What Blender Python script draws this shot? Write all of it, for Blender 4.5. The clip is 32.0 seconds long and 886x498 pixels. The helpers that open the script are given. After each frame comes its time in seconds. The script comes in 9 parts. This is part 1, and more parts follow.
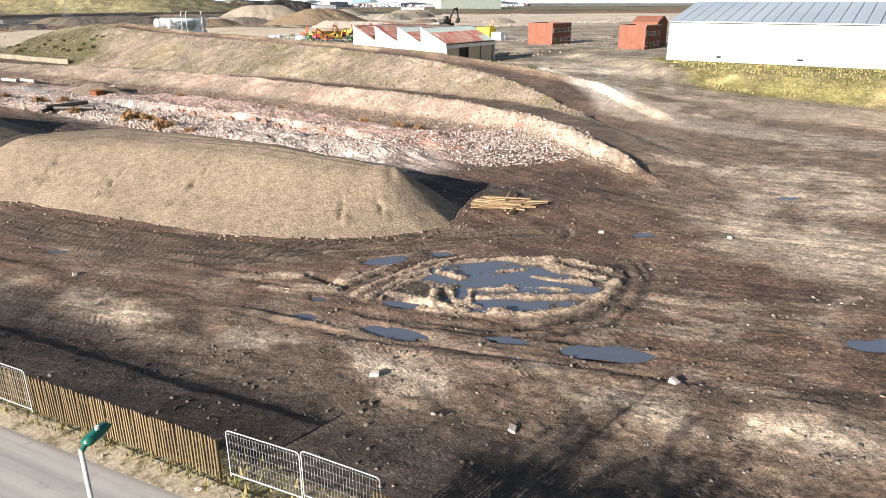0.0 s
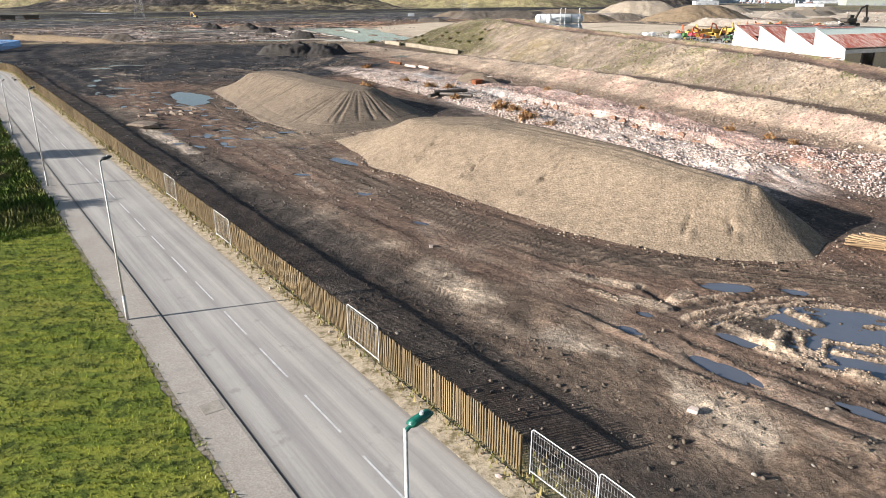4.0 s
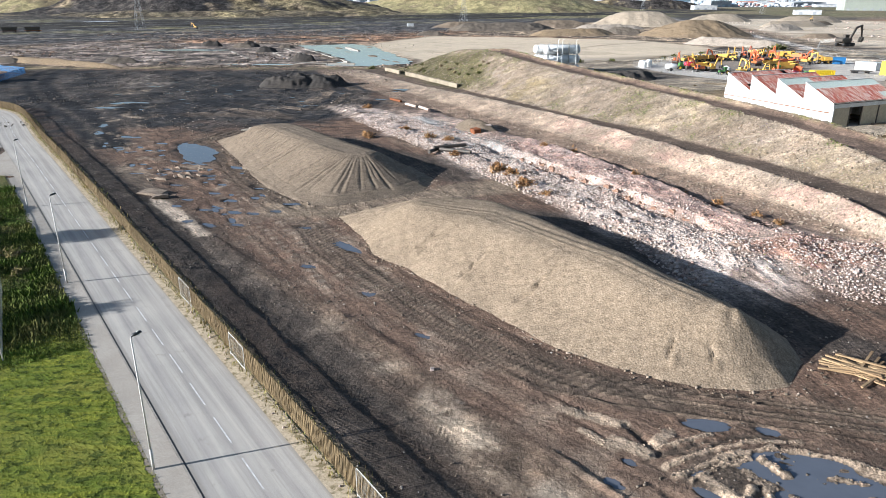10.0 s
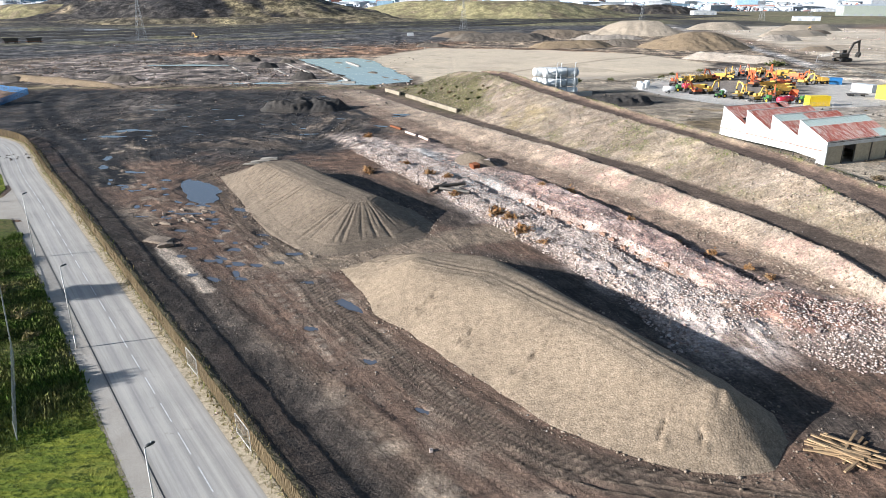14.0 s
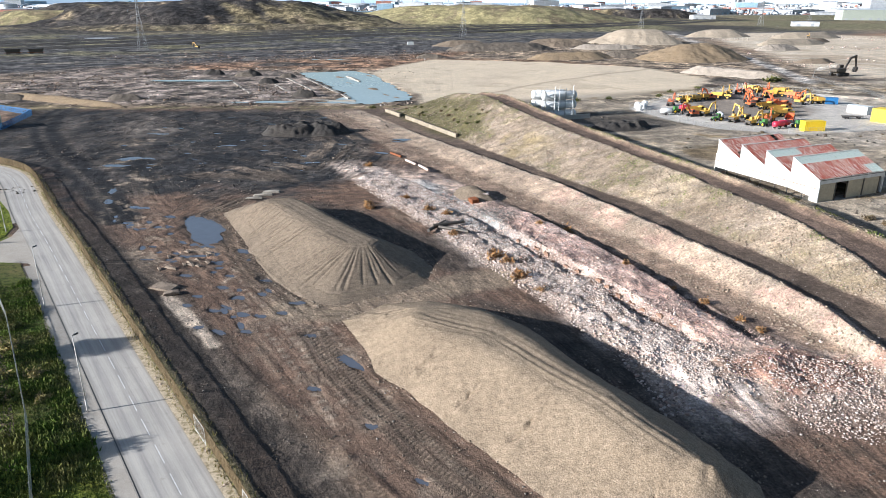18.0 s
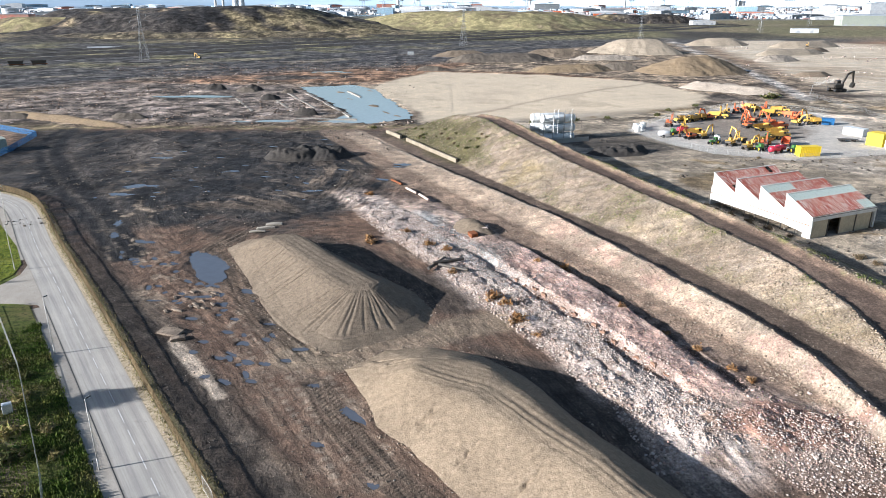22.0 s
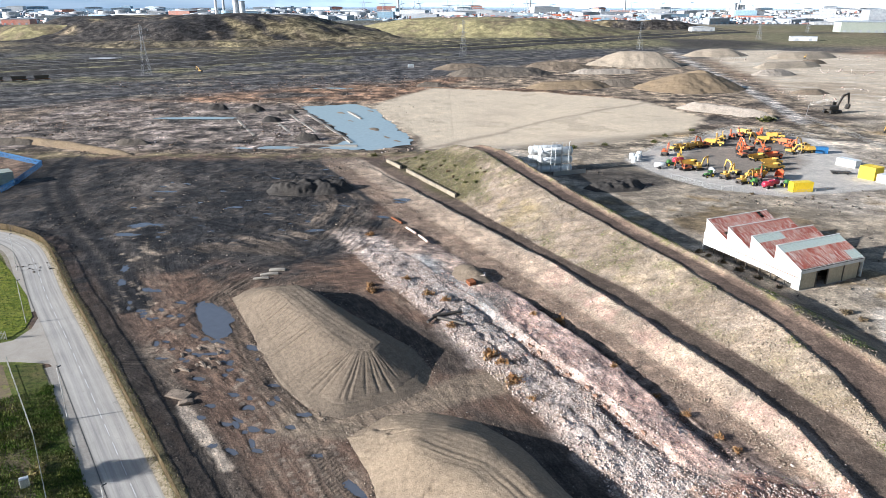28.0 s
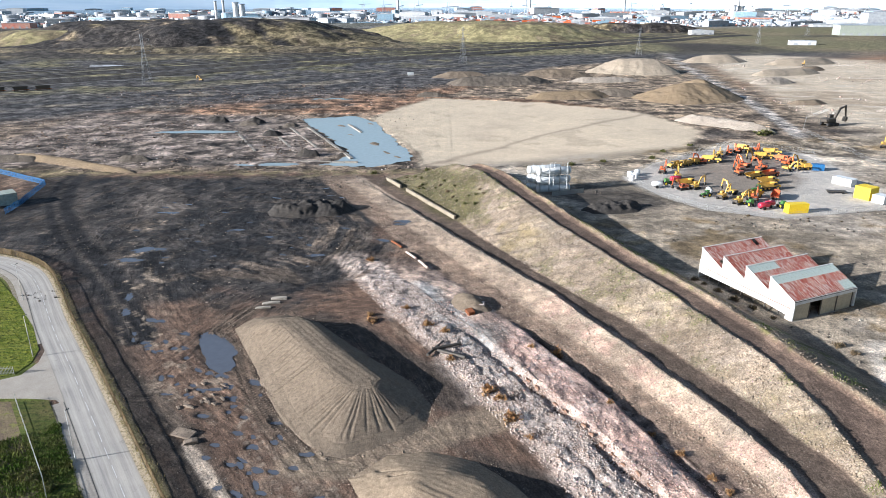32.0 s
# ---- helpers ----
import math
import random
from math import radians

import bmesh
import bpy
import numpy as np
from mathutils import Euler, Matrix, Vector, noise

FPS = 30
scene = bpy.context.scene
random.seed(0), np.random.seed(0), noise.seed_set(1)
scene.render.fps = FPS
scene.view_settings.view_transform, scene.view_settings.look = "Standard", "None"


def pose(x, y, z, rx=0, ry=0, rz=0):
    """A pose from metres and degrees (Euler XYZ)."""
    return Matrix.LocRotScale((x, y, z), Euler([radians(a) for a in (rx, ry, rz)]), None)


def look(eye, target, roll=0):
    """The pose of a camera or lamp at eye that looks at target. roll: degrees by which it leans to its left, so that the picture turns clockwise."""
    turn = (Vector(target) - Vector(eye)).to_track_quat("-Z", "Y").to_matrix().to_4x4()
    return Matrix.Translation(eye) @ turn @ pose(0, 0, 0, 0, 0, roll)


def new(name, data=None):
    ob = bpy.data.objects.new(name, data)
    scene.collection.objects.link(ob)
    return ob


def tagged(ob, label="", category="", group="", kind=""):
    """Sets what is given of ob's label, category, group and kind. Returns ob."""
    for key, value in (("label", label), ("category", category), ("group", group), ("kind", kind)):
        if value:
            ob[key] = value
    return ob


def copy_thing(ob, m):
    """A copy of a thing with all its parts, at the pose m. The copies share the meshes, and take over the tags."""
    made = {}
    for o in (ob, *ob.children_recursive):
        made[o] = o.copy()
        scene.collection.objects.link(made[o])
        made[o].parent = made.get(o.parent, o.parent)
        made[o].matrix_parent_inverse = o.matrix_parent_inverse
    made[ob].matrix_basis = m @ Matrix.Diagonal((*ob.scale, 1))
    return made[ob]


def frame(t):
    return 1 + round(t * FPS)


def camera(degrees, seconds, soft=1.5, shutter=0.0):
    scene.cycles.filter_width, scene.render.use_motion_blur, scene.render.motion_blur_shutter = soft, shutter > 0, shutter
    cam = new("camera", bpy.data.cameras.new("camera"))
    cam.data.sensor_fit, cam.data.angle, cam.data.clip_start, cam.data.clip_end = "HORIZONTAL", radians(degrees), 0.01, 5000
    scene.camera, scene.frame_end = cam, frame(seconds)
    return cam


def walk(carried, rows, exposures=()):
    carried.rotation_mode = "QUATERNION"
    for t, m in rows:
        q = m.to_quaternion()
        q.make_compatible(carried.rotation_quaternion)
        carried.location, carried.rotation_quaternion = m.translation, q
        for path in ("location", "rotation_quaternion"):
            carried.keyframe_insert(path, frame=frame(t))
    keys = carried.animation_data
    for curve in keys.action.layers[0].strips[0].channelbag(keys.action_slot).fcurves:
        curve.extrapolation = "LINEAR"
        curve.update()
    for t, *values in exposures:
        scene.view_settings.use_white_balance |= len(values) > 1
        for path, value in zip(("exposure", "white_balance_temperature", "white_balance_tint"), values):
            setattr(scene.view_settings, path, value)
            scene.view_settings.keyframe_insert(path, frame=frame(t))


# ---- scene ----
cam = camera(65.58, 32.0, soft=0.75)
PATH = [
    (0.0, pose(-0.15, -0.39, 18.39, 70.11, 0.06, -29.06)),
    (0.5, pose(-0.11, -0.02, 18.38, 70.03, 0.11, -20.78)),
    (1.0, pose(-0.11, 0.06, 18.41, 69.97, 0.05, -12.54)),
    (1.5, pose(-0.04, 0.19, 18.43, 69.88, -0.02, -5.65)),
    (2.0, pose(-0.05, 0.31, 18.46, 69.86, 0.01, -3.34)),
    (2.5, pose(-0.11, 0.37, 18.44, 69.86, 0.04, -1.65)),
    (3.0, pose(-0.09, 0.38, 18.45, 69.82, 0.04, -0.15)),
    (3.5, pose(-0.07, 0.42, 18.51, 69.82, 0.04, -0.02)),
    (5.5, pose(0.01, 0.18, 21.23, 69.64, 0.12, 0.03)),
    (6.0, pose(0.00, 0.00, 22.20, 69.64, 0.08, -0.00)),
    (7.0, pose(-0.08, 0.07, 24.15, 69.65, 0.05, -0.03)),
    (8.0, pose(-0.15, 0.17, 26.17, 69.67, 0.02, -0.05)),
    (9.0, pose(-0.17, 0.33, 28.19, 69.67, -0.01, -0.07)),
    (10.0, pose(-0.16, 0.51, 30.15, 69.66, -0.05, -0.08)),
    (11.0, pose(-0.14, 0.69, 32.10, 69.67, -0.07, -0.08)),
    (12.0, pose(-0.12, 0.83, 34.01, 69.70, -0.09, -0.08)),
    (13.0, pose(-0.10, 0.95, 35.98, 69.73, -0.09, -0.09)),
    (14.0, pose(-0.08, 1.03, 37.96, 69.74, -0.07, -0.08)),
    (16.5, pose(-0.01, 1.17, 43.10, 69.72, -0.04, -0.10)),
    (17.0, pose(0.01, 1.19, 44.14, 69.73, -0.03, -0.09)),
    (18.0, pose(0.05, 1.22, 46.21, 69.76, -0.02, -0.09)),
    (19.0, pose(0.09, 1.23, 48.26, 69.79, -0.01, -0.08)),
    (20.0, pose(0.13, 1.21, 50.29, 69.81, -0.00, -0.07)),
    (21.0, pose(0.17, 1.18, 52.35, 69.85, -0.01, -0.06)),
    (22.0, pose(0.20, 1.13, 54.39, 69.87, -0.01, -0.05)),
    (23.0, pose(0.24, 1.08, 56.45, 69.90, -0.01, -0.05)),
    (24.0, pose(0.28, 1.05, 58.51, 69.91, -0.02, -0.06)),
    (25.0, pose(0.33, 1.04, 60.56, 69.90, -0.03, -0.06)),
    (27.5, pose(0.45, 1.11, 65.91, 69.86, -0.02, -0.04)),
    (28.0, pose(0.47, 1.13, 66.97, 69.85, -0.01, -0.04)),
    (29.0, pose(0.52, 1.17, 69.03, 69.84, 0.02, -0.03)),
    (30.0, pose(0.57, 1.20, 71.03, 69.82, 0.04, -0.03)),
    (31.0, pose(0.62, 1.23, 73.02, 69.81, 0.07, -0.04)),
    (32.0, pose(0.67, 1.27, 75.04, 69.82, 0.09, -0.06)),
]
walk(cam, PATH, [(0.0, 1.26, 6350, 11), (6.0, 1.22, 6080, 10), (11.0, 1.24, 5760, 8), (20.0, 1.24, 5800, 9), (32.0, 1.24, 5780, 9)])

# ---- light ----
SUN_DIR = Vector((-0.95, -0.31, 0.0)).normalized()
SUN_EL = radians(17.0)
world = bpy.data.worlds.new("world")
scene.world = world
world.use_nodes = True
wn = world.node_tree
sky = wn.nodes.new("ShaderNodeTexSky")
sky.sky_type = "NISHITA"
sky.sun_disc = False
sky.sun_elevation = SUN_EL
sky.sun_rotation = math.atan2(SUN_DIR.x, SUN_DIR.y)
sky.air_density, sky.dust_density, sky.ozone_density = 1.0, 1.2, 1.0
wn.links.new(sky.outputs[0], wn.nodes["Background"].inputs[0])
wn.nodes["Background"].inputs[1].default_value = 0.054
sun = new("sun", bpy.data.lights.new("sun", "SUN"))
sun.data.energy, sun.data.angle, sun.data.color = 5.0, radians(0.6), (1.0, 0.94, 0.87)
sun.matrix_world = look(Vector((SUN_DIR.x * math.cos(SUN_EL), SUN_DIR.y * math.cos(SUN_EL), math.sin(SUN_EL))) * 300, (0, 0, 0))


# ---- noise and shapes in the plan ----
_rs = np.random.RandomState(7)
LATTICE = _rs.rand(8, 256, 256)
LATTICE_FLAT = LATTICE.astype(np.float32).reshape(8, -1)


def vnoise(x, y, k=0):
    xi, yi = np.floor(x), np.floor(y)
    fx, fy = x - xi, y - yi
    xi, yi = xi.astype(np.int32) & 255, yi.astype(np.int32) & 255
    fx, fy = fx * fx * (3 - 2 * fx), fy * fy * (3 - 2 * fy)
    r = LATTICE_FLAT[k % 8]
    x0, x1, y1 = xi << 8, ((xi + 1) & 255) << 8, (yi + 1) & 255
    a, b = r.take(x0 | yi), r.take(x1 | yi)
    c, d = r.take(x0 | y1), r.take(x1 | y1)
    a += (b - a) * fx
    c += (d - c) * fx
    a += (c - a) * fy
    return a


def fbm(x, y, size, k=0, octaves=4, rough=0.5):
    """Noise from -1 to 1, its largest features about `size` metres."""
    out, amp, tot = 0, 1.0, 0
    x, y = np.asarray(x, np.float32), np.asarray(y, np.float32)
    for i in range(octaves):
        ang = 0.6 * i + k
        u, v = (x * math.cos(ang) - y * math.sin(ang)) / size, (x * math.sin(ang) + y * math.cos(ang)) / size
        out = out + amp * vnoise(u + 17.3 * i + 91, v + 5.1 * i + 47, k + i)
        tot += amp
        amp *= rough
        size /= 2.05
    return out / tot * 2 - 1


def sstep(a, b, v):
    t = np.clip((v - a) / (b - a), 0, 1)
    return t * t * (3 - 2 * t)


def inside(x, y, pts):
    """Signed distance to a closed outline, positive inside."""
    d2 = np.full(x.shape, 1e18)
    odd = np.zeros(x.shape, bool)
    n = len(pts)
    for i in range(n):
        (ax, ay), (bx, by) = pts[i], pts[(i + 1) % n]
        ex, ey = bx - ax, by - ay
        wx, wy = x - ax, y - ay
        t = np.clip((wx * ex + wy * ey) / (ex * ex + ey * ey), 0, 1)
        d2 = np.minimum(d2, (wx - ex * t) ** 2 + (wy - ey * t) ** 2)
        if ay != by:
            odd ^= ((ay > y) != (by > y)) & (x < ex * (y - ay) / (by - ay) + ax)
    return np.where(odd, 1, -1) * np.sqrt(d2)


def along(x, y, pts):
    """Distance to an open line, and the length along it at the nearest place, and the side (positive: left)."""
    d2, s, side, run = np.full(x.shape, 1e18), np.zeros(x.shape), np.zeros(x.shape), 0.0
    for (ax, ay), (bx, by) in zip(pts, pts[1:]):
        ex, ey = bx - ax, by - ay
        ln = math.hypot(ex, ey)
        t = np.clip(((x - ax) * ex + (y - ay) * ey) / ln ** 2, 0, 1)
        dx, dy = x - ax - ex * t, y - ay - ey * t
        q = dx * dx + dy * dy
        near = q < d2
        d2, s = np.where(near, q, d2), np.where(near, run + ln * t, s)
        side = np.where(near, np.sign(ex * dy - ey * dx), side)
        run += ln
    return np.sqrt(d2), s, side


# ---- the plan ----
FENCE = [(62.0, -59.0), (1.7, 26.2), (-44.2, 90.5), (-74.0, 132.0), (-90.1, 154.0), (-106.0, 177.0), (-114.3, 187.5), (-122.2, 194.3), (-131.0, 199.5), (-142.0, 203.0), (-230.0, 221.0)]
BANK_Y = [40, 60, 72, 84, 93, 106, 119, 133, 150, 165, 185, 205, 232, 262, 290, 320]
A_FOOT = [52, 55, 55, 53, 49, 43, 36.5, 29.5, 20.7, 12, 1.8, -9, -22, -36, -50, -60]
A_TOP = [54, 57.0, 58.0, 57.5, 57.0, 53.2, 48.8, 43.2, 35.2, 29.6, 18.6, 8.5, -4, -19, -33, -46]
B_FOOT = [60, 64, 66, 67, 66, 61.5, 56.6, 50.5, 43.2, 35, 25.5, 16, 5.5, -8.5, -21, -34]
B_TOP = [64, 68, 70, 70, 69, 68.4, 66.6, 61.8, 56.2, 49.8, 42.8, 35.4, 27.5, 17, 4, -6]
T_RIGHT = [72, 76, 80, 82, 81.5, 77, 72.2, 68.0, 61.8, 55.5, 48.2, 42, 33.5, 23, 12, 0]
OUTER = [80, 88, 92, 95, 94, 90, 86.5, 81.5, 74.5, 69, 61.5, 54, 44, 34, 22, 8]
B_HIGH = [0, 0.2, 0.8, 2.6, 4.8, 6.2, 7.3, 8.1, 8.5, 9.0, 9.2, 9.4, 9.8, 11.2, 9.0, 1.0]
A_HIGH = [0.3, 2.0, 2.8, 3.3, 3.5, 3.5, 3.5, 3.5, 3.4, 3.2, 3.0, 2.6, 1.5, 0.8, 0.4, 0]
POND = [(-92, 452), (-59, 466), (-43, 444), (-16, 350), (-13, 331), (-33, 318), (-58, 322), (-46, 345), (-62, 385)]
PILE_ONE = [(-15.0, 95.0), (-10.6, 86), (-8.4, 80), (-4.6, 75.6), (0.9, 67.9), (6.2, 61.0), (10.3, 55.8), (14.5, 52.1), (18.5, 50.3), (21.7, 49.2), (25, 48.8), (28.3, 49.6), (31.4, 53.4), (32.2, 58), (29.6, 64), (24.8, 71.6), (20.6, 78.4), (16.6, 85.6), (12.6, 93.2), (6.6, 99.6), (-2, 102.4), (-9, 101)]
PILE_ONE_TOP = [(-4.6, 88.6), (-3.0, 91.2), (1.0, 92.0), (5.6, 90.2), (7.6, 88.2), (11.7, 81.0), (15.6, 73.3), (19.0, 67.8), (22.0, 62.2), (25.0, 57.8), (25.8, 55.6), (24.2, 55.2), (21.8, 57.2), (18.6, 61.4), (15.6, 65.8), (11.2, 71.4), (7.4, 76.2), (4.2, 79.6), (0.2, 82.6)]
PILE_TWO = [(-49.4, 150.4), (-46.4, 156.2), (-38, 157.6), (-29.4, 153), (-20.2, 141.4), (-11.6, 132), (-5.4, 124.6), (-1.6, 116.4), (-2.2, 110.8), (-5.8, 106.6), (-11.2, 103.2), (-16.2, 100.6), (-20, 101.2), (-25.6, 106.4), (-29.9, 112.2), (-35.6, 122.9), (-42.9, 137.4)]
PILE_TWO_TOP = [(-39.6, 145.2), (-37.6, 147.4), (-33.4, 148.4), (-30.5, 146), (-24.1, 136.8), (-17.8, 128), (-11.6, 120.2), (-12.8, 117.2), (-15.8, 116.6), (-18.6, 117.8), (-21.7, 121.4), (-26.2, 128.4), (-31.8, 136.6), (-36.2, 143)]
HAUL = [(60, 0), (34, 22), (20, 40), (0, 60), (-18, 86), (-36, 112), (-58, 134), (-86, 180), (-100, 230)]
LOOP = [(-60, 128), (-52, 160), (-44, 172), (-10, 178), (10, 150), (24, 110), (40, 66), (44, 40), (60, 20)]
LIP = [(-34, 93), (-28.8, 84.8), (-20.2, 74.5), (-11.9, 66), (-4, 56), (3, 46.4), (8.6, 39.9), (12.4, 35), (15.8, 30.5), (19.1, 26.9), (22.3, 23.7), (31, 14.5), (45, 1)]
FOOT_RUTS = [[(34, 44), (24, 46.6), (14.3, 49.6), (9.9, 51.6), (5.0, 55.6), (-0.6, 62.6), (-7, 71.8), (-13, 81), (-18, 91)], [(-14, 97.4), (-21, 98.6), (-27.6, 107), (-33, 115.6), (-38.2, 124.8), (-43.6, 136), (-51.6, 150), (-48, 160)]]
BASIN = [(15.0, 38.6), (19.6, 40.6), (23.5, 41.4), (27, 40.3), (31.2, 37.5), (33, 34.3), (31.7, 32.3), (28.7, 30.6), (26.6, 30.2), (23.8, 30.8), (20.9, 32.6), (18.4, 34.8)]
# ridges of squeezed clay round and in the wheel-churned basin: line, half width, height
CLAY_RIM = [([(18.0, 35.2), (20.9, 32.7), (23.8, 30.8), (26.6, 30.3), (28.7, 30.6), (31.7, 32.3)], 0.39, 0.27), ([(15.5, 38.2), (19.6, 40.4), (23.3, 41.4), (27.1, 40.2), (31.2, 37.3), (32.8, 34.1)], 0.23, 0.26), ([(15.0, 39.2), (18.5, 41.1), (22.4, 42.2), (25.6, 41.9)], 0.19, 0.10), ([(16.4, 38.0), (19.4, 39.6), (21.2, 40.2)], 0.17, 0.22)]
CLAY_PLATES = [([(22.1, 40.1), (22.8, 38.3)], 0.39, 0.36), ([(20.0, 37.0), (18.9, 35.3), (19.8, 34.5)], 0.33, 0.31), ([(21.0, 36.9), (20.2, 34.1)], 0.28, 0.34), ([(22.2, 36.0), (20.3, 33.6)], 0.23, 0.34), ([(22.3, 36.3), (24.8, 34.8)], 0.23, 0.29), ([(20.9, 34.1), (22.6, 31.8)], 0.33, 0.31), ([(22.2, 34.9), (25.2, 32.9)], 0.33, 0.31), ([(24.2, 33.9), (26.4, 32.4), (29.0, 31.2)], 0.43, 0.29)]
CLAY_SLABS = [([(24.9, 35.6), (28, 33.0)], 0.20, 0.24), ([(27.5, 35.9), (30, 33.2)], 0.39, 0.31), ([(29.6, 37.0), (31.3, 33.6)], 0.62, 0.27), ([(25.8, 38.1), (27.8, 37.5)], 0.20, 0.22), ([(28.2, 38.7), (30.2, 37.4)], 0.35, 0.29), ([(17.6, 38.0), (18.6, 35.8)], 0.55, 0.10), ([(20.6, 38.6), (21.4, 37.2)], 0.47, 0.09)]
CLAY_WEDGE = [([(9.0, 46.2), (13.4, 44.2)], 0.55, 0.10), ([(12.4, 42.3), (14.3, 40.6)], 0.62, 0.10), ([(15.2, 41.9), (16.4, 43.2)], 0.62, 0.12), ([(15.0, 41.3), (19.5, 43.0)], 0.20, 0.17), ([(10.2, 43.4), (12.0, 41.4)], 0.39, 0.07)]
CLAY_RUTS = [([(13.6, 44.0), (15.0, 41.4)], 0.3, -0.34), ([(14.2, 40.2), (19.3, 42.3)], 0.28, -0.2), ([(17, 40.6), (21, 42.7), (25, 42.6)], 0.22, -0.14), ([(22, 29.9), (24.7, 29.0), (27.6, 29.2), (30.7, 30.6), (33.4, 32.6), (34.4, 35)], 0.34, -0.24), ([(20, 29.4), (23.7, 27.9), (26.8, 27.4), (29.7, 28.6), (33.7, 31.1), (35.6, 34.4)], 0.26, -0.16), ([(17, 33.6), (20.2, 30.6), (23.6, 28.8)], 0.22, -0.14), ([(14, 36.6), (17.6, 32.2), (21.6, 28.2), (27, 24)], 0.26, -0.15), ([(31.2, 29.4), (34.6, 31.6), (36.6, 34.6)], 0.3, -0.14)]
SWEEP = [(-100, 230), (-80, 205), (-50, 190), (-30, 178), (-22, 230), (-50, 265), (-90, 262)]


def plateau(x, y):
    p = np.interp(y, [30, 60, 90, 125, 170, 200, 260, 400, 620, 700], [0.3, 0.6, 2.2, 3.6, 3.7, 3.8, 3.0, 2.3, 0.4, 0])
    return p


def stroke_field(x, y, strokes):
    """Height and cover of soft-edged strokes pressed into or squeezed out of the mud."""
    dz, cover = np.zeros(x.shape), np.zeros(x.shape)
    for pts, w, h in strokes:
        px_, py_ = [p[0] for p in pts], [p[1] for p in pts]
        sel = (x > min(px_) - 3) & (x < max(px_) + 3) & (y > min(py_) - 3) & (y < max(py_) + 3)
        if not sel.any():
            continue
        xs, ys = x[sel], y[sel]
        d, s, side = along(xs, ys, pts)
        d = np.abs(d + 0.3 * fbm(xs, ys, 1.3, 3, 3) + 0.16 * fbm(xs, ys, 0.5, 5, 2))
        m = sstep(1.2 * w, 0.75 * w, d)
        keep = m * abs(h) > np.abs(dz[sel])
        dz[sel] = np.where(keep, m * h * (0.62 + 0.4 * fbm(xs, ys, 0.8, 2, 2)), dz[sel])
        cover[sel] = np.maximum(cover[sel], m)
    return dz, cover


def strip_parts(x, y):
    """Distance from the bank's foot, and the trench line that bends away from it."""
    u = x - np.interp(y, BANK_Y, A_FOOT)
    return u, np.interp(y, [84, 94, 105, 122, 150], [6.2, 5.1, 3.2, 1.6, 0.5])


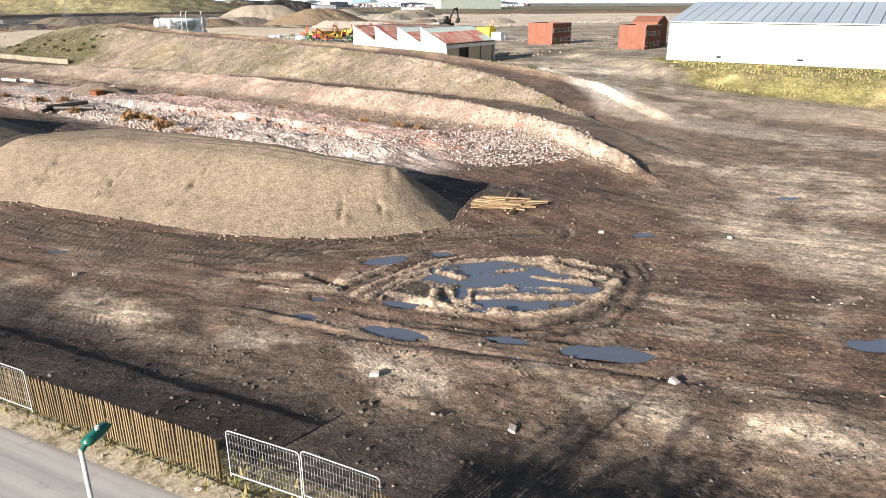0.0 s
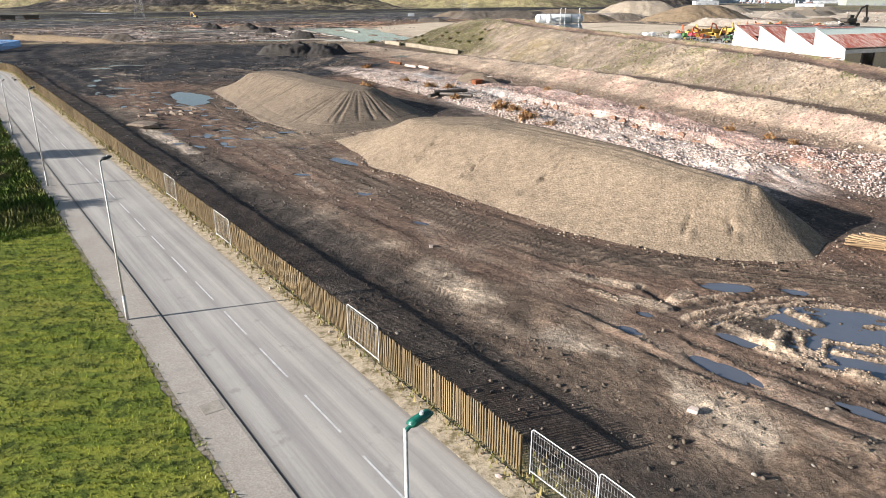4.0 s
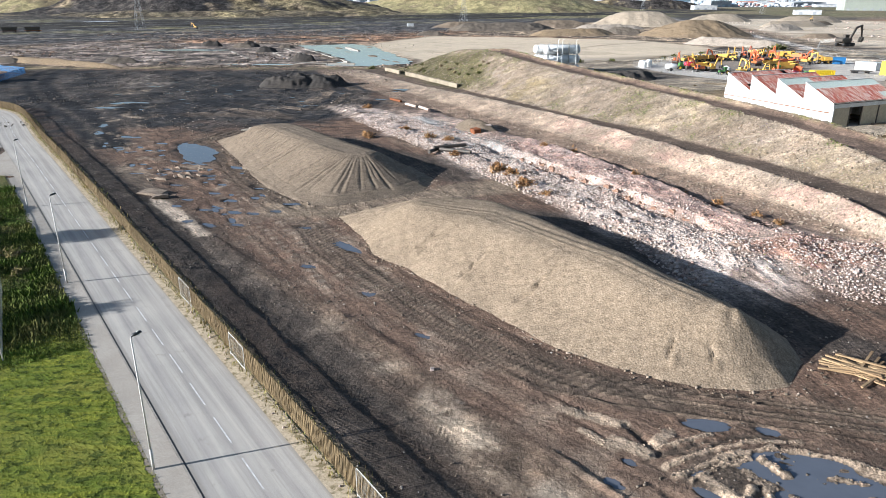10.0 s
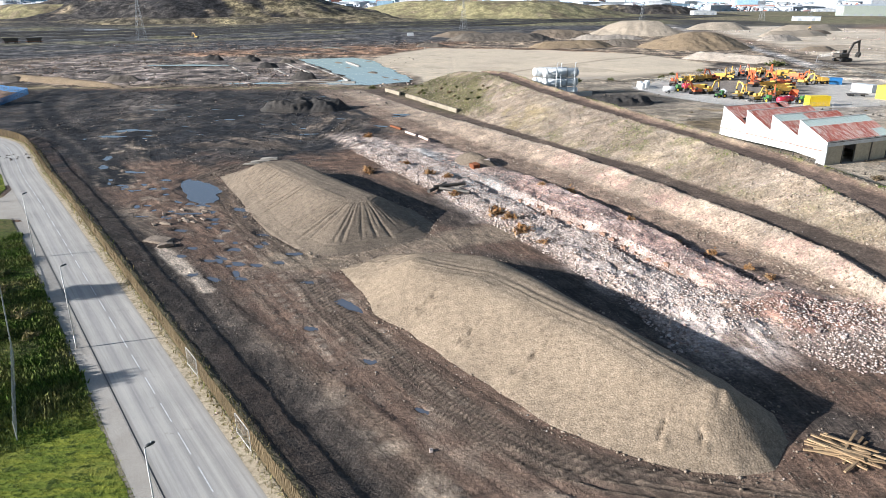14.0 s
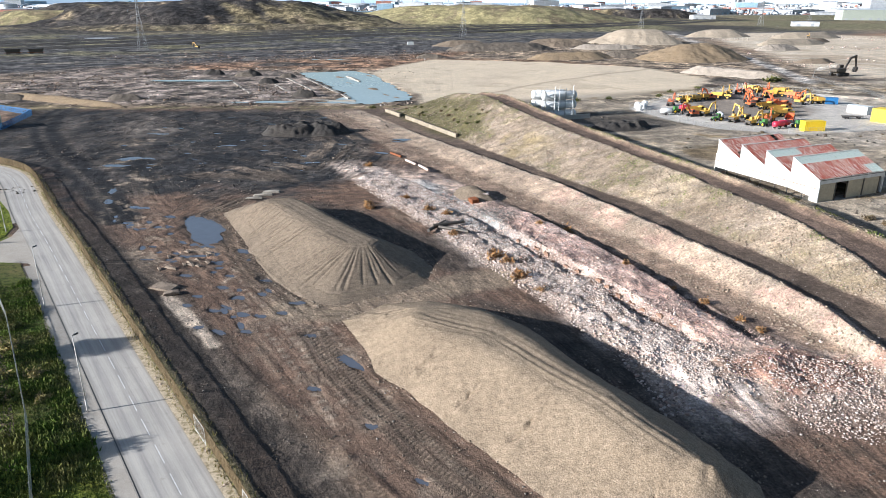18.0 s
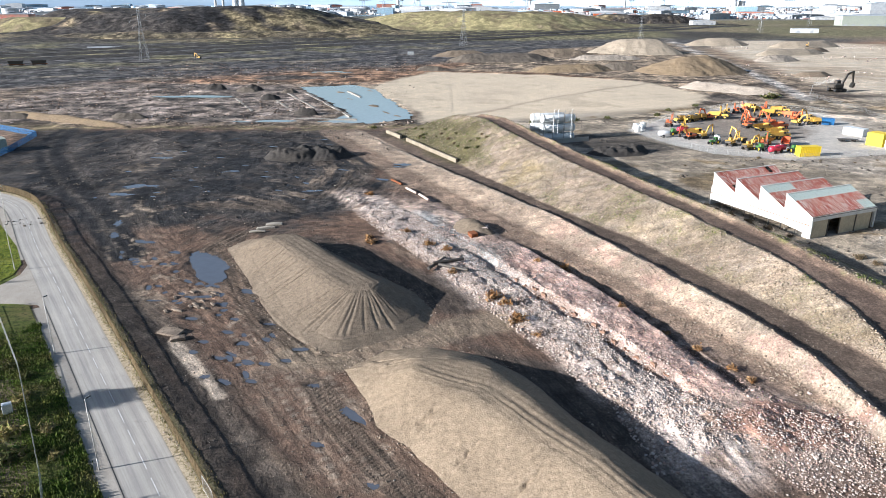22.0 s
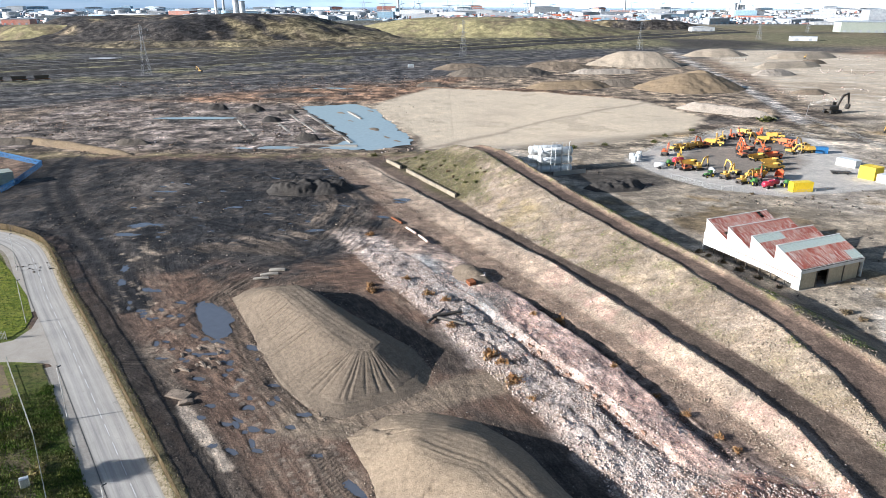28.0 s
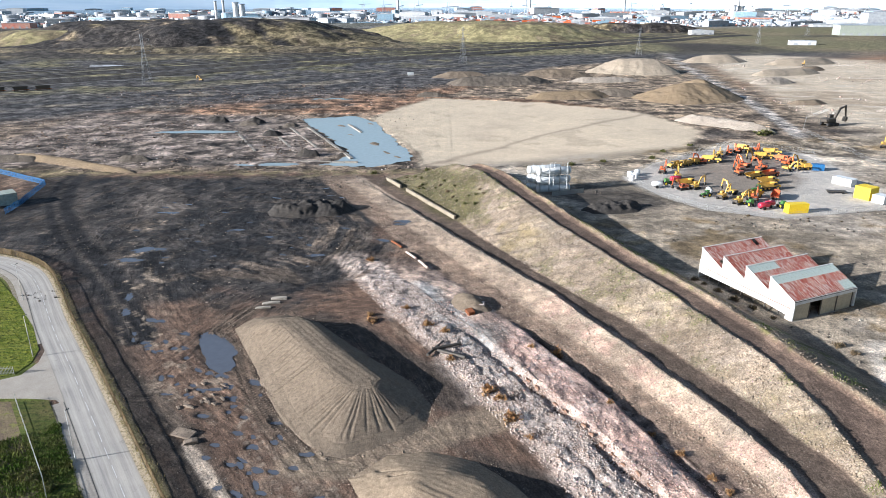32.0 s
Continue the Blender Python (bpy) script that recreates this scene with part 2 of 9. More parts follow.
def height(x, y):
    """The lie of the land."""
    w = 0.9 * fbm(x, y, 9, 1, 3)
    xx = x + w
    ln = [np.interp(y, BANK_Y, v) for v in (A_FOOT, A_TOP, B_FOOT, B_TOP, T_RIGHT, OUTER)]
    hb = np.interp(y, BANK_Y, B_HIGH) * sstep(312, 280, y)
    ha = np.interp(y, BANK_Y, A_HIGH) * sstep(46, 58, y)
    pl = plateau(x, y) * (1 + (sstep(-20, 130, x) - 1) * sstep(285, 330, y))
    low = np.interp(y, [60, 95, 250, 300], [0.2, 0.4, 0.4, 0.1])
    knots = [(ln[0] - 1, low * 0), (ln[0] + 0.42 * (ln[1] - ln[0]), 0.22 * ha), (ln[1] - 0.8, ha), (ln[1] + 0.6, ha - 1.15 * sstep(0.3, 1.5, ha)), (ln[2], np.maximum(ha - 0.9 * sstep(0.3, 1.5, ha), 0.1 * hb)), (ln[3] - 0.5, np.maximum(hb, 0.6 * pl)), (ln[3] + 0.7, np.maximum(hb - 0.75, 0.6 * pl)), (ln[4] - 0.5, np.maximum(hb - 0.7, 0.7 * pl)), (ln[4] + 1.2, np.maximum(hb + 0.25 * sstep(0.5, 2.0, hb), 0.75 * pl)), (ln[5], pl)]
    z = knots[0][1].copy()
    for (xa, za), (xb, zb) in zip(knots, knots[1:]):
        t = np.clip((xx - xa) / np.maximum(xb - xa, 0.3), 0, 1)
        z = z + (zb - za) * (0.75 * t + 0.25 * t * t * (3 - 2 * t))
    # the grassy terrace under the warehouse
    d = inside(x, y, [(106, 100), (112, 92), (113, 80), (126, 58), (150, 20), (180, -60), (500, -60), (500, 160), (120, 160)])
    z = np.where(d > -3, np.maximum(z, 4.9 * sstep(-3, 9, d + 0.8 * fbm(x, y, 8, 3, 2))), z)
    # bulldozed strip of rubble and brick beside the bank
    u, u2 = strip_parts(xx, y)
    band = sstep(-29, -25, u) * sstep(1, -4, u) * sstep(66, 78, y) * sstep(205, 180, y)
    white = band * sstep(-14, -17, u)
    z += band * (0.25 + 0.5 * np.abs(fbm(x, y, 7, 4, 3)))
    z += white * (0.6 * np.abs(fbm(x, y, 4.5, 5, 3)) + 0.22 * fbm(x, y, 1.9, 2, 3, 0.7))
    mid = sstep(84, 92, y) * sstep(156, 140, y)
    z += mid * sstep(-14.8, -13.4, u) * sstep(-u2 - 1.2, -u2 - 2.6, u) * (0.9 + 0.25 * fbm(x, y, 3, 6, 3) + 0.12 * fbm(x, y, 1.0, 1, 2))
    for at_u, wide, deep in ((15.9, 0.9, 0.75), (u2, 0.8, 0.6), (u2 - 2.0, 0.4, 0.2), (22.0, 0.7, 0.3)):
        z -= deep * np.exp(-((u + at_u + 0.9 * fbm(x, y, 4, 2, 3)) / wide) ** 2) * mid * sstep(-0.5, 0.0, fbm(x, y, 5, 1, 2))
    end = np.exp(-(((x - 44) / 9) ** 2 + ((y - 79) / 6) ** 2))
    z += end * (1.0 + 0.9 * fbm(x, y, 5, 2, 3) + 0.5 * np.abs(fbm(x, y, 1.7, 4, 3)))
    end = np.exp(-(((x - 52) / 6) ** 2 + ((y - 74) / 8) ** 2))
    z += end * (0.4 + 0.6 * np.abs(fbm(x, y, 3.6, 1, 3)))
    north_end = np.exp(-(((x + 8) / 12) ** 2 + ((y - 185) / 16) ** 2))
    z += north_end * 0.6 * np.maximum(fbm(x, y, 4.4, 6, 4, 0.6), -0.1)
    # general unevenness
    open_ground = sstep(-6, -1, inside(x, y, [(3, 24), (-46, 90), (-92, 154), (-116, 188), (-140, 202), (-140, 330), (60, 330), (60, -60)]))
    z += open_ground * (0.16 * fbm(x, y, 11, 2, 3) + 0.1 * fbm(x, y, 2.2, 3, 3) * (0.5 + 0.5 * sstep(-0.2, 0.4, fbm(x, y, 15, 6, 2))))
    # gullies and slips on the bank faces
    face = sstep(ln[2], ln[2] + 2, x) * sstep(ln[3], ln[3] - 1.5, x) + 0.6 * sstep(ln[0] + 4, ln[0] + 6, x) * sstep(ln[1] + 0.5, ln[1] - 1, x)
    gully = fbm((y + 0.45 * x) * 1.0, (x - 0.45 * y) * 0.22, 2.6, 5, 3)
    z += face * sstep(55, 80, y) * sstep(305, 285, y) * (0.45 * gully + 0.26 * fbm(x, y, 1.8, 1, 3, 0.6))
    z += 0.35 * sstep(330, 420, y) * fbm(x, y, 30, 6, 5) * sstep(3000, 900, y)
    # tipped and scraped ground to the north
    tip = np.maximum(sstep(165, 195, y) * sstep(ln[0], ln[0] - 10, x) * sstep(300, 292, y), sstep(300, 318, y) * sstep(900, 700, y))
    tip = tip * sstep(3, -5, inside(x, y, [(-52, 452), (-30, 506), (-6, 554), (78, 522), (141, 465), (156, 392), (126, 340), (63, 307), (-8, 310), (-20, 350)])) * sstep(4, -4, inside(x, y, [(76, 284), (98, 312), (150, 357), (181, 330), (172, 258), (158, 236), (84, 254)]))
    tip = tip * np.where(x > 230, 0.4, 1.0)
    rough_z = fbm(x, y, 9, 5, 4, 0.62)
    z += tip * (0.75 * np.abs(rough_z) + 0.5 * fbm(x, y, 4.5, 2, 3, 0.6) * sstep(-0.2, 0.3, fbm(x, y, 45, 1, 3)) - 0.1)
    # a cut edge in the mud along the haul road, the ground towards the fence standing higher
    dd, s, side = along(x, y, LIP)
    z += np.where(side < 0, 0.16, 0) * sstep(-0.5, 0.3, fbm(x, y, 7, 5, 3)) * np.exp(-np.maximum(dd, 0) / 4)
    lumps = np.where(side < 0, 1, 0) * sstep(0, 1, dd) * sstep(13, 7, dd)
    z += lumps * open_ground * (0.16 * np.abs(fbm(x, y, 2.0, 4, 3)) + 0.09 * fbm(x, y, 0.8, 1, 2))
    for line in FOOT_RUTS:
        dr, s, side = along(x, y, line)
        off = dr * side + 0.25 * np.sin(s / 6.0)
        for c in (-1.1, -0.5, 0.6, 1.2, 2.4):
            z -= 0.16 * np.exp(-((off - c) / 0.2) ** 2) * sstep(-0.5, 0.1, fbm(x, y, 9, int(c * 10) % 8, 2))
            z += 0.07 * np.exp(-((off - c - 0.38) / 0.16) ** 2)
    # long wheel ruts of the haul road
    dr, s, side = along(x, y, [(44, 6), (30, 22), (14, 40), (-3, 60), (-20, 88), (-40, 118), (-62, 140), (-90, 190)])
    off = dr * side
    rut = sum(np.exp(-((off - c - 0.5 * np.sin(s / 13 + c)) / 0.32) ** 2) for c in (-6.2, -4.0, -1.7, 0.4, 2.2, 4.6))
    z -= 0.17 * rut * (0.5 + 0.5 * fbm(x, y, 8, 3, 2)) * open_ground
    for line, cs in ((LOOP, (-3.4, -1.3, 1.2, 3.3)), (SWEEP, (-7.5, -5.2, -2.8, -0.6, 1.6, 4.1, 6.6)), ([(-163, 304), (-146, 254), (-114, 205), (-81, 161), (-71, 146)], (-3.2, -1.0, 1.4, 3.6, 6.8))):
        dr, s, side = along(x, y, line)
        off = dr * side
        rut = sum(np.exp(-((off - c - 0.7 * np.sin(s / 11 + 2 * c)) / 0.4) ** 2) for c in cs)
        z -= 0.17 * rut * (0.45 + 0.55 * fbm(x, y, 9, 2, 2)) * open_ground
    # wheel-churned basin with squeezed-up clay
    sel = (x > 5) & (x < 42) & (y > 18) & (y < 52)
    if sel.any():
        xs, ys, zs = x[sel], y[sel], z[sel]
        bowl = sstep(-0.5, 0.5, inside(xs, ys, BASIN) + 0.3 * fbm(xs, ys, 2.0, 3, 2))
        tread = np.sin((xs * 0.5 + ys * 0.87) * 9) * sstep(0.0, 0.3, fbm(xs, ys, 3, 5, 2))
        zs = zs * (1 - bowl) + bowl * (-0.17 + 0.2 * np.exp(-(((xs - 17.8) / 3.2) ** 2 + ((ys - 36.8) / 2.2) ** 2)) + 0.16 * sstep(28, 31, xs) + 0.13 * fbm(xs, ys, 2.2, 2, 3) + 0.03 * tread)
        for group in (CLAY_RUTS, CLAY_WEDGE, CLAY_RIM, CLAY_PLATES, CLAY_SLABS):
            dz, cover = stroke_field(xs, ys, group)
            zs = zs + dz + 0.05 * cover * fbm(xs, ys, 0.6, 4, 2)
        z = z.copy()
        z[sel] = zs
    return z


# ---- materials ----
def nodes_of(name):
    m = bpy.data.materials.new(name)
    m.use_nodes = True
    nt = m.node_tree
    return m, nt, nt.nodes["Principled BSDF"]


def add(nt, kind, **values):
    n = nt.nodes.new(kind)
    for k, v in values.items():
        n.inputs[k].default_value = v
    return n


def ramp(nt, fac, stops):
    n = nt.nodes.new("ShaderNodeValToRGB")
    el = n.color_ramp.elements
    while len(el) < len(stops):
        el.new(0.5)
    for e, (p, c) in zip(el, stops):
        e.position, e.color = p, (*c, 1)
    nt.links.new(fac, n.inputs[0])
    return n.outputs[0]


def blend(nt, fac, a, b, kind="MIX"):
    n = nt.nodes.new("ShaderNodeMix")
    n.data_type, n.blend_type = "RGBA", kind
    for sock, v in ((n.inputs[0], fac), (n.inputs[6], a), (n.inputs[7], b)):
        if isinstance(v, bpy.types.NodeSocket):
            nt.links.new(v, sock)
        elif isinstance(v, (int, float)):
            sock.default_value = v
        else:
            sock.default_value = (*v, 1)
    return n.outputs[2]


def coords(nt, stretch=(1, 1, 1), space="Object"):
    tc, mp = nt.nodes.new("ShaderNodeTexCoord"), nt.nodes.new("ShaderNodeMapping")
    mp.inputs["Scale"].default_value = stretch
    nt.links.new(tc.outputs[space], mp.inputs[0])
    return mp.outputs[0]


def noise_out(nt, vec, scale, detail=6.0, rough=0.6):
    n = add(nt, "ShaderNodeTexNoise", Scale=scale, Detail=detail, Roughness=rough)
    nt.links.new(vec, n.inputs["Vector"])
    return n.outputs["Fac"]


def bump(nt, bsdf, fac, strength, distance):
    b = add(nt, "ShaderNodeBump", Strength=strength, Distance=distance)
    nt.links.new(fac, b.inputs["Height"])
    nt.links.new(b.outputs[0], bsdf.inputs["Normal"])


def plain(name, a, b=None, rough=0.7, metal=0.0, big=0.8, fine=9.0, bumps=0.2, depth=0.02, tint=0.0, stretch=(1, 1, 1), wear=None, wear_at=0.62):
    """A surface that varies between two colours at two scales, with grain, and worn or stained patches in a third."""
    m, nt, bsdf = nodes_of(name)
    b = b or tuple(c * 0.72 for c in a)
    v = coords(nt, stretch)
    f1, f2 = noise_out(nt, v, big), noise_out(nt, v, fine)
    c = blend(nt, ramp(nt, f1, [(0.35, (0, 0, 0)), (0.65, (1, 1, 1))]), a, b)
    c = blend(nt, 0.45, c, ramp(nt, f2, [(0.36, (0.5, 0.5, 0.5)), (0.64, (1.25, 1.25, 1.25))]), "MULTIPLY")
    if wear:
        f3 = noise_out(nt, v, big * 2.3, 8.0, 0.7)
        c = blend(nt, ramp(nt, f3, [(wear_at - 0.05, (0, 0, 0)), (wear_at + 0.05, (1, 1, 1))]), c, wear)
    if tint:
        oi = nt.nodes.new("ShaderNodeObjectInfo")
        hsv = add(nt, "ShaderNodeHueSaturation")
        mr = add(nt, "ShaderNodeMapRange", **{"To Min": 1 - tint, "To Max": 1 + tint})
        nt.links.new(oi.outputs["Random"], mr.inputs["Value"])
        nt.links.new(mr.outputs[0], hsv.inputs["Value"])
        nt.links.new(c, hsv.inputs["Color"])
        c = hsv.outputs[0]
    nt.links.new(c, bsdf.inputs["Base Color"])
    bsdf.inputs["Roughness"].default_value, bsdf.inputs["Metallic"].default_value = rough, metal
    if rough >= 0.85:
        bsdf.inputs["Specular IOR Level"].default_value = 0.2
    if bumps:
        bump(nt, bsdf, f2, bumps, depth)
    return m


def ground_material():
    m, nt, bsdf = nodes_of("earth")
    at = nt.nodes.new("ShaderNodeAttribute")
    at.attribute_name = "soil"
    gr = nt.nodes.new("ShaderNodeAttribute")
    gr.attribute_name = "grit"
    v = coords(nt)
    fine, mid, big = noise_out(nt, v, 2.6, 8.0, 0.7), noise_out(nt, v, 0.35, 6.0, 0.65), noise_out(nt, v, 0.05, 5.0, 0.6)
    vor = add(nt, "ShaderNodeTexVoronoi", Scale=5.5)
    nt.links.new(v, vor.inputs["Vector"])
    c = at.outputs["Color"]
    c = blend(nt, 0.65, c, ramp(nt, fine, [(0.36, (0.3, 0.29, 0.28)), (0.5, (0.95, 0.95, 0.95)), (0.64, (1.8, 1.78, 1.72))]), "MULTIPLY")
    tiny = noise_out(nt, v, 9.0, 3.0, 0.8)
    c = blend(nt, 0.5, c, ramp(nt, tiny, [(0.38, (0.45, 0.45, 0.45)), (0.62, (1.6, 1.6, 1.6))]), "MULTIPLY")
    c = blend(nt, 0.45, c, ramp(nt, mid, [(0.38, (0.5, 0.5, 0.52)), (0.62, (1.5, 1.47, 1.42))]), "MULTIPLY")
    c = blend(nt, 0.4, c, ramp(nt, big, [(0.3, (0.72, 0.72, 0.75)), (0.7, (1.25, 1.22, 1.18))]), "MULTIPLY")
    # smears and tyre marks along the ways
    fl, ru = nt.nodes.new("ShaderNodeAttribute"), nt.nodes.new("ShaderNodeAttribute")
    fl.attribute_name, ru.attribute_name = "flow", "rut"
    mp = nt.nodes.new("ShaderNodeMapping")
    mp.inputs["Scale"].default_value = (0.45, 1.2, 1)
    nt.links.new(fl.outputs["Vector"], mp.inputs[0])
    marks = noise_out(nt, mp.outputs[0], 0.6, 5.0, 0.58)
    tone = ramp(nt, marks, [(0.36, (0.42, 0.4, 0.38)), (0.49, (0.95, 0.95, 0.95)), (0.64, (1.75, 1.7, 1.62))])
    c = blend(nt, ru.outputs["Fac"], c, blend(nt, 0.5, c, tone, "MULTIPLY"))
    mp2 = nt.nodes.new("ShaderNodeMapping")
    mp2.inputs["Scale"].default_value = (0.14, 2.6, 1)
    nt.links.new(fl.outputs["Vector"], mp2.inputs[0])
    tyre = noise_out(nt, mp2.outputs[0], 1.0, 3.0, 0.6)
    tone = ramp(nt, tyre, [(0.36, (0.4, 0.39, 0.38)), (0.44, (0.95, 0.95, 0.95)), (0.58, (1.05, 1.05, 1.05)), (0.66, (1.6, 1.56, 1.5))])
    c = blend(nt, ru.outputs["Fac"], c, blend(nt, 0.5, c, tone, "MULTIPLY"))
    sx = nt.nodes.new("ShaderNodeSeparateXYZ")
    nt.links.new(fl.outputs["Vector"], sx.inputs[0])
    turn_ = nt.nodes.new("ShaderNodeMath")
    turn_.operation = "MULTIPLY_ADD"
    nt.links.new(sx.outputs[0], turn_.inputs[0])
    turn_.inputs[1].default_value = 15.0
    slant = nt.nodes.new("ShaderNodeMath")
    slant.operation = "MULTIPLY"
    nt.links.new(sx.outputs[1], slant.inputs[0])
    slant.inputs[1].default_value = 9.0
    nt.links.new(slant.outputs[0], turn_.inputs[2])
    lug = nt.nodes.new("ShaderNodeMath")
    lug.operation = "SINE"
    nt.links.new(turn_.outputs[0], lug.inputs[0])
    strip_ = ramp(nt, tyre, [(0.575, (0, 0, 0)), (0.59, (1, 1, 1)), (0.63, (1, 1, 1)), (0.65, (0, 0, 0))])
    strip_ = blend(nt, 1.0, strip_, ramp(nt, noise_out(nt, v, 0.11, 3.0), [(0.5, (0, 0, 0)), (0.58, (1, 1, 1))]), "MULTIPLY")
    tread = nt.nodes.new("ShaderNodeMath")
    tread.operation = "MULTIPLY"
    nt.links.new(lug.outputs[0], tread.inputs[0])
    nt.links.new(strip_, tread.inputs[1])
    tread2 = nt.nodes.new("ShaderNodeMath")
    tread2.operation = "MULTIPLY"
    nt.links.new(tread.outputs[0], tread2.inputs[0])
    nt.links.new(ru.outputs["Fac"], tread2.inputs[1])
    # scattered stones show where the soil is gritty
    stone = blend(nt, 1.0, ramp(nt, vor.outputs["Distance"], [(0.16, (1, 1, 1)), (0.34, (0, 0, 0))]), ramp(nt, noise_out(nt, v, 0.9, 4.0), [(0.5, (0, 0, 0)), (0.6, (1, 1, 1))]), "MULTIPLY")
    mul = nt.nodes.new("ShaderNodeMath")
    mul.operation = "MULTIPLY"
    nt.links.new(stone, mul.inputs[0])
    nt.links.new(gr.outputs["Fac"], mul.inputs[1])
    c = blend(nt, mul.outputs[0], c, blend(nt, 0.5, vor.outputs["Color"], (0.62, 0.5, 0.42), "MULTIPLY"))
    # broken, patchy surface of the cleared and tipped ground
    bz = nt.nodes.new("ShaderNodeAttribute")
    bz.attribute_name = "busy"
    patch, crumb = noise_out(nt, v, 0.09, 10.0, 0.7), noise_out(nt, v, 0.4, 6.0, 0.8)
    tone = ramp(nt, patch, [(0.43, (0.3, 0.3, 0.31)), (0.475, (0.75, 0.75, 0.75)), (0.53, (1.15, 1.15, 1.14)), (0.58, (2.0, 1.95, 1.88))])
    tone = blend(nt, 0.8, tone, ramp(nt, crumb, [(0.36, (0.45, 0.45, 0.46)), (0.5, (1, 1, 1)), (0.64, (1.7, 1.68, 1.64))]), "MULTIPLY")
    c = blend(nt, bz.outputs["Fac"], c, blend(nt, 1.0, c, tone, "MULTIPLY"))
    cm = nt.nodes.new("ShaderNodeAttribute")
    cm.attribute_name = "calm"
    c = blend(nt, cm.outputs["Fac"], c, blend(nt, 0.7, c, at.outputs["Color"]))
    nt.links.new(c, bsdf.inputs["Base Color"])
    bsdf.inputs["Specular IOR Level"].default_value = 0.15
    wet = ramp(nt, at.outputs["Alpha"], [(0.0, (0.95, 0.95, 0.95)), (1.0, (0.28, 0.28, 0.28))])
    nt.links.new(wet, bsdf.inputs["Roughness"])
    h = nt.nodes.new("ShaderNodeMath")
    h.operation = "ADD"
    nt.links.new(fine, h.inputs[0])
    nt.links.new(mid, h.inputs[1])
    h2 = nt.nodes.new("ShaderNodeMath")
    h2.operation = "ADD"
    nt.links.new(h.outputs[0], h2.inputs[0])
    nt.links.new(marks, h2.inputs[1])
    lump = nt.nodes.new("ShaderNodeMath")
    lump.operation = "MULTIPLY"
    nt.links.new(patch, lump.inputs[0])
    nt.links.new(bz.outputs["Fac"], lump.inputs[1])
    h3 = nt.nodes.new("ShaderNodeMath")
    h3.operation = "MULTIPLY_ADD"
    nt.links.new(lump.outputs[0], h3.inputs[0])
    h3.inputs[1].default_value = 7.0
    h4 = nt.nodes.new("ShaderNodeMath")
    h4.operation = "MULTIPLY_ADD"
    nt.links.new(tread2.outputs[0], h4.inputs[0])
    h4.inputs[1].default_value = 0.2
    nt.links.new(h2.outputs[0], h4.inputs[2])
    nt.links.new(h4.outputs[0], h3.inputs[2])
    bump(nt, bsdf, h3.outputs[0], 0.85, 0.22)
    return m


def gravel_material(name, a, b, speck):
    m, nt, bsdf = nodes_of(name)
    v = coords(nt)
    f1, f2 = noise_out(nt, v, 0.12, 5.0), noise_out(nt, v, 1.3, 8.0, 0.75)
    vor = add(nt, "ShaderNodeTexVoronoi", Scale=4.5)
    nt.links.new(v, vor.inputs["Vector"])
    c = blend(nt, ramp(nt, f1, [(0.35, (0, 0, 0)), (0.65, (1, 1, 1))]), a, b)
    c = blend(nt, 0.5, c, ramp(nt, f2, [(0.38, (0.5, 0.48, 0.46)), (0.62, (1.4, 1.4, 1.4))]), "MULTIPLY")
    grain = noise_out(nt, v, 7.0, 3.0, 0.8)
    c = blend(nt, 0.8, c, ramp(nt, grain, [(0.38, (0.5, 0.49, 0.47)), (0.62, (1.5, 1.5, 1.5))]), "MULTIPLY")
    c = blend(nt, ramp(nt, vor.outputs["Distance"], [(0.1, (0.55, 0.55, 0.55)), (0.3, (0, 0, 0))]), c, speck)
    nt.links.new(c, bsdf.inputs["Base Color"])
    bsdf.inputs["Roughness"].default_value = 0.95
    bsdf.inputs["Specular IOR Level"].default_value = 0.15
    h = nt.nodes.new("ShaderNodeMath")
    h.operation = "ADD"
    nt.links.new(f2, h.inputs[0])
    nt.links.new(vor.outputs["Distance"], h.inputs[1])
    bump(nt, bsdf, h.outputs[0], 0.5, 0.07)
    return m


EARTH = ground_material()
GRAVEL = gravel_material("tan_gravel", (0.25, 0.194, 0.137), (0.212, 0.164, 0.116), (0.4, 0.33, 0.25))
FINES = gravel_material("grey_fines", (0.198, 0.156, 0.115), (0.165, 0.13, 0.096), (0.21, 0.165, 0.12))
PAVING = plain("footway", (0.42, 0.378, 0.325), (0.355, 0.315, 0.265), rough=0.85, big=0.3, fine=12.0, bumps=0.1, wear=(0.33, 0.3, 0.26), wear_at=0.6)
TAR = plain("tar_seal", (0.07, 0.066, 0.062), rough=0.5)
KERB = plain("kerb_stone", (0.33, 0.3, 0.26), (0.24, 0.22, 0.19), rough=0.9, big=1.5)
LINE_PAINT = plain("line_paint", (0.72, 0.71, 0.68), (0.5, 0.49, 0.47), rough=0.6, big=2.0, fine=14.0)
TIMBER = plain("weathered_timber", (0.2, 0.147, 0.08), (0.13, 0.096, 0.055), rough=0.85, big=1.2, fine=12.0, stretch=(4, 4, 0.5), tint=0.22)
OLD_WOOD = plain("old_wood", (0.36, 0.25, 0.14), (0.24, 0.16, 0.09), rough=0.85, stretch=(1, 1, 4), tint=0.25)
GALV = plain("galvanised_steel", (0.55, 0.55, 0.53), (0.42, 0.42, 0.41), rough=0.45, metal=0.7, big=3.0, bumps=0.05)
POLE = plain("grey_paint_steel", (0.6, 0.58, 0.54), (0.5, 0.48, 0.45), rough=0.5, big=2.0, bumps=0.05)
GREEN_CAP = plain("green_plastic", (0.01, 0.14, 0.1), (0.01, 0.1, 0.07), rough=0.4, bumps=0.05)
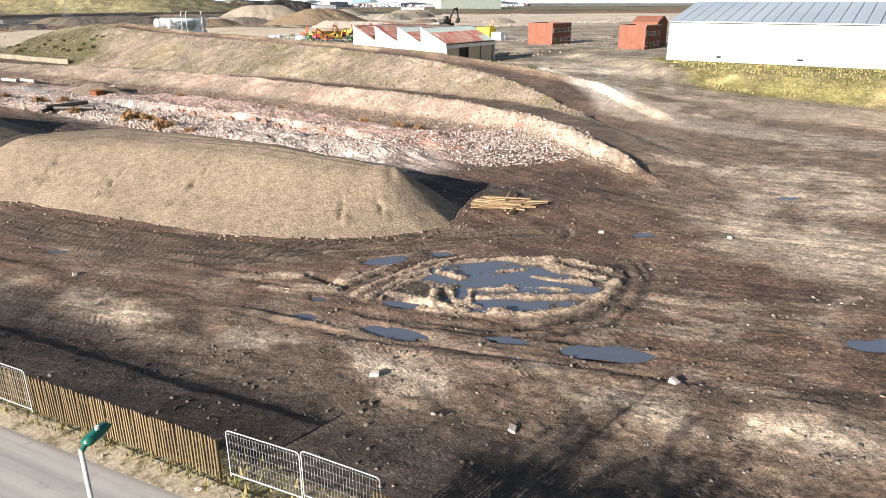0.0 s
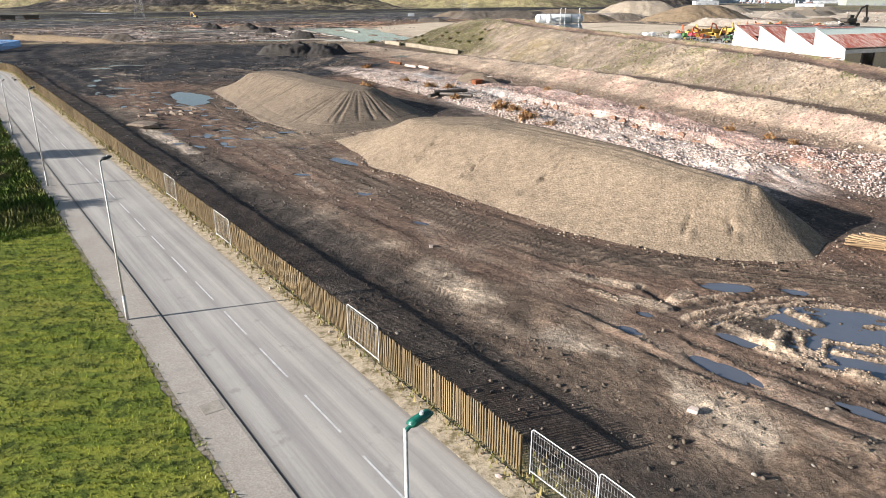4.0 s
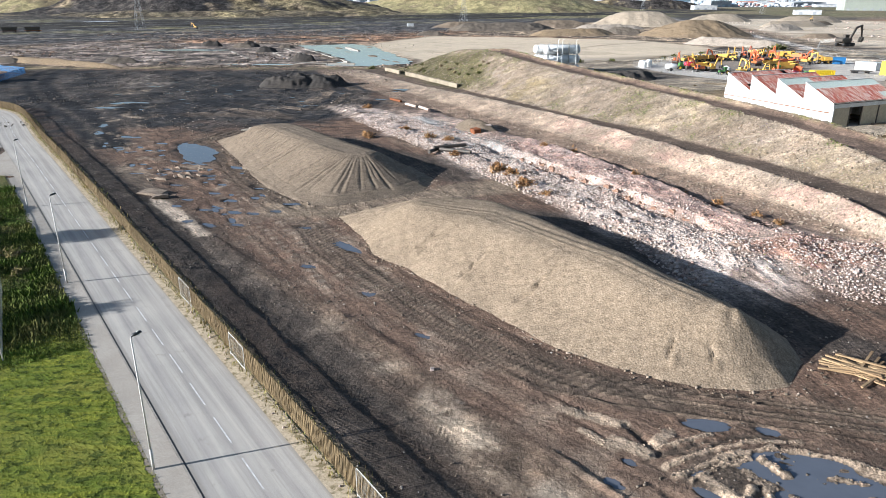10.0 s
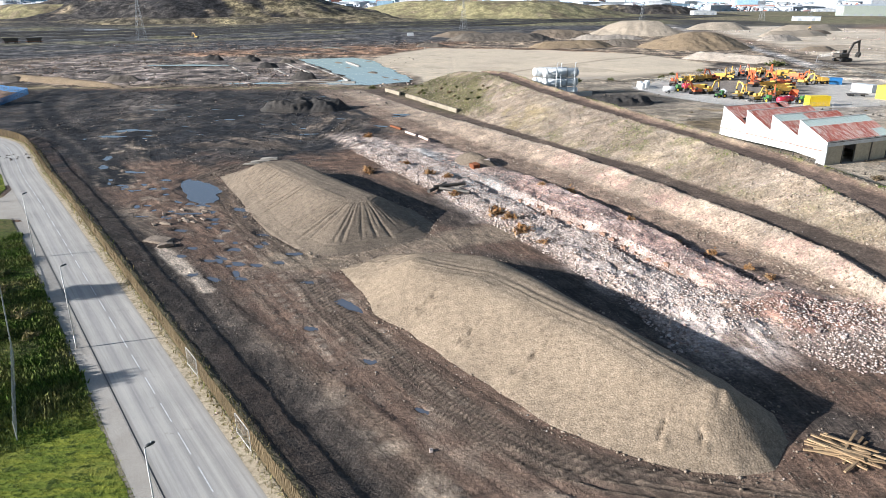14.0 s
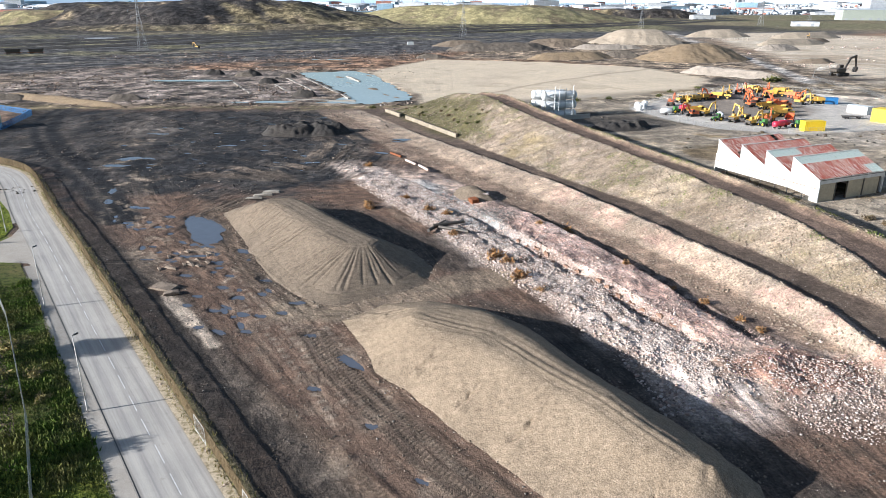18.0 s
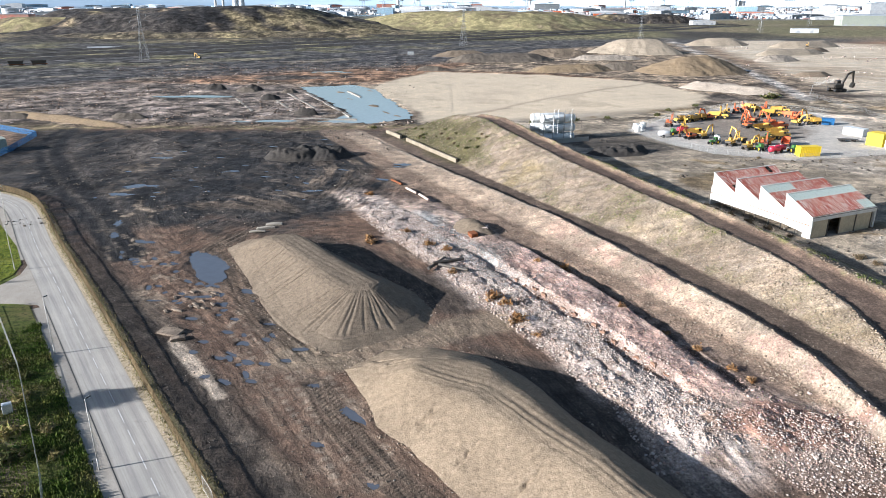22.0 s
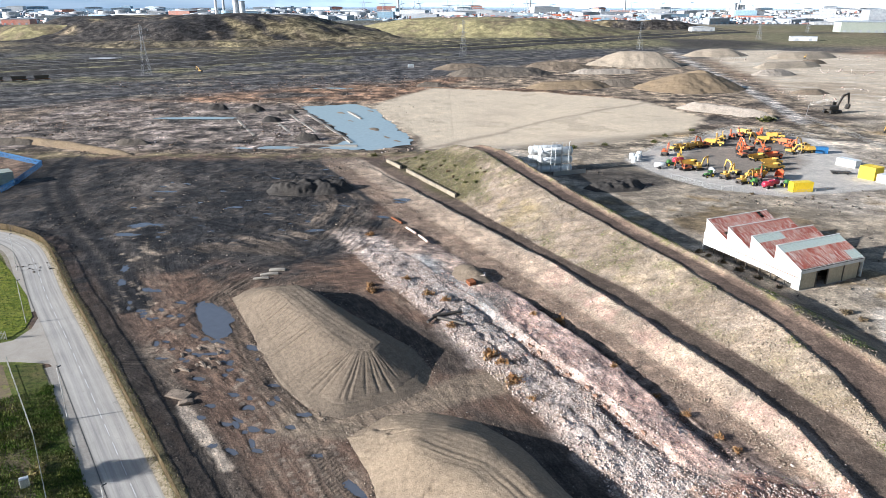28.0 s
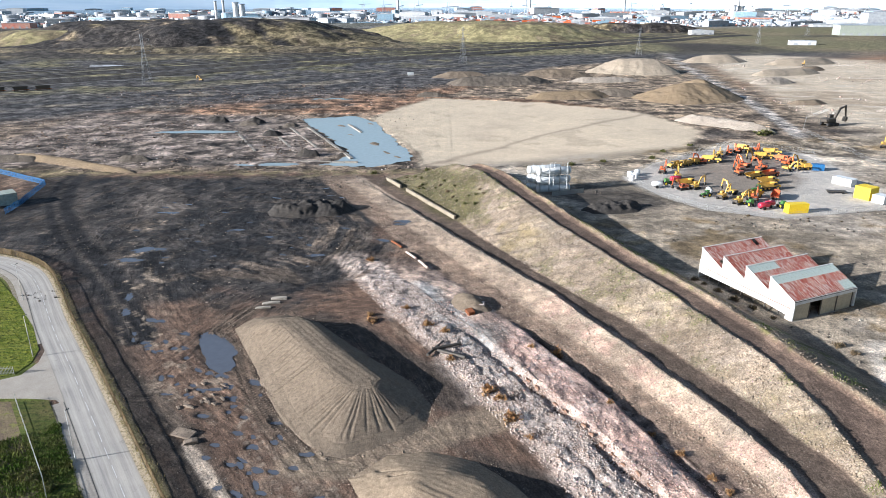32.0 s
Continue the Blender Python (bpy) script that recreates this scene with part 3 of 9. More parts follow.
DARK_CAP = plain("dark_cover", (0.035, 0.04, 0.042), rough=0.5, bumps=0.05)
WHITE_WALL = plain("white_render", (0.74, 0.73, 0.7), (0.6, 0.585, 0.55), rough=0.8, big=0.5, fine=4.0, wear=(0.36, 0.32, 0.27), wear_at=0.68)
GREY_ROOF = plain("grey_green_sheet", (0.36, 0.42, 0.39), (0.28, 0.33, 0.31), rough=0.7, big=0.5, wear=(0.27, 0.12, 0.07), wear_at=0.6)
CREAM_DOOR = plain("cream_door", (0.5, 0.43, 0.3), (0.4, 0.34, 0.24), rough=0.7, big=1.0)
BRICK = plain("red_brickwork", (0.25, 0.105, 0.07), (0.2, 0.085, 0.055), rough=0.9, big=0.7, fine=7.0)
CLADDING = plain("pale_cladding", (0.34, 0.37, 0.32), (0.31, 0.34, 0.295), rough=0.55, big=0.1, fine=1.0, bumps=0.05)
CLAD_ROOF = plain("roof_cladding", (0.36, 0.4, 0.44), (0.31, 0.35, 0.39), rough=0.5, big=0.08, bumps=0.05)
CONCRETE = plain("concrete", (0.4, 0.36, 0.3), (0.3, 0.27, 0.225), rough=0.9, big=0.6, fine=5.0, wear=(0.2, 0.17, 0.13), wear_at=0.62)
TANK_WHITE = plain("tank_white", (0.74, 0.75, 0.74), (0.66, 0.67, 0.66), rough=0.4, big=0.6, bumps=0.03)
MACHINE_YELLOW = plain("machine_yellow", (0.64, 0.39, 0.07), (0.52, 0.3, 0.06), rough=0.45, big=1.2, bumps=0.05, tint=0.15, wear=(0.25, 0.17, 0.08), wear_at=0.68)
MACHINE_ORANGE = plain("machine_orange", (0.6, 0.14, 0.045), (0.5, 0.11, 0.035), rough=0.45, big=1.2, bumps=0.05, tint=0.15, wear=(0.25, 0.12, 0.07), wear_at=0.7)
MACHINE_RED = plain("machine_red", (0.55, 0.03, 0.07), (0.45, 0.025, 0.05), rough=0.45, big=1.2, bumps=0.05)
MACHINE_GREEN = plain("machine_green", (0.07, 0.2, 0.05), (0.05, 0.15, 0.04), rough=0.5, big=1.2, bumps=0.05)
RUBBER = plain("black_rubber", (0.022, 0.022, 0.023), rough=0.8, big=3.0)
STEEL_DARK = plain("dark_steel", (0.06, 0.058, 0.055), (0.1, 0.08, 0.06), rough=0.6, metal=0.3, big=2.0)
RUST = plain("rust", (0.24, 0.085, 0.035), (0.14, 0.055, 0.028), rough=0.9, big=1.5)
SKIP_YELLOW = plain("bright_yellow", (0.85, 0.62, 0.02), (0.78, 0.55, 0.02), rough=0.5, big=1.0, bumps=0.05)
BLUE_PANEL = plain("blue_panel", (0.03, 0.16, 0.38), (0.025, 0.13, 0.3), rough=0.5, big=0.8, bumps=0.05)
STONE_PALE = plain("pale_rubble", (0.52, 0.44, 0.39), (0.42, 0.32, 0.27), rough=0.95, big=0.5, fine=6.0)
STONE_PINK = plain("brick_rubble", (0.42, 0.23, 0.17), (0.46, 0.32, 0.26), rough=0.95, big=0.5, fine=6.0)
STONE_DARK = plain("dark_rubble", (0.07, 0.06, 0.055), (0.12, 0.1, 0.085), rough=0.95, big=0.5, fine=6.0)
BARK = plain("bark", (0.1, 0.08, 0.06), rough=0.95, big=2.0)
GLASS_DARK = plain("window_glass", (0.03, 0.035, 0.04), rough=0.08, bumps=0)
BALLAST = plain("ballast", (0.075, 0.067, 0.06), (0.12, 0.105, 0.09), rough=0.95, big=0.05, fine=0.8, bumps=0.5, depth=0.2)
RAIL_STEEL = plain("rail_steel", (0.3, 0.27, 0.24), rough=0.4, metal=0.8)
CITY_WHITE = plain("pale_industrial", (0.55, 0.56, 0.57), (0.44, 0.45, 0.46), rough=0.6, big=0.02, fine=0.2, bumps=0)
CITY_GREY = plain("grey_industrial", (0.36, 0.38, 0.4), (0.28, 0.3, 0.33), rough=0.7, big=0.02, fine=0.2, bumps=0)
CITY_RED = plain("red_containers", (0.45, 0.14, 0.1), (0.35, 0.2, 0.15), rough=0.7, big=0.05, fine=0.3, bumps=0, tint=0.3)
CITY_BLUE = plain("blue_industrial", (0.3, 0.43, 0.52), (0.24, 0.36, 0.46), rough=0.6, big=0.02, fine=0.2, bumps=0)


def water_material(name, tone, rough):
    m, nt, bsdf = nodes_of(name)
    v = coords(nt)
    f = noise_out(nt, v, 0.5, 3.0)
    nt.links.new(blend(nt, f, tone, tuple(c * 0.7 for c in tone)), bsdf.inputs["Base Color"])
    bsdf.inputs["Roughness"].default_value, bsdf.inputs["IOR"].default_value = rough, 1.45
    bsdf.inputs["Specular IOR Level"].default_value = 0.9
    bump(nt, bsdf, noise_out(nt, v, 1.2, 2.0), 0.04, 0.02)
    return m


# puddle base colour lightened bluish to stand in for part of the sky's reflection
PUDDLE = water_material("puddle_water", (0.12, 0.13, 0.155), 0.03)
# pond base colour brightened too, with mirrored sky painted into it
POND_WATER = water_material("pond_water", (0.4, 0.48, 0.5), 0.06)
SEA_WATER = water_material("estuary_water", (0.16, 0.24, 0.3), 0.25)


def asphalt_material():
    """Worn asphalt: wheel paths, seams along the lanes, patches and stains."""
    m, nt, bsdf = nodes_of("asphalt")
    lane = nt.nodes.new("ShaderNodeAttribute")
    lane.attribute_name = "lane"
    v = coords(nt)
    big, fine = noise_out(nt, v, 0.12, 5.0), noise_out(nt, v, 30.0, 3.0)
    c = blend(nt, ramp(nt, big, [(0.35, (0, 0, 0)), (0.65, (1, 1, 1))]), (0.42, 0.39, 0.35), (0.36, 0.337, 0.305))
    sp = nt.nodes.new("ShaderNodeSeparateXYZ")
    nt.links.new(lane.outputs["Vector"], sp.inputs[0])
    paths = ramp(nt, sp.outputs[0], [(0.0, (0.78, 0.75, 0.7)), (0.05, (1, 1, 1)), (0.14, (1.07, 1.07, 1.07)), (0.25, (0.88, 0.88, 0.89)), (0.36, (1.08, 1.08, 1.07)), (0.48, (0.9, 0.9, 0.91)), (0.52, (0.9, 0.9, 0.91)), (0.63, (1.09, 1.09, 1.08)), (0.75, (0.86, 0.86, 0.88)), (0.86, (1.06, 1.06, 1.05)), (0.95, (0.97, 0.97, 0.97)), (1.0, (0.7, 0.68, 0.65))])
    c = blend(nt, 1.0, c, paths, "MULTIPLY")
    mp = nt.nodes.new("ShaderNodeMapping")
    mp.inputs["Scale"].default_value = (16.0, 0.05, 1)
    nt.links.new(lane.outputs["Vector"], mp.inputs[0])
    seam = noise_out(nt, mp.outputs[0], 1.0, 4.0, 0.65)
    c = blend(nt, 0.6, c, ramp(nt, seam, [(0.36, (0.74, 0.74, 0.76)), (0.5, (1, 1, 1)), (0.64, (1.16, 1.16, 1.15))]), "MULTIPLY")
    c = blend(nt, 0.4, c, ramp(nt, fine, [(0.36, (0.7, 0.7, 0.7)), (0.64, (1.2, 1.2, 1.2))]), "MULTIPLY")
    stain = noise_out(nt, v, 0.5, 7.0, 0.7)
    c = blend(nt, ramp(nt, stain, [(0.6, (0, 0, 0)), (0.68, (0.5, 0.5, 0.5))]), c, (0.2, 0.185, 0.165))
    nt.links.new(c, bsdf.inputs["Base Color"])
    bsdf.inputs["Roughness"].default_value = 0.85
    bsdf.inputs["Specular IOR Level"].default_value = 0.25
    return m


ASPHALT = asphalt_material()


def turf_material(name, a, b, dark, dry, island=False):
    """Grass that grows in rows along the road, with darker tufts and drier lines."""
    m, nt, bsdf = nodes_of(name)
    tc, mp = nt.nodes.new("ShaderNodeTexCoord"), nt.nodes.new("ShaderNodeMapping")
    mp.inputs["Rotation"].default_value = (0, 0, radians(54.5))
    mp.inputs["Scale"].default_value = (0.2, 1.4, 1)
    nt.links.new(tc.outputs["Object"], mp.inputs[0])
    v = coords(nt)
    rows, tuft, big = noise_out(nt, mp.outputs[0], 1.1, 6.0, 0.65), noise_out(nt, v, 1.1, 7.0, 0.7), noise_out(nt, v, 0.16, 4.0)
    c = blend(nt, ramp(nt, rows, [(0.4, (0, 0, 0)), (0.58, (1, 1, 1))]), a, b)
    c = blend(nt, ramp(nt, big, [(0.45, (0, 0, 0)), (0.68, (0.7, 0.7, 0.7))]), c, dry)
    c = blend(nt, ramp(nt, tuft, [(0.5, (0, 0, 0)), (0.6, (0.9, 0.9, 0.9))]), c, dark)
    if island:
        g = nt.nodes.new("ShaderNodeNewGeometry")
        c = blend(nt, 1.0, c, ramp(nt, g.outputs["Random Per Island"], [(0.0, (0.6, 0.6, 0.6)), (0.6, (1.05, 1.05, 1.0)), (1.0, (1.45, 1.4, 1.3))]), "MULTIPLY")
    nt.links.new(c, bsdf.inputs["Base Color"])
    bsdf.inputs["Roughness"].default_value = 0.95
    bsdf.inputs["Specular IOR Level"].default_value = 0.15
    if not island:
        bump(nt, bsdf, tuft, 1.0, 0.15)
    return m


GRASS_BED = turf_material("turf", (0.21, 0.225, 0.03), (0.12, 0.155, 0.022), (0.045, 0.065, 0.012), (0.23, 0.22, 0.05))
ROUGH_BED = turf_material("rough_turf", (0.13, 0.13, 0.035), (0.075, 0.1, 0.022), (0.05, 0.06, 0.02), (0.2, 0.15, 0.075))


# ---- building blocks ----
def mesh_object(name, bm, material, parent=None, label="", smooth=False):
    me = bpy.data.meshes.new(name)
    bm.to_mesh(me)
    bm.free()
    if smooth:
        me.polygons.foreach_set("use_smooth", [True] * len(me.polygons))
    for mt in (material if isinstance(material, (list, tuple)) else [material]):
        me.materials.append(mt)
    ob = new(name, me)
    if parent:
        ob.parent = parent
    if label:
        ob["label"] = label
    return ob


def part(name, bm, material, parent, label="", smooth=False):
    return mesh_object(name, bm, material, parent, label, smooth)


def thing(name, label, category, group="", kind="", at=(0, 0, 0), turn=0.0):
    ob = new(name)
    ob.empty_display_size = 0.3
    ob.matrix_basis = pose(*at, 0, 0, turn)
    return tagged(ob, label, category, group, kind)


def grid_object(name, verts, faces, material, smooth=True):
    me = bpy.data.meshes.new(name)
    nv, nf = len(verts), len(faces)
    k = faces.shape[1]
    me.vertices.add(nv)
    me.vertices.foreach_set("co", np.asarray(verts, np.float32).ravel())
    me.loops.add(nf * k)
    me.loops.foreach_set("vertex_index", faces.astype(np.int32).ravel())
    me.polygons.add(nf)
    me.polygons.foreach_set("loop_start", np.arange(0, nf * k, k, dtype=np.int32))
    if smooth:
        me.polygons.foreach_set("use_smooth", np.ones(nf, bool))
    me.materials.append(material)
    me.update(calc_edges=True)
    return new(name, me)


def box(bm, x0, x1, y0, y1, z0, z1, bevel=0.0):
    r = bmesh.ops.create_cube(bm, size=1)
    vs = r["verts"]
    for v in vs:
        v.co = Vector((x0 + (v.co.x + 0.5) * (x1 - x0), y0 + (v.co.y + 0.5) * (y1 - y0), z0 + (v.co.z + 0.5) * (z1 - z0)))
    if bevel:
        es = {e for v in vs for e in v.link_edges}
        bmesh.ops.bevel(bm, geom=list(es), offset=bevel, segments=1, affect="EDGES")
    return bm


def boxed(*args, bevel=0.0):
    return box(bmesh.new(), *args, bevel=bevel)


def tube(bm, a, b, r0, r1=None, sides=10):
    a, b = Vector(a), Vector(b)
    r1 = r0 if r1 is None else r1
    q = (b - a).to_track_quat("Z", "Y").to_matrix().to_4x4()
    bmesh.ops.create_cone(bm, cap_ends=True, segments=sides, radius1=r0, radius2=r1, depth=(b - a).length, matrix=Matrix.Translation((a + b) / 2) @ q)
    return bm


def tubed(a, b, r0, r1=None, sides=10):
    return tube(bmesh.new(), a, b, r0, r1, sides)


def prism(bm, outline, y0, y1):
    """An outline in x and z, drawn out along y."""
    f = [bm.verts.new((x, y0, z)) for x, z in outline]
    g = [bm.verts.new((x, y1, z)) for x, z in outline]
    bm.faces.new(f)
    bm.faces.new(g[::-1])
    n = len(f)
    for i in range(n):
        bm.faces.new((f[i], g[i], g[(i + 1) % n], f[(i + 1) % n]))
    bmesh.ops.recalc_face_normals(bm, faces=bm.faces)
    return bm


# ---- ground ----
def spaced(marks):
    """Grid lines: pairs of (end, step) from a start; the step grows towards the far ends."""
    out = [marks[0]]
    for end, step, grow in marks[1:]:
        while out[-1] < end - 1e-6:
            out.append(min(out[-1] + step, end))
            step *= grow
    return np.array(out)


def ground_grid():
    right = spaced([-75.0, (8, 0.4, 1), (38, 0.19, 1), (100, 0.42, 1), (230, 1.3, 1.012), (4200, 7, 1.09)])
    left = -spaced([75.0, (170, 0.9, 1.01), (4200, 5, 1.09)])[:0:-1]
    xs = np.concatenate([left, right])
    ys = spaced([8.0, (22, 0.4, 1), (48, 0.19, 1), (190, 0.4, 1), (330, 0.7, 1), (720, 1.4, 1.003), (4900, 8, 1.06)])
    back = -spaced([-8.0, (400, 3, 1.15)])[:0:-1]
    return xs, np.concatenate([back, ys])


PUDDLES = [
    # x, y, half length, half width, turn
    (19.8, 44.3, 2.0, 0.8, -10), (23.9, 43.4, 0.9, 0.5, -30),
    (15.2, 33.0, 2.4, 0.75, -52), (24.2, 24.9, 2.6, 1.0, -38), (17.5, 36.0, 1.5, 0.5, -45), (20.5, 28.8, 1.4, 0.4, -45), (40.9, 39.0, 1.1, 0.45, -20),
    (61.8, 40.2, 1.4, 0.5, -20), (38.4, 18.0, 2.0, 0.9, -30), (11.2, 37.6, 0.8, 0.4, -40), (12.8, 39.8, 0.6, 0.3, -40),
    (-50.0, 138.5, 10.2, 3.7, -58), (-30.5, 111.5, 2.6, 1.2, -50), (-41.5, 119.5, 2.4, 1.1, -20), (-45.0, 113.5, 2.2, 1.0, -15), (-38.0, 125.5, 2.0, 0.9, -40),
    (-33.0, 104.0, 1.2, 0.7, -30), (-37.0, 108.0, 1.3, 0.6, -20), (-28.0, 97.0, 1.2, 0.6, -20), (-40.0, 104.5, 1.1, 0.5, -10), (-35.5, 99.0, 1.0, 0.5, -30),
    (-46.0, 123.0, 1.6, 0.6, 0), (-12.0, 82.5, 3.0, 0.8, -50), (-16.0, 76.0, 1.0, 0.45, -30), (-8.0, 68.0, 0.9, 0.4, -20), (-2.0, 58.5, 0.9, 0.35, -30),
    (-83.0, 169.0, 3.5, 1.0, -70), (-80.0, 160.0, 3.0, 1.0, -60), (-71.0, 155.0, 2.0, 1.0, -30), (-92.0, 205.0, 5.5, 2.2, 10), (-94.0, 196.0, 4.0, 1.4, 0),
    (-57.0, 218.0, 2.2, 1.0, 0), (-14.2, 230.0, 2.2, 1.0, -20), (-38.0, 200.0, 3.0, 1.3, 10), (-18.5, 214.0, 3.0, 1.2, -30), (-12.0, 232.0, 4.0, 1.8, -10), (-100.0, 245.0, 5.0, 1.4, 0), (-70.0, 225.0, 3.0, 1.0, 0),
]


pr = random.Random(77)
for _ in range(60):
    s_ = pr.uniform(0, 1)
    PUDDLES.append((-24 - 46 * s_ + pr.uniform(-9, 7), 92 + 62 * s_ + pr.uniform(-5, 5), pr.uniform(0.5, 1.5), pr.uniform(0.3, 0.7), pr.uniform(-70, 0)))
for _ in range(40):
    PUDDLES.append((pr.uniform(-105, -30), pr.uniform(186, 285), pr.uniform(0.5, 1.8), pr.uniform(0.3, 0.8), pr.uniform(-30, 30)))


def flow_of(x, y):
    """Length along, and distance off, the nearest of the ways that wheels and tracks have taken."""
    best = np.full(x.shape, 1e9)
    s_, o_ = np.zeros(x.shape), np.zeros(x.shape)
    for k, line in enumerate((HAUL, LOOP, SWEEP)):
        d, s, side = along(x, y, smooth_pts(line))
        d2 = d + 3 * fbm(x, y, 12, k, 2)
        near = d2 < best
        best, s_, o_ = np.where(near, d2, best), np.where(near, s + 300 * k, s_), np.where(near, d * side + 40 * k, o_)
    return s_, o_


def smooth_pts(pts):
    out = []
    for i in range(len(pts) - 1):
        p0, p1, p2, p3 = (Vector(pts[min(max(i + k, 0), len(pts) - 1)]) for k in (-1, 0, 1, 2))
        for j in range(4):
            t = j / 4
            q = 0.5 * (2 * p1 + (p2 - p0) * t + (2 * p0 - 5 * p1 + 4 * p2 - p3) * t * t + (3 * p1 - p0 - 3 * p2 + p3) * t ** 3)
            out.append((q.x, q.y))
    return out + [pts[-1]]


def streak(x, y):
    """Long smears of dry and wet mud along the ways."""
    s, o = flow_of(x, y)
    o = o + 0.8 * fbm(x, y, 9, 6, 2)
    return fbm(s * 0.11, o, 2.6, 2, 4, 0.6)


def soil_of(x, y, z):
    c = np.zeros(x.shape + (4,))
    grit = np.zeros(x.shape)
    st = streak(x, y)
    gl = fbm((y + 0.45 * x) * 1.0, (x - 0.45 * y) * 0.2, 2.2, 5, 4, 0.65)
    n1, n2, n3, n4 = fbm(x, y, 14, 1, 5, 0.6), fbm(x, y, 4, 2, 4, 0.6), fbm(x, y, 40, 3, 4), fbm(x, y, 1.5, 4, 3)

    def lay(mask, colour, wet=0.0, stones=None):
        nonlocal c, grit
        mk = np.clip(mask, 0, 1)[..., None]
        c = c * (1 - mk) + np.array([*colour, wet]) * mk
        if stones is not None:
            grit = grit * (1 - mk[..., 0]) + stones * mk[..., 0]

    def zone(pts, soft, wob=0.0):
        d = inside(x, y, pts) + wob * n1 + 0.4 * wob * n2
        return sstep(-soft, soft, d)

    # haul roads and yard: brown mud
    c[..., :3] = (0.147, 0.096, 0.069)
    c[..., 3] = 0.25
    lay(sstep(0.0, 0.6, n1), (0.18, 0.13, 0.096), 0.05)
    lay(0.8 * sstep(0.15, 0.6, n2 + 0.4 * n3), (0.085, 0.062, 0.046), 0.4)
    # drier tan ground between haul road and fence, towards the ring
    dd, s, side = along(x, y, FENCE)
    off = -dd * side
    strip = sstep(10, 15, off + 2.5 * n1) * sstep(27, 21, off + 3 * n1) * sstep(100, 60, y)
    lay(0.8 * strip, (0.28, 0.2, 0.145), 0.0, 0.25)
    lay(strip * sstep(0.05, 0.45, n2 + 0.5 * st), (0.44, 0.35, 0.26), 0.0)
    # churned mud along the fence, its colour darkened to carry fence and tree shade
    lay(sstep(12, 8, off + 2 * n1) * (off > 0.3) * sstep(180, 120, y), (0.076, 0.062, 0.051), 0.15)
    lay(0.6 * sstep(11, 7, off + 2 * n1) * (off > 0.3) * sstep(180, 120, y) * sstep(0.1, 0.5, n2), (0.15, 0.122, 0.098), 0.1)
    lay(sstep(1.8, 0.6, off) * (off > -0.5), (0.26, 0.22, 0.12))
    # haul road
    dr = along(x, y, HAUL)[0]
    lay(0.85 * sstep(9, 5, dr + 2 * n1), (0.147, 0.098, 0.071), 0.3, 0)
    lay(sstep(8, 5, dr + n1) * sstep(0.1, 0.5, n2 + 0.4 * st) * 0.45, (0.235, 0.182, 0.138), 0.1)
    south = sstep(172, 150, y)
    lay(south * 0.45 * sstep(0.15, 0.6, st), (0.22, 0.168, 0.125), 0.0)
    lay(south * 0.8 * sstep(0.15, 0.5, -st), (0.075, 0.055, 0.042), 0.4)
    # dark soil east of both heaps, outlined by their cast shadows and deepening them
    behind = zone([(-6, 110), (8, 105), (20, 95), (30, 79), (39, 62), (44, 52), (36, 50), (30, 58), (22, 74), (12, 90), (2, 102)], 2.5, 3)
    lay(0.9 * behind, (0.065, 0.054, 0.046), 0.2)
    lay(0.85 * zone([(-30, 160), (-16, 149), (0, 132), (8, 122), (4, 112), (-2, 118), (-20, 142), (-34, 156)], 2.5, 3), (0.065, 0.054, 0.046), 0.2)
    # dark ash ground to the north
    ash = zone([(-150, 205), (-120, 190), (-88, 158), (-60, 168), (-40, 166), (-25, 175), (-18, 190), (-22, 225), (-12, 250), (-25, 295), (-60, 300), (-170, 300), (-170, 230)], 7, 9)
    lay(ash, (0.05, 0.046, 0.044), 0.2)
    lay(ash * sstep(0.1, 0.6, n1 + 0.6 * st), (0.085, 0.071, 0.06), 0.1)
    lay(ash * 0.6 * sstep(0.2, 0.55, st + 0.4 * n2), (0.135, 0.112, 0.094), 0.0)
    lay(ash * sstep(0.1, 0.4, n2 - 0.6 * st), (0.022, 0.021, 0.022), 0.5)
    arc = along(x, y, smooth_pts([(-163, 304), (-158, 283), (-146, 254), (-131, 229), (-114, 205), (-93, 179), (-81, 161), (-71, 146)]))
    arc_off = arc[0] * arc[2]
    lay(ash * 0.8 * zone([(-125, 266), (-114, 282), (-92, 250), (-104, 234)], 4, 6), (0.15, 0.13, 0.115), 0.0)
    lay(ash * zone([(-108, 284), (-70, 272), (-42, 224), (-46, 182), (-71, 172), (-92, 197), (-88, 240)], 8, 14) * sstep(-0.2, 0.2, n1 + 0.6 * n2), (0.03, 0.029, 0.03), 0.4)
    lay(ash * 0.8 * zone([(-74, 181), (-40, 181), (-30, 204), (-28, 245), (-40, 240), (-44, 205)], 5, 8) * sstep(-0.15, 0.25, st + 0.3 * n2), (0.17, 0.135, 0.105), 0.0)
    lay(sstep(5.5, 3.8, arc[0] + 1.2 * n2), (0.022, 0.021, 0.022), 0.3)
    lay(0.3 * np.exp(-((arc_off - 6.5 + n2) / 1.3) ** 2), (0.13, 0.108, 0.09), 0.0)
    lay(0.7 * np.exp(-((arc_off + 0.8 + 0.6 * n2) / 0.6) ** 2), (0.11, 0.095, 0.082), 0.0)
    # all that lies north of the bank: levelled works
    north = sstep(300, 312, y + 4 * n2)
    lay(north, (0.21, 0.165, 0.125), 0.0)
    lay(north * sstep(-0.1, 0.4, n3 + 0.5 * n1), (0.09, 0.077, 0.067), 0.1)
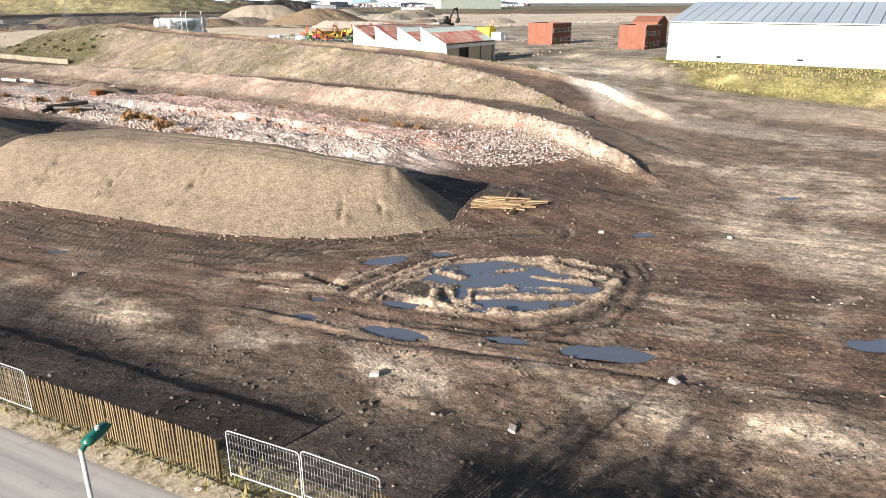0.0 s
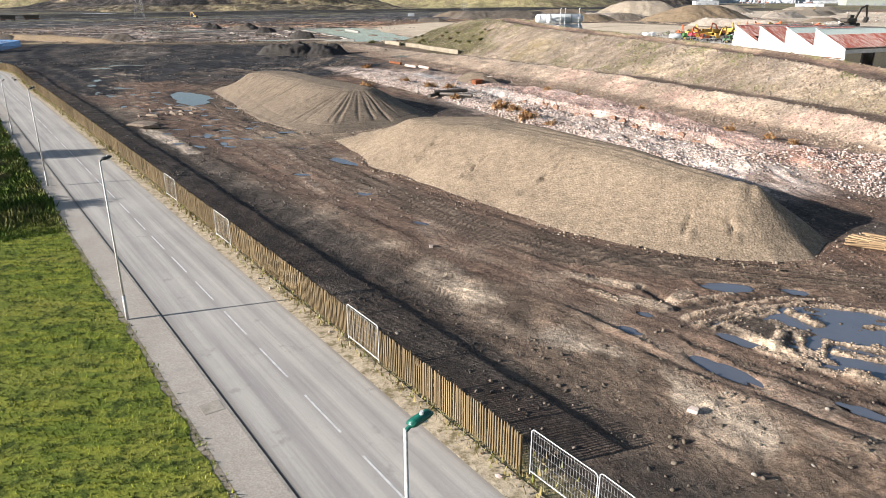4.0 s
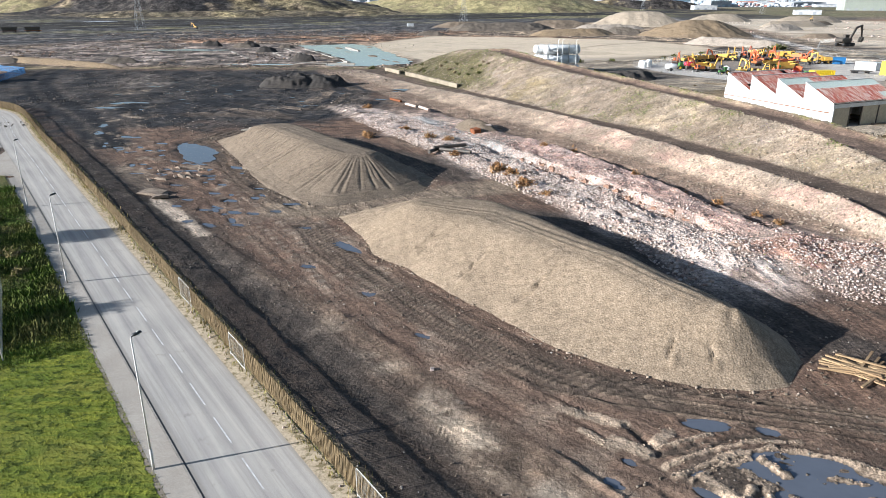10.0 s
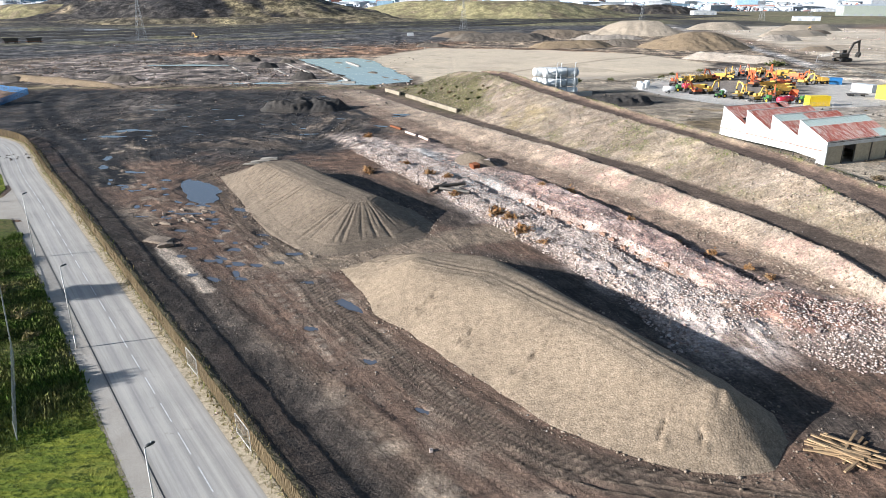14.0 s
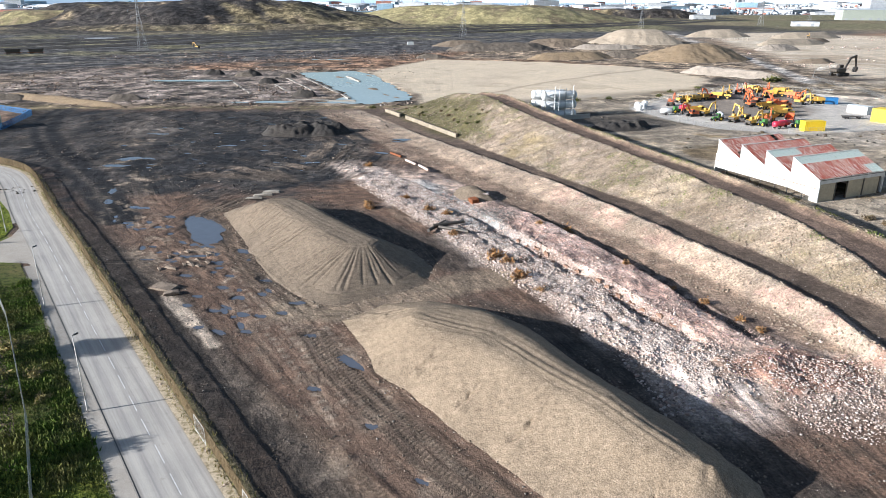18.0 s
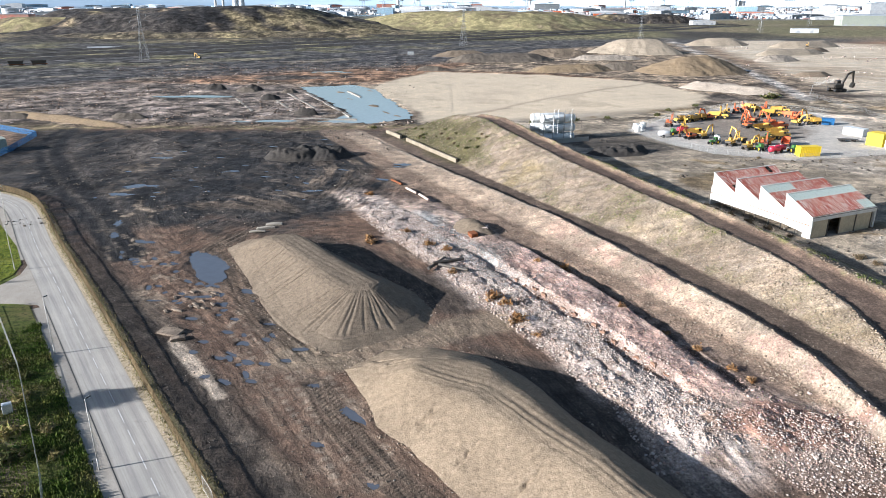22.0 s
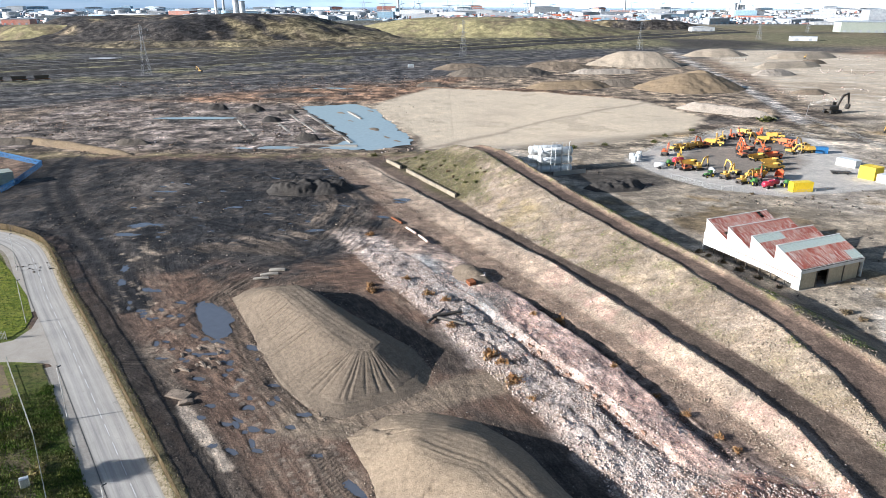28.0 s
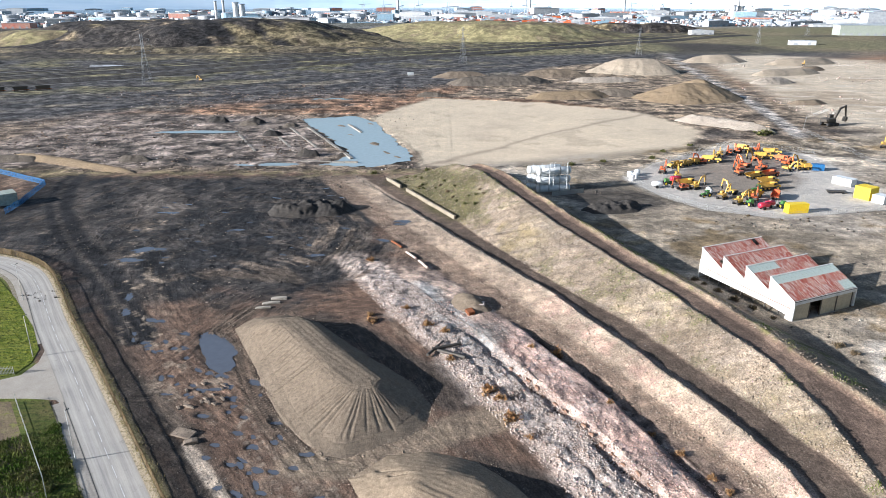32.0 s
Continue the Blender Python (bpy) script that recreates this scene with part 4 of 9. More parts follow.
    flats = zone([(-240, 318), (-95, 316), (-60, 330), (-66, 395), (-95, 460), (-240, 480)], 6, 10)
    lay(flats, (0.2, 0.165, 0.14), 0.1)
    lay(flats * sstep(0.1, 0.5, n1), (0.36, 0.3, 0.265), 0.1)
    lay(flats * sstep(0.1, 0.4, -n1 + 0.3 * n2), (0.07, 0.062, 0.056), 0.2)
    works = sstep(465, 485, y + 12 * n1) * sstep(640, 600, y - 0.55 * x + 15 * n1)
    lay(works, (0.21, 0.135, 0.09))
    lay(works * sstep(0.0, 0.4, n1), (0.36, 0.22, 0.14))
    lay(works * sstep(0.1, 0.45, n3), (0.085, 0.074, 0.066))
    lay(zone([(-130, 312), (-60, 310), (0, 309), (0, 300), (-60, 300), (-260, 302), (-260, 322)], 3, 5) * sstep(-0.3, 0.2, n2), (0.17, 0.14, 0.085))
    # far marshalling ground, its greys cooled to stand in for the blue of haze
    far = sstep(600, 650, y - 0.66 * x + 20 * n1)
    lay(far, (0.09, 0.086, 0.086))
    lay(far * sstep(0.0, 0.5, n3), (0.2, 0.175, 0.135))
    lay(far * sstep(0.1, 0.35, np.sin((y - 0.85 * x) / 11.0) * 0.5 + 0.7 * n3), (0.06, 0.06, 0.064))
    lay(far * sstep(760, 900, y - 0.85 * x) * sstep(0.0, 0.3, n3 + 0.3 * n1) * 0.7, (0.17, 0.155, 0.08))
    # sandy platform and pale ground to the east
    sand = zone([(-46, 452), (-30, 500), (-6, 548), (75, 517), (135, 463), (150, 392), (122, 345), (63, 313), (-8, 316), (-14, 350)], 4, 6)
    lay(sand, (0.58, 0.48, 0.355), 0.0, 0)
    lay(sand * sstep(0.15, 0.5, n3), (0.49, 0.4, 0.3))
    lay(sand * sstep(0.25, 0.5, n1 - 0.3 * n3) * 0.6, (0.42, 0.34, 0.25))
    lay(sand * np.exp(-((y - 330 - 0.95 * x + 10 * n3) / 3.0) ** 2) * 0.6, (0.25, 0.2, 0.15))
    east = zone([(232, 420), (262, 560), (296, 760), (330, 900), (420, 960), (560, 850), (800, 800), (900, 600), (500, 380), (300, 330)], 12, 14)
    lay(east, (0.55, 0.46, 0.35))
    lay(east * sstep(0.1, 0.45, n3), (0.4, 0.32, 0.235))
    lay(east * sstep(0.2, 0.5, n1), (0.62, 0.55, 0.45))
    heapland = zone([(0, 560), (78, 530), (136, 470), (156, 400), (225, 400), (290, 760), (300, 900), (120, 800)], 8, 10)
    lay(heapland, (0.28, 0.22, 0.16))
    lay(heapland * sstep(0.0, 0.4, n1 + 0.4 * n3), (0.15, 0.12, 0.095))
    lane = along(x, y, [(192, 262), (187.5, 300), (187, 326), (203, 400), (228, 513), (260, 710), (296, 916), (306, 990)])[0]
    lay(0.7 * sstep(9, 6, lane + 1.5 * n2) * (y > 240), (0.17, 0.14, 0.115), 0.1, 0)
    lay(sstep(4.8, 3.8, lane + 0.5 * n2) * (y > 240), (0.4, 0.375, 0.345), 0.1, 0)
    lay(np.exp(-((lane - 2.0) / 0.8) ** 2) * (y > 240) * 0.7, (0.17, 0.14, 0.12), 0.3, 0)
    # plateau behind the bank
    out = x - np.interp(y, BANK_Y, OUTER)
    pl = sstep(-2, 3, out + n1) * sstep(60, 78, y) * sstep(320, 305, y - 0.3 * x)
    lay(pl, (0.3, 0.25, 0.19))
    lay(pl * sstep(0.0, 0.5, n3 + 0.4 * n1), (0.44, 0.38, 0.31))
    lay(pl * sstep(0.15, 0.5, n1 - 0.5 * n3), (0.22, 0.165, 0.1))
    # dark ground beside the tank rack, with the shadow there put into its tone
    lay(pl * zone([(40, 262), (56, 240), (75, 236), (90, 245), (80, 262), (60, 275)], 5, 5) * 0.9, (0.07, 0.062, 0.055))
    lay(zone([(76, 284), (98, 312), (150, 357), (181, 330), (172, 258), (158, 236), (116, 225), (94, 236), (84, 254)], 2, 2), (0.5, 0.46, 0.41), 0, 0.1)
    lay(zone([(92, 280), (110, 305), (150, 345), (165, 325), (140, 262), (112, 246)], 6, 8) * 0.8, (0.2, 0.16, 0.125))
    wetland = zone([(-9, 178), (-3, 178), (5, 160), (13, 142), (17, 128), (11, 127), (3, 142), (-4, 160)], 2, 3)
    slip = along(x, y, [(-45, 104.5), (-38, 95), (-32, 87.5)])[0]
    # banks
    ln = [np.interp(y, BANK_Y, v) for v in (A_FOOT, A_TOP, B_FOOT, B_TOP, T_RIGHT, OUTER)]
    yy = sstep(52, 62, y) * sstep(306, 285, y)
    w = 0.7 * n2
    a_face = sstep(ln[0] - 2, ln[0] + 1, x + w) * sstep(ln[1] + 2.6, ln[1] + 1.4, x + w) * yy
    lay(a_face, (0.32, 0.25, 0.19), 0, 0.5)
    lay(sstep(ln[1] - 3.5, ln[1] - 1.5, x + w) * sstep(ln[1] + 1.0, ln[1] + 0.4, x + w) * yy * 0.8, (0.36, 0.295, 0.23), 0, 0.4)
    lay(a_face * sstep(ln[0] + 0.55 * (ln[1] - ln[0]), ln[0] + 0.35 * (ln[1] - ln[0]), x + w), (0.22, 0.16, 0.12), 0.05, 0.1)
    lay(a_face * sstep(ln[0] + 0.5 * (ln[1] - ln[0]), ln[0] + 0.62 * (ln[1] - ln[0]), x + w) * sstep(-0.3, 0.4, n2) * sstep(180, 150, y) * 0.8, (0.4, 0.27, 0.215), 0, 0.6)
    a_track = sstep(ln[1] + 1.2, ln[1] + 2.2, x + w) * sstep(ln[2] + 0.6, ln[2] - 0.6, x + w) * yy
    lay(a_track, (0.12, 0.09, 0.07), 0.1, 0)
    lay(a_track * sstep(0.2, 0.6, n2), (0.13, 0.1, 0.078), 0.1, 0)
    b_face = sstep(ln[2] - 0.4, ln[2] + 0.6, x + w) * sstep(ln[3] + 1.6, ln[3] + 0.4, x + w) * yy
    lay(b_face, (0.25, 0.2, 0.152), 0, 0.45)
    lay(b_face * sstep(0.0, 0.4, n1) * 0.5, (0.22, 0.185, 0.135), 0, 0.45)
    lay(b_face * sstep(0.1, 0.5, gl) * 0.7, (0.3, 0.25, 0.2), 0, 0.4)
    lay(b_face * sstep(0.1, 0.5, -gl) * 0.6, (0.12, 0.092, 0.065), 0, 0.2)
    grow = b_face * sstep(0.05, 0.4, n2 + 0.5 * n3 + 0.3 * sstep(210, 245, y))
    lay(0.4 * grow, (0.15, 0.135, 0.065))
    lay(b_face * sstep(ln[2] + 6, ln[2] + 2, x) * sstep(0.1, 0.4, n1) * 0.4, (0.22, 0.17, 0.1))
    lay(b_face * sstep(185, 205, y) * sstep(262, 240, y) * sstep(ln[3] - 4, ln[3] - 9, x) * sstep(0.0, 0.5, n1 + 0.6 * n2) * 0.5, (0.32, 0.25, 0.125))
    lay(zone([(-24, 290), (4, 234), (14, 230), (14, 262), (2, 280), (-14, 296)], 3, 5) * 0.9, (0.085, 0.077, 0.038))
    track = sstep(ln[3] + 0.6, ln[3] + 1.6, x + w) * sstep(ln[4] + 0.9, ln[4] - 0.4, x + w) * yy * sstep(80, 92, y)
    lay(track, (0.125, 0.09, 0.07), 0.05, 0)
    lay(track * sstep(0.15, 0.55, n2), (0.15, 0.11, 0.085), 0, 0)
    parapet = sstep(ln[4] + 0.2, ln[4] + 1.2, x + w) * sstep(ln[5] + 1, ln[5] - 2, x + w) * yy * sstep(80, 95, y)
    lay(parapet, (0.27, 0.21, 0.15), 0, 0.3)
    lay(parapet * sstep(0.1, 0.4, n2), (0.15, 0.135, 0.06))
    # bulldozed rubble
    u, u2 = strip_parts(x + 0.9 * fbm(x, y, 9, 1, 3), y)
    band = sstep(-31, -24, u + 3.5 * n1 + 2 * n2) * sstep(-0.5, -3, u) * sstep(64, 76, y + 2 * n2) * sstep(205, 180, y + 6 * n1)
    white = band * sstep(-14, -16.5, u + 0.5 * n2)
    furrow = fbm((x * 0.87 + y * 0.5) * 1.0, (y * 0.87 - x * 0.5) * 0.12, 2.4, 3, 3)
    lay(band, (0.34, 0.265, 0.22), 0, 0.7)
    lay(white, (0.54, 0.46, 0.41), 0, 0.8)
    lay(white * sstep(0.15, 0.4, n2 - 0.3 * n4), (0.36, 0.275, 0.225), 0, 0.6)
    lay(0.8 * white * sstep(0.25, 0.45, -n4 + 0.3 * n2), (0.22, 0.165, 0.13), 0, 0.4)
    lay(0.8 * band * sstep(-24, -28, u + n2) * sstep(-0.2, 0.3, n2), (0.24, 0.19, 0.15), 0.05, 0.8)
    mid_y = sstep(84, 92, y) * sstep(158, 142, y)
    pink = mid_y * sstep(-15, -13.6, u + 0.4 * n2) * sstep(-u2 - 1.0, -u2 - 2.4, u + 0.4 * n2)
    lay(pink, (0.45, 0.33, 0.285), 0, 0.7)
    lay(pink * sstep(0.0, 0.4, furrow), (0.4, 0.27, 0.225), 0, 0.7)
    lay(pink * sstep(0.2, 0.5, n2), (0.55, 0.45, 0.4), 0, 0.7)
    lay(mid_y * sstep(-u2 + 0.4, -u2 + 1.6, u) * sstep(0.5, -0.6, u), (0.25, 0.185, 0.145), 0.05, 0.1)
    for at_u, wide, tone in ((15.9, 1.0, (0.11, 0.062, 0.038)), (u2, 0.95, (0.085, 0.06, 0.045)), (u2 - 2.0, 0.4, (0.15, 0.105, 0.08)), (22.0, 0.6, (0.2, 0.15, 0.12))):
        lay(np.exp(-((u + at_u + 0.9 * n2) / wide) ** 2) * mid_y * sstep(-0.35, 0.1, n4 + 0.5 * n2), tone, 0, 0.3)
    pool = np.exp(-(((x - 11) / 7) ** 2 + ((y - 146) / 9) ** 2))
    lay(sstep(0.35, 0.7, pool + 0.2 * n1), (0.24, 0.22, 0.2), 0.25, 0.2)
    ends = np.exp(-(((x - 47) / 11) ** 2 + ((y - 79) / 7) ** 2))
    lay(sstep(0.35, 0.6, ends + 0.25 * n1), (0.38, 0.3, 0.25), 0, 1.0)
    lay(sstep(0.45, 0.7, ends + 0.3 * n2) * 0.8, (0.27, 0.15, 0.11), 0, 1.0)
    lay(wetland * 0.8, (0.33, 0.335, 0.33), 0.35, 0.2)
    lay(wetland * sstep(0.1, 0.4, n2), (0.13, 0.13, 0.125), 0.4, 0.2)
    lay(sstep(1.3, 0.7, slip + 0.5 * n2), (0.46, 0.38, 0.3), 0)
    dab = fbm(x * 0.8 + y * 0.6, (y * 0.8 - x * 0.6) * 0.6, 2.2, 6, 3, 0.55)
    lay(sstep(11, 6, dr + 2 * n1) * sstep(0.22, 0.32, dab) * sstep(0.0, 0.3, n1 + 0.3 * n3 + 0.15) * 0.6, (0.33, 0.265, 0.2), 0.05)
    # drier lumpy clay on the fence side of the haul road's edge
    dl, sl, sidel = along(x, y, LIP)
    dry = np.where(sidel < 0, 1.0, 0.0) * sstep(0.2, 1.2, dl) * sstep(10, 6, dl + 2.5 * n1) * sstep(92, 80, y) * sstep(0, 3.5, off + 1.5 * n1 - np.interp(y, [32, 48], [3.0, 7.5]))
    lay(0.75 * dry, (0.18, 0.132, 0.095), 0.0, 0.15)
    lay(0.85 * dry * sstep(0.0, 0.4, n2 + 0.5 * n1), (0.27, 0.205, 0.15), 0.0, 0.2)
    lay(0.9 * dry * np.exp(-((dl - 3.2 + n1) / 1.5) ** 2) * sstep(0.0, 0.35, n2 + 0.3 * n4 + 0.1) * sstep(66, 56, y), (0.43, 0.35, 0.265), 0.0, 0.1)
    lay(0.6 * dry * sstep(0.25, 0.5, -n2 + 0.3 * n4), (0.1, 0.075, 0.056), 0.1, 0.1)
    # stamped dabs of dry clay down the middle of the haul road
    d3, s3, side3 = along(x, y, [(6, 46), (-2, 58), (-7.9, 67), (-11.5, 74.5), (-17.6, 84.8), (-25.2, 97.6), (-34, 110)])
    o3 = d3 * side3 + 0.5 * n2
    for q3, ph in ((-1.1, 0.0), (0.9, 0.45), (-4.4, 0.2), (3.4, 0.7)):
        fr = (s3 / 1.9 + ph + 0.25 * n1) % 1.0
        lay(0.7 * np.exp(-((o3 - q3) / 0.5) ** 4) * sstep(0.36, 0.2, np.abs(fr - 0.5)) * sstep(-0.1, 0.25, n1 + 0.5 * n4 + 0.1), (0.33, 0.27, 0.21), 0.05)
    # wheel ruts round the feet of the heaps
    for line in FOOT_RUTS:
        d4, s4, side4 = along(x, y, line)
        o4 = d4 * side4 + 0.25 * np.sin(s4 / 6.0)
        lay(0.5 * sstep(3.2, 1.8, np.abs(o4 - 0.6) + 0.6 * n2), (0.1, 0.078, 0.06), 0.2)
        for q4 in (-1.1, -0.5, 0.6, 1.2, 2.4):
            lay(0.8 * np.exp(-((o4 - q4) / 0.17) ** 2) * sstep(-0.4, 0.1, n2 + 0.3), (0.055, 0.043, 0.034), 0.3)
            lay(0.6 * np.exp(-((o4 - q4 - 0.36) / 0.15) ** 2), (0.27, 0.21, 0.155), 0.0)
    # dusty drive between the two heaps
    saddle = along(x, y, [(-24, 99), (-14, 98.6), (-6, 103.4), (2, 108.5), (10, 112)])[0]
    lay(0.85 * sstep(5.5, 2.5, saddle + n2), (0.235, 0.185, 0.135), 0.0, 0.1)
    # pale ramp road and open ground at the foot of the terrace
    ramp_d, s, side = along(x, y, [(96, 132), (92, 118), (86, 100), (80, 84), (84, 68), (92, 50)])
    lay(sstep(6, 3, ramp_d + 1.6 * n1) * 0.8, (0.6, 0.53, 0.45))
    openg = zone([(62, 62), (76, 80), (104, 90), (112, 76), (130, 40), (160, -30), (70, -20), (48, 20), (46, 46)], 5, 6)
    lay(openg * 0.7, (0.22, 0.168, 0.125), 0.1, 0)
    lay(openg * sstep(0.1, 0.45, n1 + 0.4 * n2), (0.42, 0.34, 0.26), 0)
    bank_pale = zone([(98, 84), (110, 76), (122, 60), (160, -10), (150, -14), (118, 30), (98, 66)], 4, 5)
    lay(bank_pale * 0.8, (0.5, 0.4, 0.29))
    terrace = zone([(108, 92), (113, 80), (126, 59), (150, 21), (180, -58), (300, -58), (300, 160), (128, 128)], 2.5, 1.5)
    lay(terrace, (0.24, 0.21, 0.085))
    lay(terrace * sstep(0.0, 0.4, n1), (0.34, 0.275, 0.14))
    # churned basin
    bowl = sstep(-0.6, 0.4, inside(x, y, BASIN) + 0.3 * n2)
    lay(bowl, (0.1, 0.078, 0.06), 0.5, 0)
    around = sstep(-4.5, -1, inside(x, y, BASIN) + 1.2 * n2)
    lay(0.6 * around * (1 - bowl), (0.14, 0.1, 0.074), 0.25, 0)
    for group, tone, wet in ((CLAY_RUTS, (0.075, 0.058, 0.045), 0.4), (CLAY_WEDGE, (0.34, 0.265, 0.195), 0.0), (CLAY_RIM, (0.4, 0.31, 0.225), 0.0), (CLAY_PLATES, (0.43, 0.335, 0.245), 0.0), (CLAY_SLABS, (0.38, 0.295, 0.215), 0.0)):
        lay(0.95 * sstep(0.25, 0.75, stroke_field(x, y, group)[1]), tone, wet, 0.05)
    # land west of the road
    west = sstep(-10.2, -11.0, off)
    lay(west, (0.11, 0.13, 0.03))
    lay(west * sstep(72, 95, y) * sstep(0.0, 0.4, n1), (0.1, 0.09, 0.04))
    # wet rims of pools
    for px_, py_, la, lb, turn in PUDDLES:
        if px_ < -14 or la > 3:
            ca, sa = math.cos(radians(turn)), math.sin(radians(turn))
            sel = (np.abs(x - px_) < la * 2) & (np.abs(y - py_) < la * 2)
            if not sel.any():
                continue
            p = (x[sel] - px_) * ca + (y[sel] - py_) * sa
            q = -(x[sel] - px_) * sa + (y[sel] - py_) * ca
            e = np.hypot(p / la, q / lb) + 0.2 * n2[sel]
            mk = (0.45 * sstep(1.5, 1.05, e))[:, None]
            c[sel] = c[sel] * (1 - mk) + np.array([0.05, 0.043, 0.036, 0.7]) * mk
    # far country
    hills = sstep(930, 1000, y - 0.1 * x)
    lay(hills, (0.17, 0.155, 0.09))
    lay(hills * sstep(0.0, 0.3, fbm(x, y, 180, 4, 5) - 0.15 * (x > -50) + 0.35 * (x < -150)), (0.062, 0.055, 0.048))
    lay(hills * sstep(0.15, 0.4, fbm(x, y, 120, 6, 5)), (0.21, 0.175, 0.11))
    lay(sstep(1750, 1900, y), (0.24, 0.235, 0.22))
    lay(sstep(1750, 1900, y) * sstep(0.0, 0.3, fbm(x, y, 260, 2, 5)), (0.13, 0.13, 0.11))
    return c, grit


def puddle_dip(x, y):
    """How far the ground sinks under standing water."""
    z = np.zeros(x.shape)
    for px_, py_, la, lb, turn in PUDDLES:
        sel = (np.abs(x - px_) < la * 1.8) & (np.abs(y - py_) < la * 1.8)
        if not sel.any():
            continue
        ca, sa = math.cos(radians(turn)), math.sin(radians(turn))
        p, q = (x[sel] - px_) * ca + (y[sel] - py_) * sa, -(x[sel] - px_) * sa + (y[sel] - py_) * ca
        e = np.hypot(p / la, q / lb)
        z[sel] -= 0.22 * sstep(1.25, 0.7, e)
    return z


def far_relief(x, y):
    return 2.0 * sstep(880, 1000, y) * sstep(2000, 1500, y) * fbm(x, y, 120, 5, 3)


def build_ground():
    xs, ys = ground_grid()
    x, y = np.meshgrid(xs, ys)
    z = height(x, y) + puddle_dip(x, y) + far_relief(x, y)
    dp = inside(x, y, POND)
    z -= 0.9 * sstep(-3, 4, dp)
    dd, s, side = along(x, y, FENCE)
    off = -dd * side
    z = np.where(off < 0.4, np.where(off < -0.2, -0.03, z * (off + 0.2) / 0.6), z)
    soil, grit = soil_of(x, y, z)
    ny, nx = x.shape
    i = np.arange(ny * nx).reshape(ny, nx)
    faces = np.stack([i[:-1, :-1], i[:-1, 1:], i[1:, 1:], i[1:, :-1]], -1).reshape(-1, 4)
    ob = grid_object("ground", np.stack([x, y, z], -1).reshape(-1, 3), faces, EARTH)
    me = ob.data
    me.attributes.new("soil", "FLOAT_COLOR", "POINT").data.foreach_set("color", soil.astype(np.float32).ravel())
    me.attributes.new("grit", "FLOAT", "POINT").data.foreach_set("value", grit.astype(np.float32).ravel())
    fs, fo = flow_of(x, y)
    me.attributes.new("flow", "FLOAT_VECTOR", "POINT").data.foreach_set("vector", np.stack([fs, fo, np.zeros(x.shape)], -1).astype(np.float32).ravel())
    rut = sstep(330, 300, y) * sstep(0.8, 2.0, off) * sstep(0, -6, x - np.interp(y, BANK_Y, A_FOOT)) + sstep(66, 58, y) * (x > 44) * (x < 110)
    a_line, o_line = (np.interp(y, BANK_Y, v) for v in (A_FOOT, OUTER))
    clean = inside(x, y, [(-46, 452), (-30, 500), (-6, 548), (75, 517), (135, 463), (150, 392), (122, 345), (63, 313), (-8, 316), (-14, 350)])
    yard_in = inside(x, y, [(76, 284), (98, 312), (150, 357), (181, 330), (172, 258), (158, 236), (116, 225), (94, 236), (84, 254)])
    calm = np.maximum(sstep(-3, 4, clean), 0.7 * sstep(-2, 2, yard_in))
    calm = np.maximum(calm, 0.2 * sstep(60, 84, y) * sstep(a_line, a_line + 2, x) * sstep(o_line, o_line - 4, x) * sstep(312, 296, y))
    calm = np.maximum(calm, 0.75 * sstep(0, 12, inside(x, y, [(232, 420), (262, 560), (296, 760), (330, 900), (420, 960), (900, 900), (900, 380), (300, 330)])))
    calm = np.maximum(calm, 0.45 * sstep(120, 70, y) * sstep(a_line - 30, a_line - 40, x))
    me.attributes.new("calm", "FLOAT", "POINT").data.foreach_set("value", np.clip(calm, 0, 1).astype(np.float32).ravel())
    busy = 0.95 * sstep(296, 312, y) * sstep(6, -4, clean) * (1 - 0.6 * sstep(215, 240, x - 0.14 * (y - 400)))
    busy = np.maximum(busy, 0.5 * sstep(150, 185, y) * sstep(a_line, a_line - 8, x) * sstep(0, 2, off))
    busy = np.maximum(busy, 0.45 * sstep(70, 84, y) * sstep(a_line - 30, a_line - 24, x) * sstep(a_line + 8, a_line, x))
    busy = np.maximum(busy, 0.3 * sstep(60, 84, y) * sstep(a_line, a_line + 2, x) * sstep(o_line, o_line - 4, x))
    busy = np.maximum(busy, 0.5 * sstep(70, 90, y) * sstep(o_line - 2, o_line + 4, x) * sstep(2, -2, yard_in) * sstep(312, 300, y))
    busy = np.maximum(busy, 0.12 * sstep(0.5, 3, off))
    me.attributes.new("busy", "FLOAT", "POINT").data.foreach_set("value", np.clip(busy, 0, 1).astype(np.float32).ravel())
    me.attributes.new("rut", "FLOAT", "POINT").data.foreach_set("value", np.clip(rut, 0, 1).astype(np.float32).ravel())
    tagged(ob, "churned brown mud, ash and rubble of a cleared site", "ground", kind="structure")
    return xs, ys, z


GROUND_GRID = build_ground()


def zat(x, y):
    """The ground's height at one place."""
    gx, gy, gz = GROUND_GRID
    i, j = min(max(int(np.searchsorted(gx, x)) - 1, 0), len(gx) - 2), min(max(int(np.searchsorted(gy, y)) - 1, 0), len(gy) - 2)
    u, v = (x - gx[i]) / (gx[i + 1] - gx[i]), (y - gy[j]) / (gy[j + 1] - gy[j])
    return float((gz[j, i] * (1 - u) + gz[j, i + 1] * u) * (1 - v) + (gz[j + 1, i] * (1 - u) + gz[j + 1, i + 1] * u) * v)


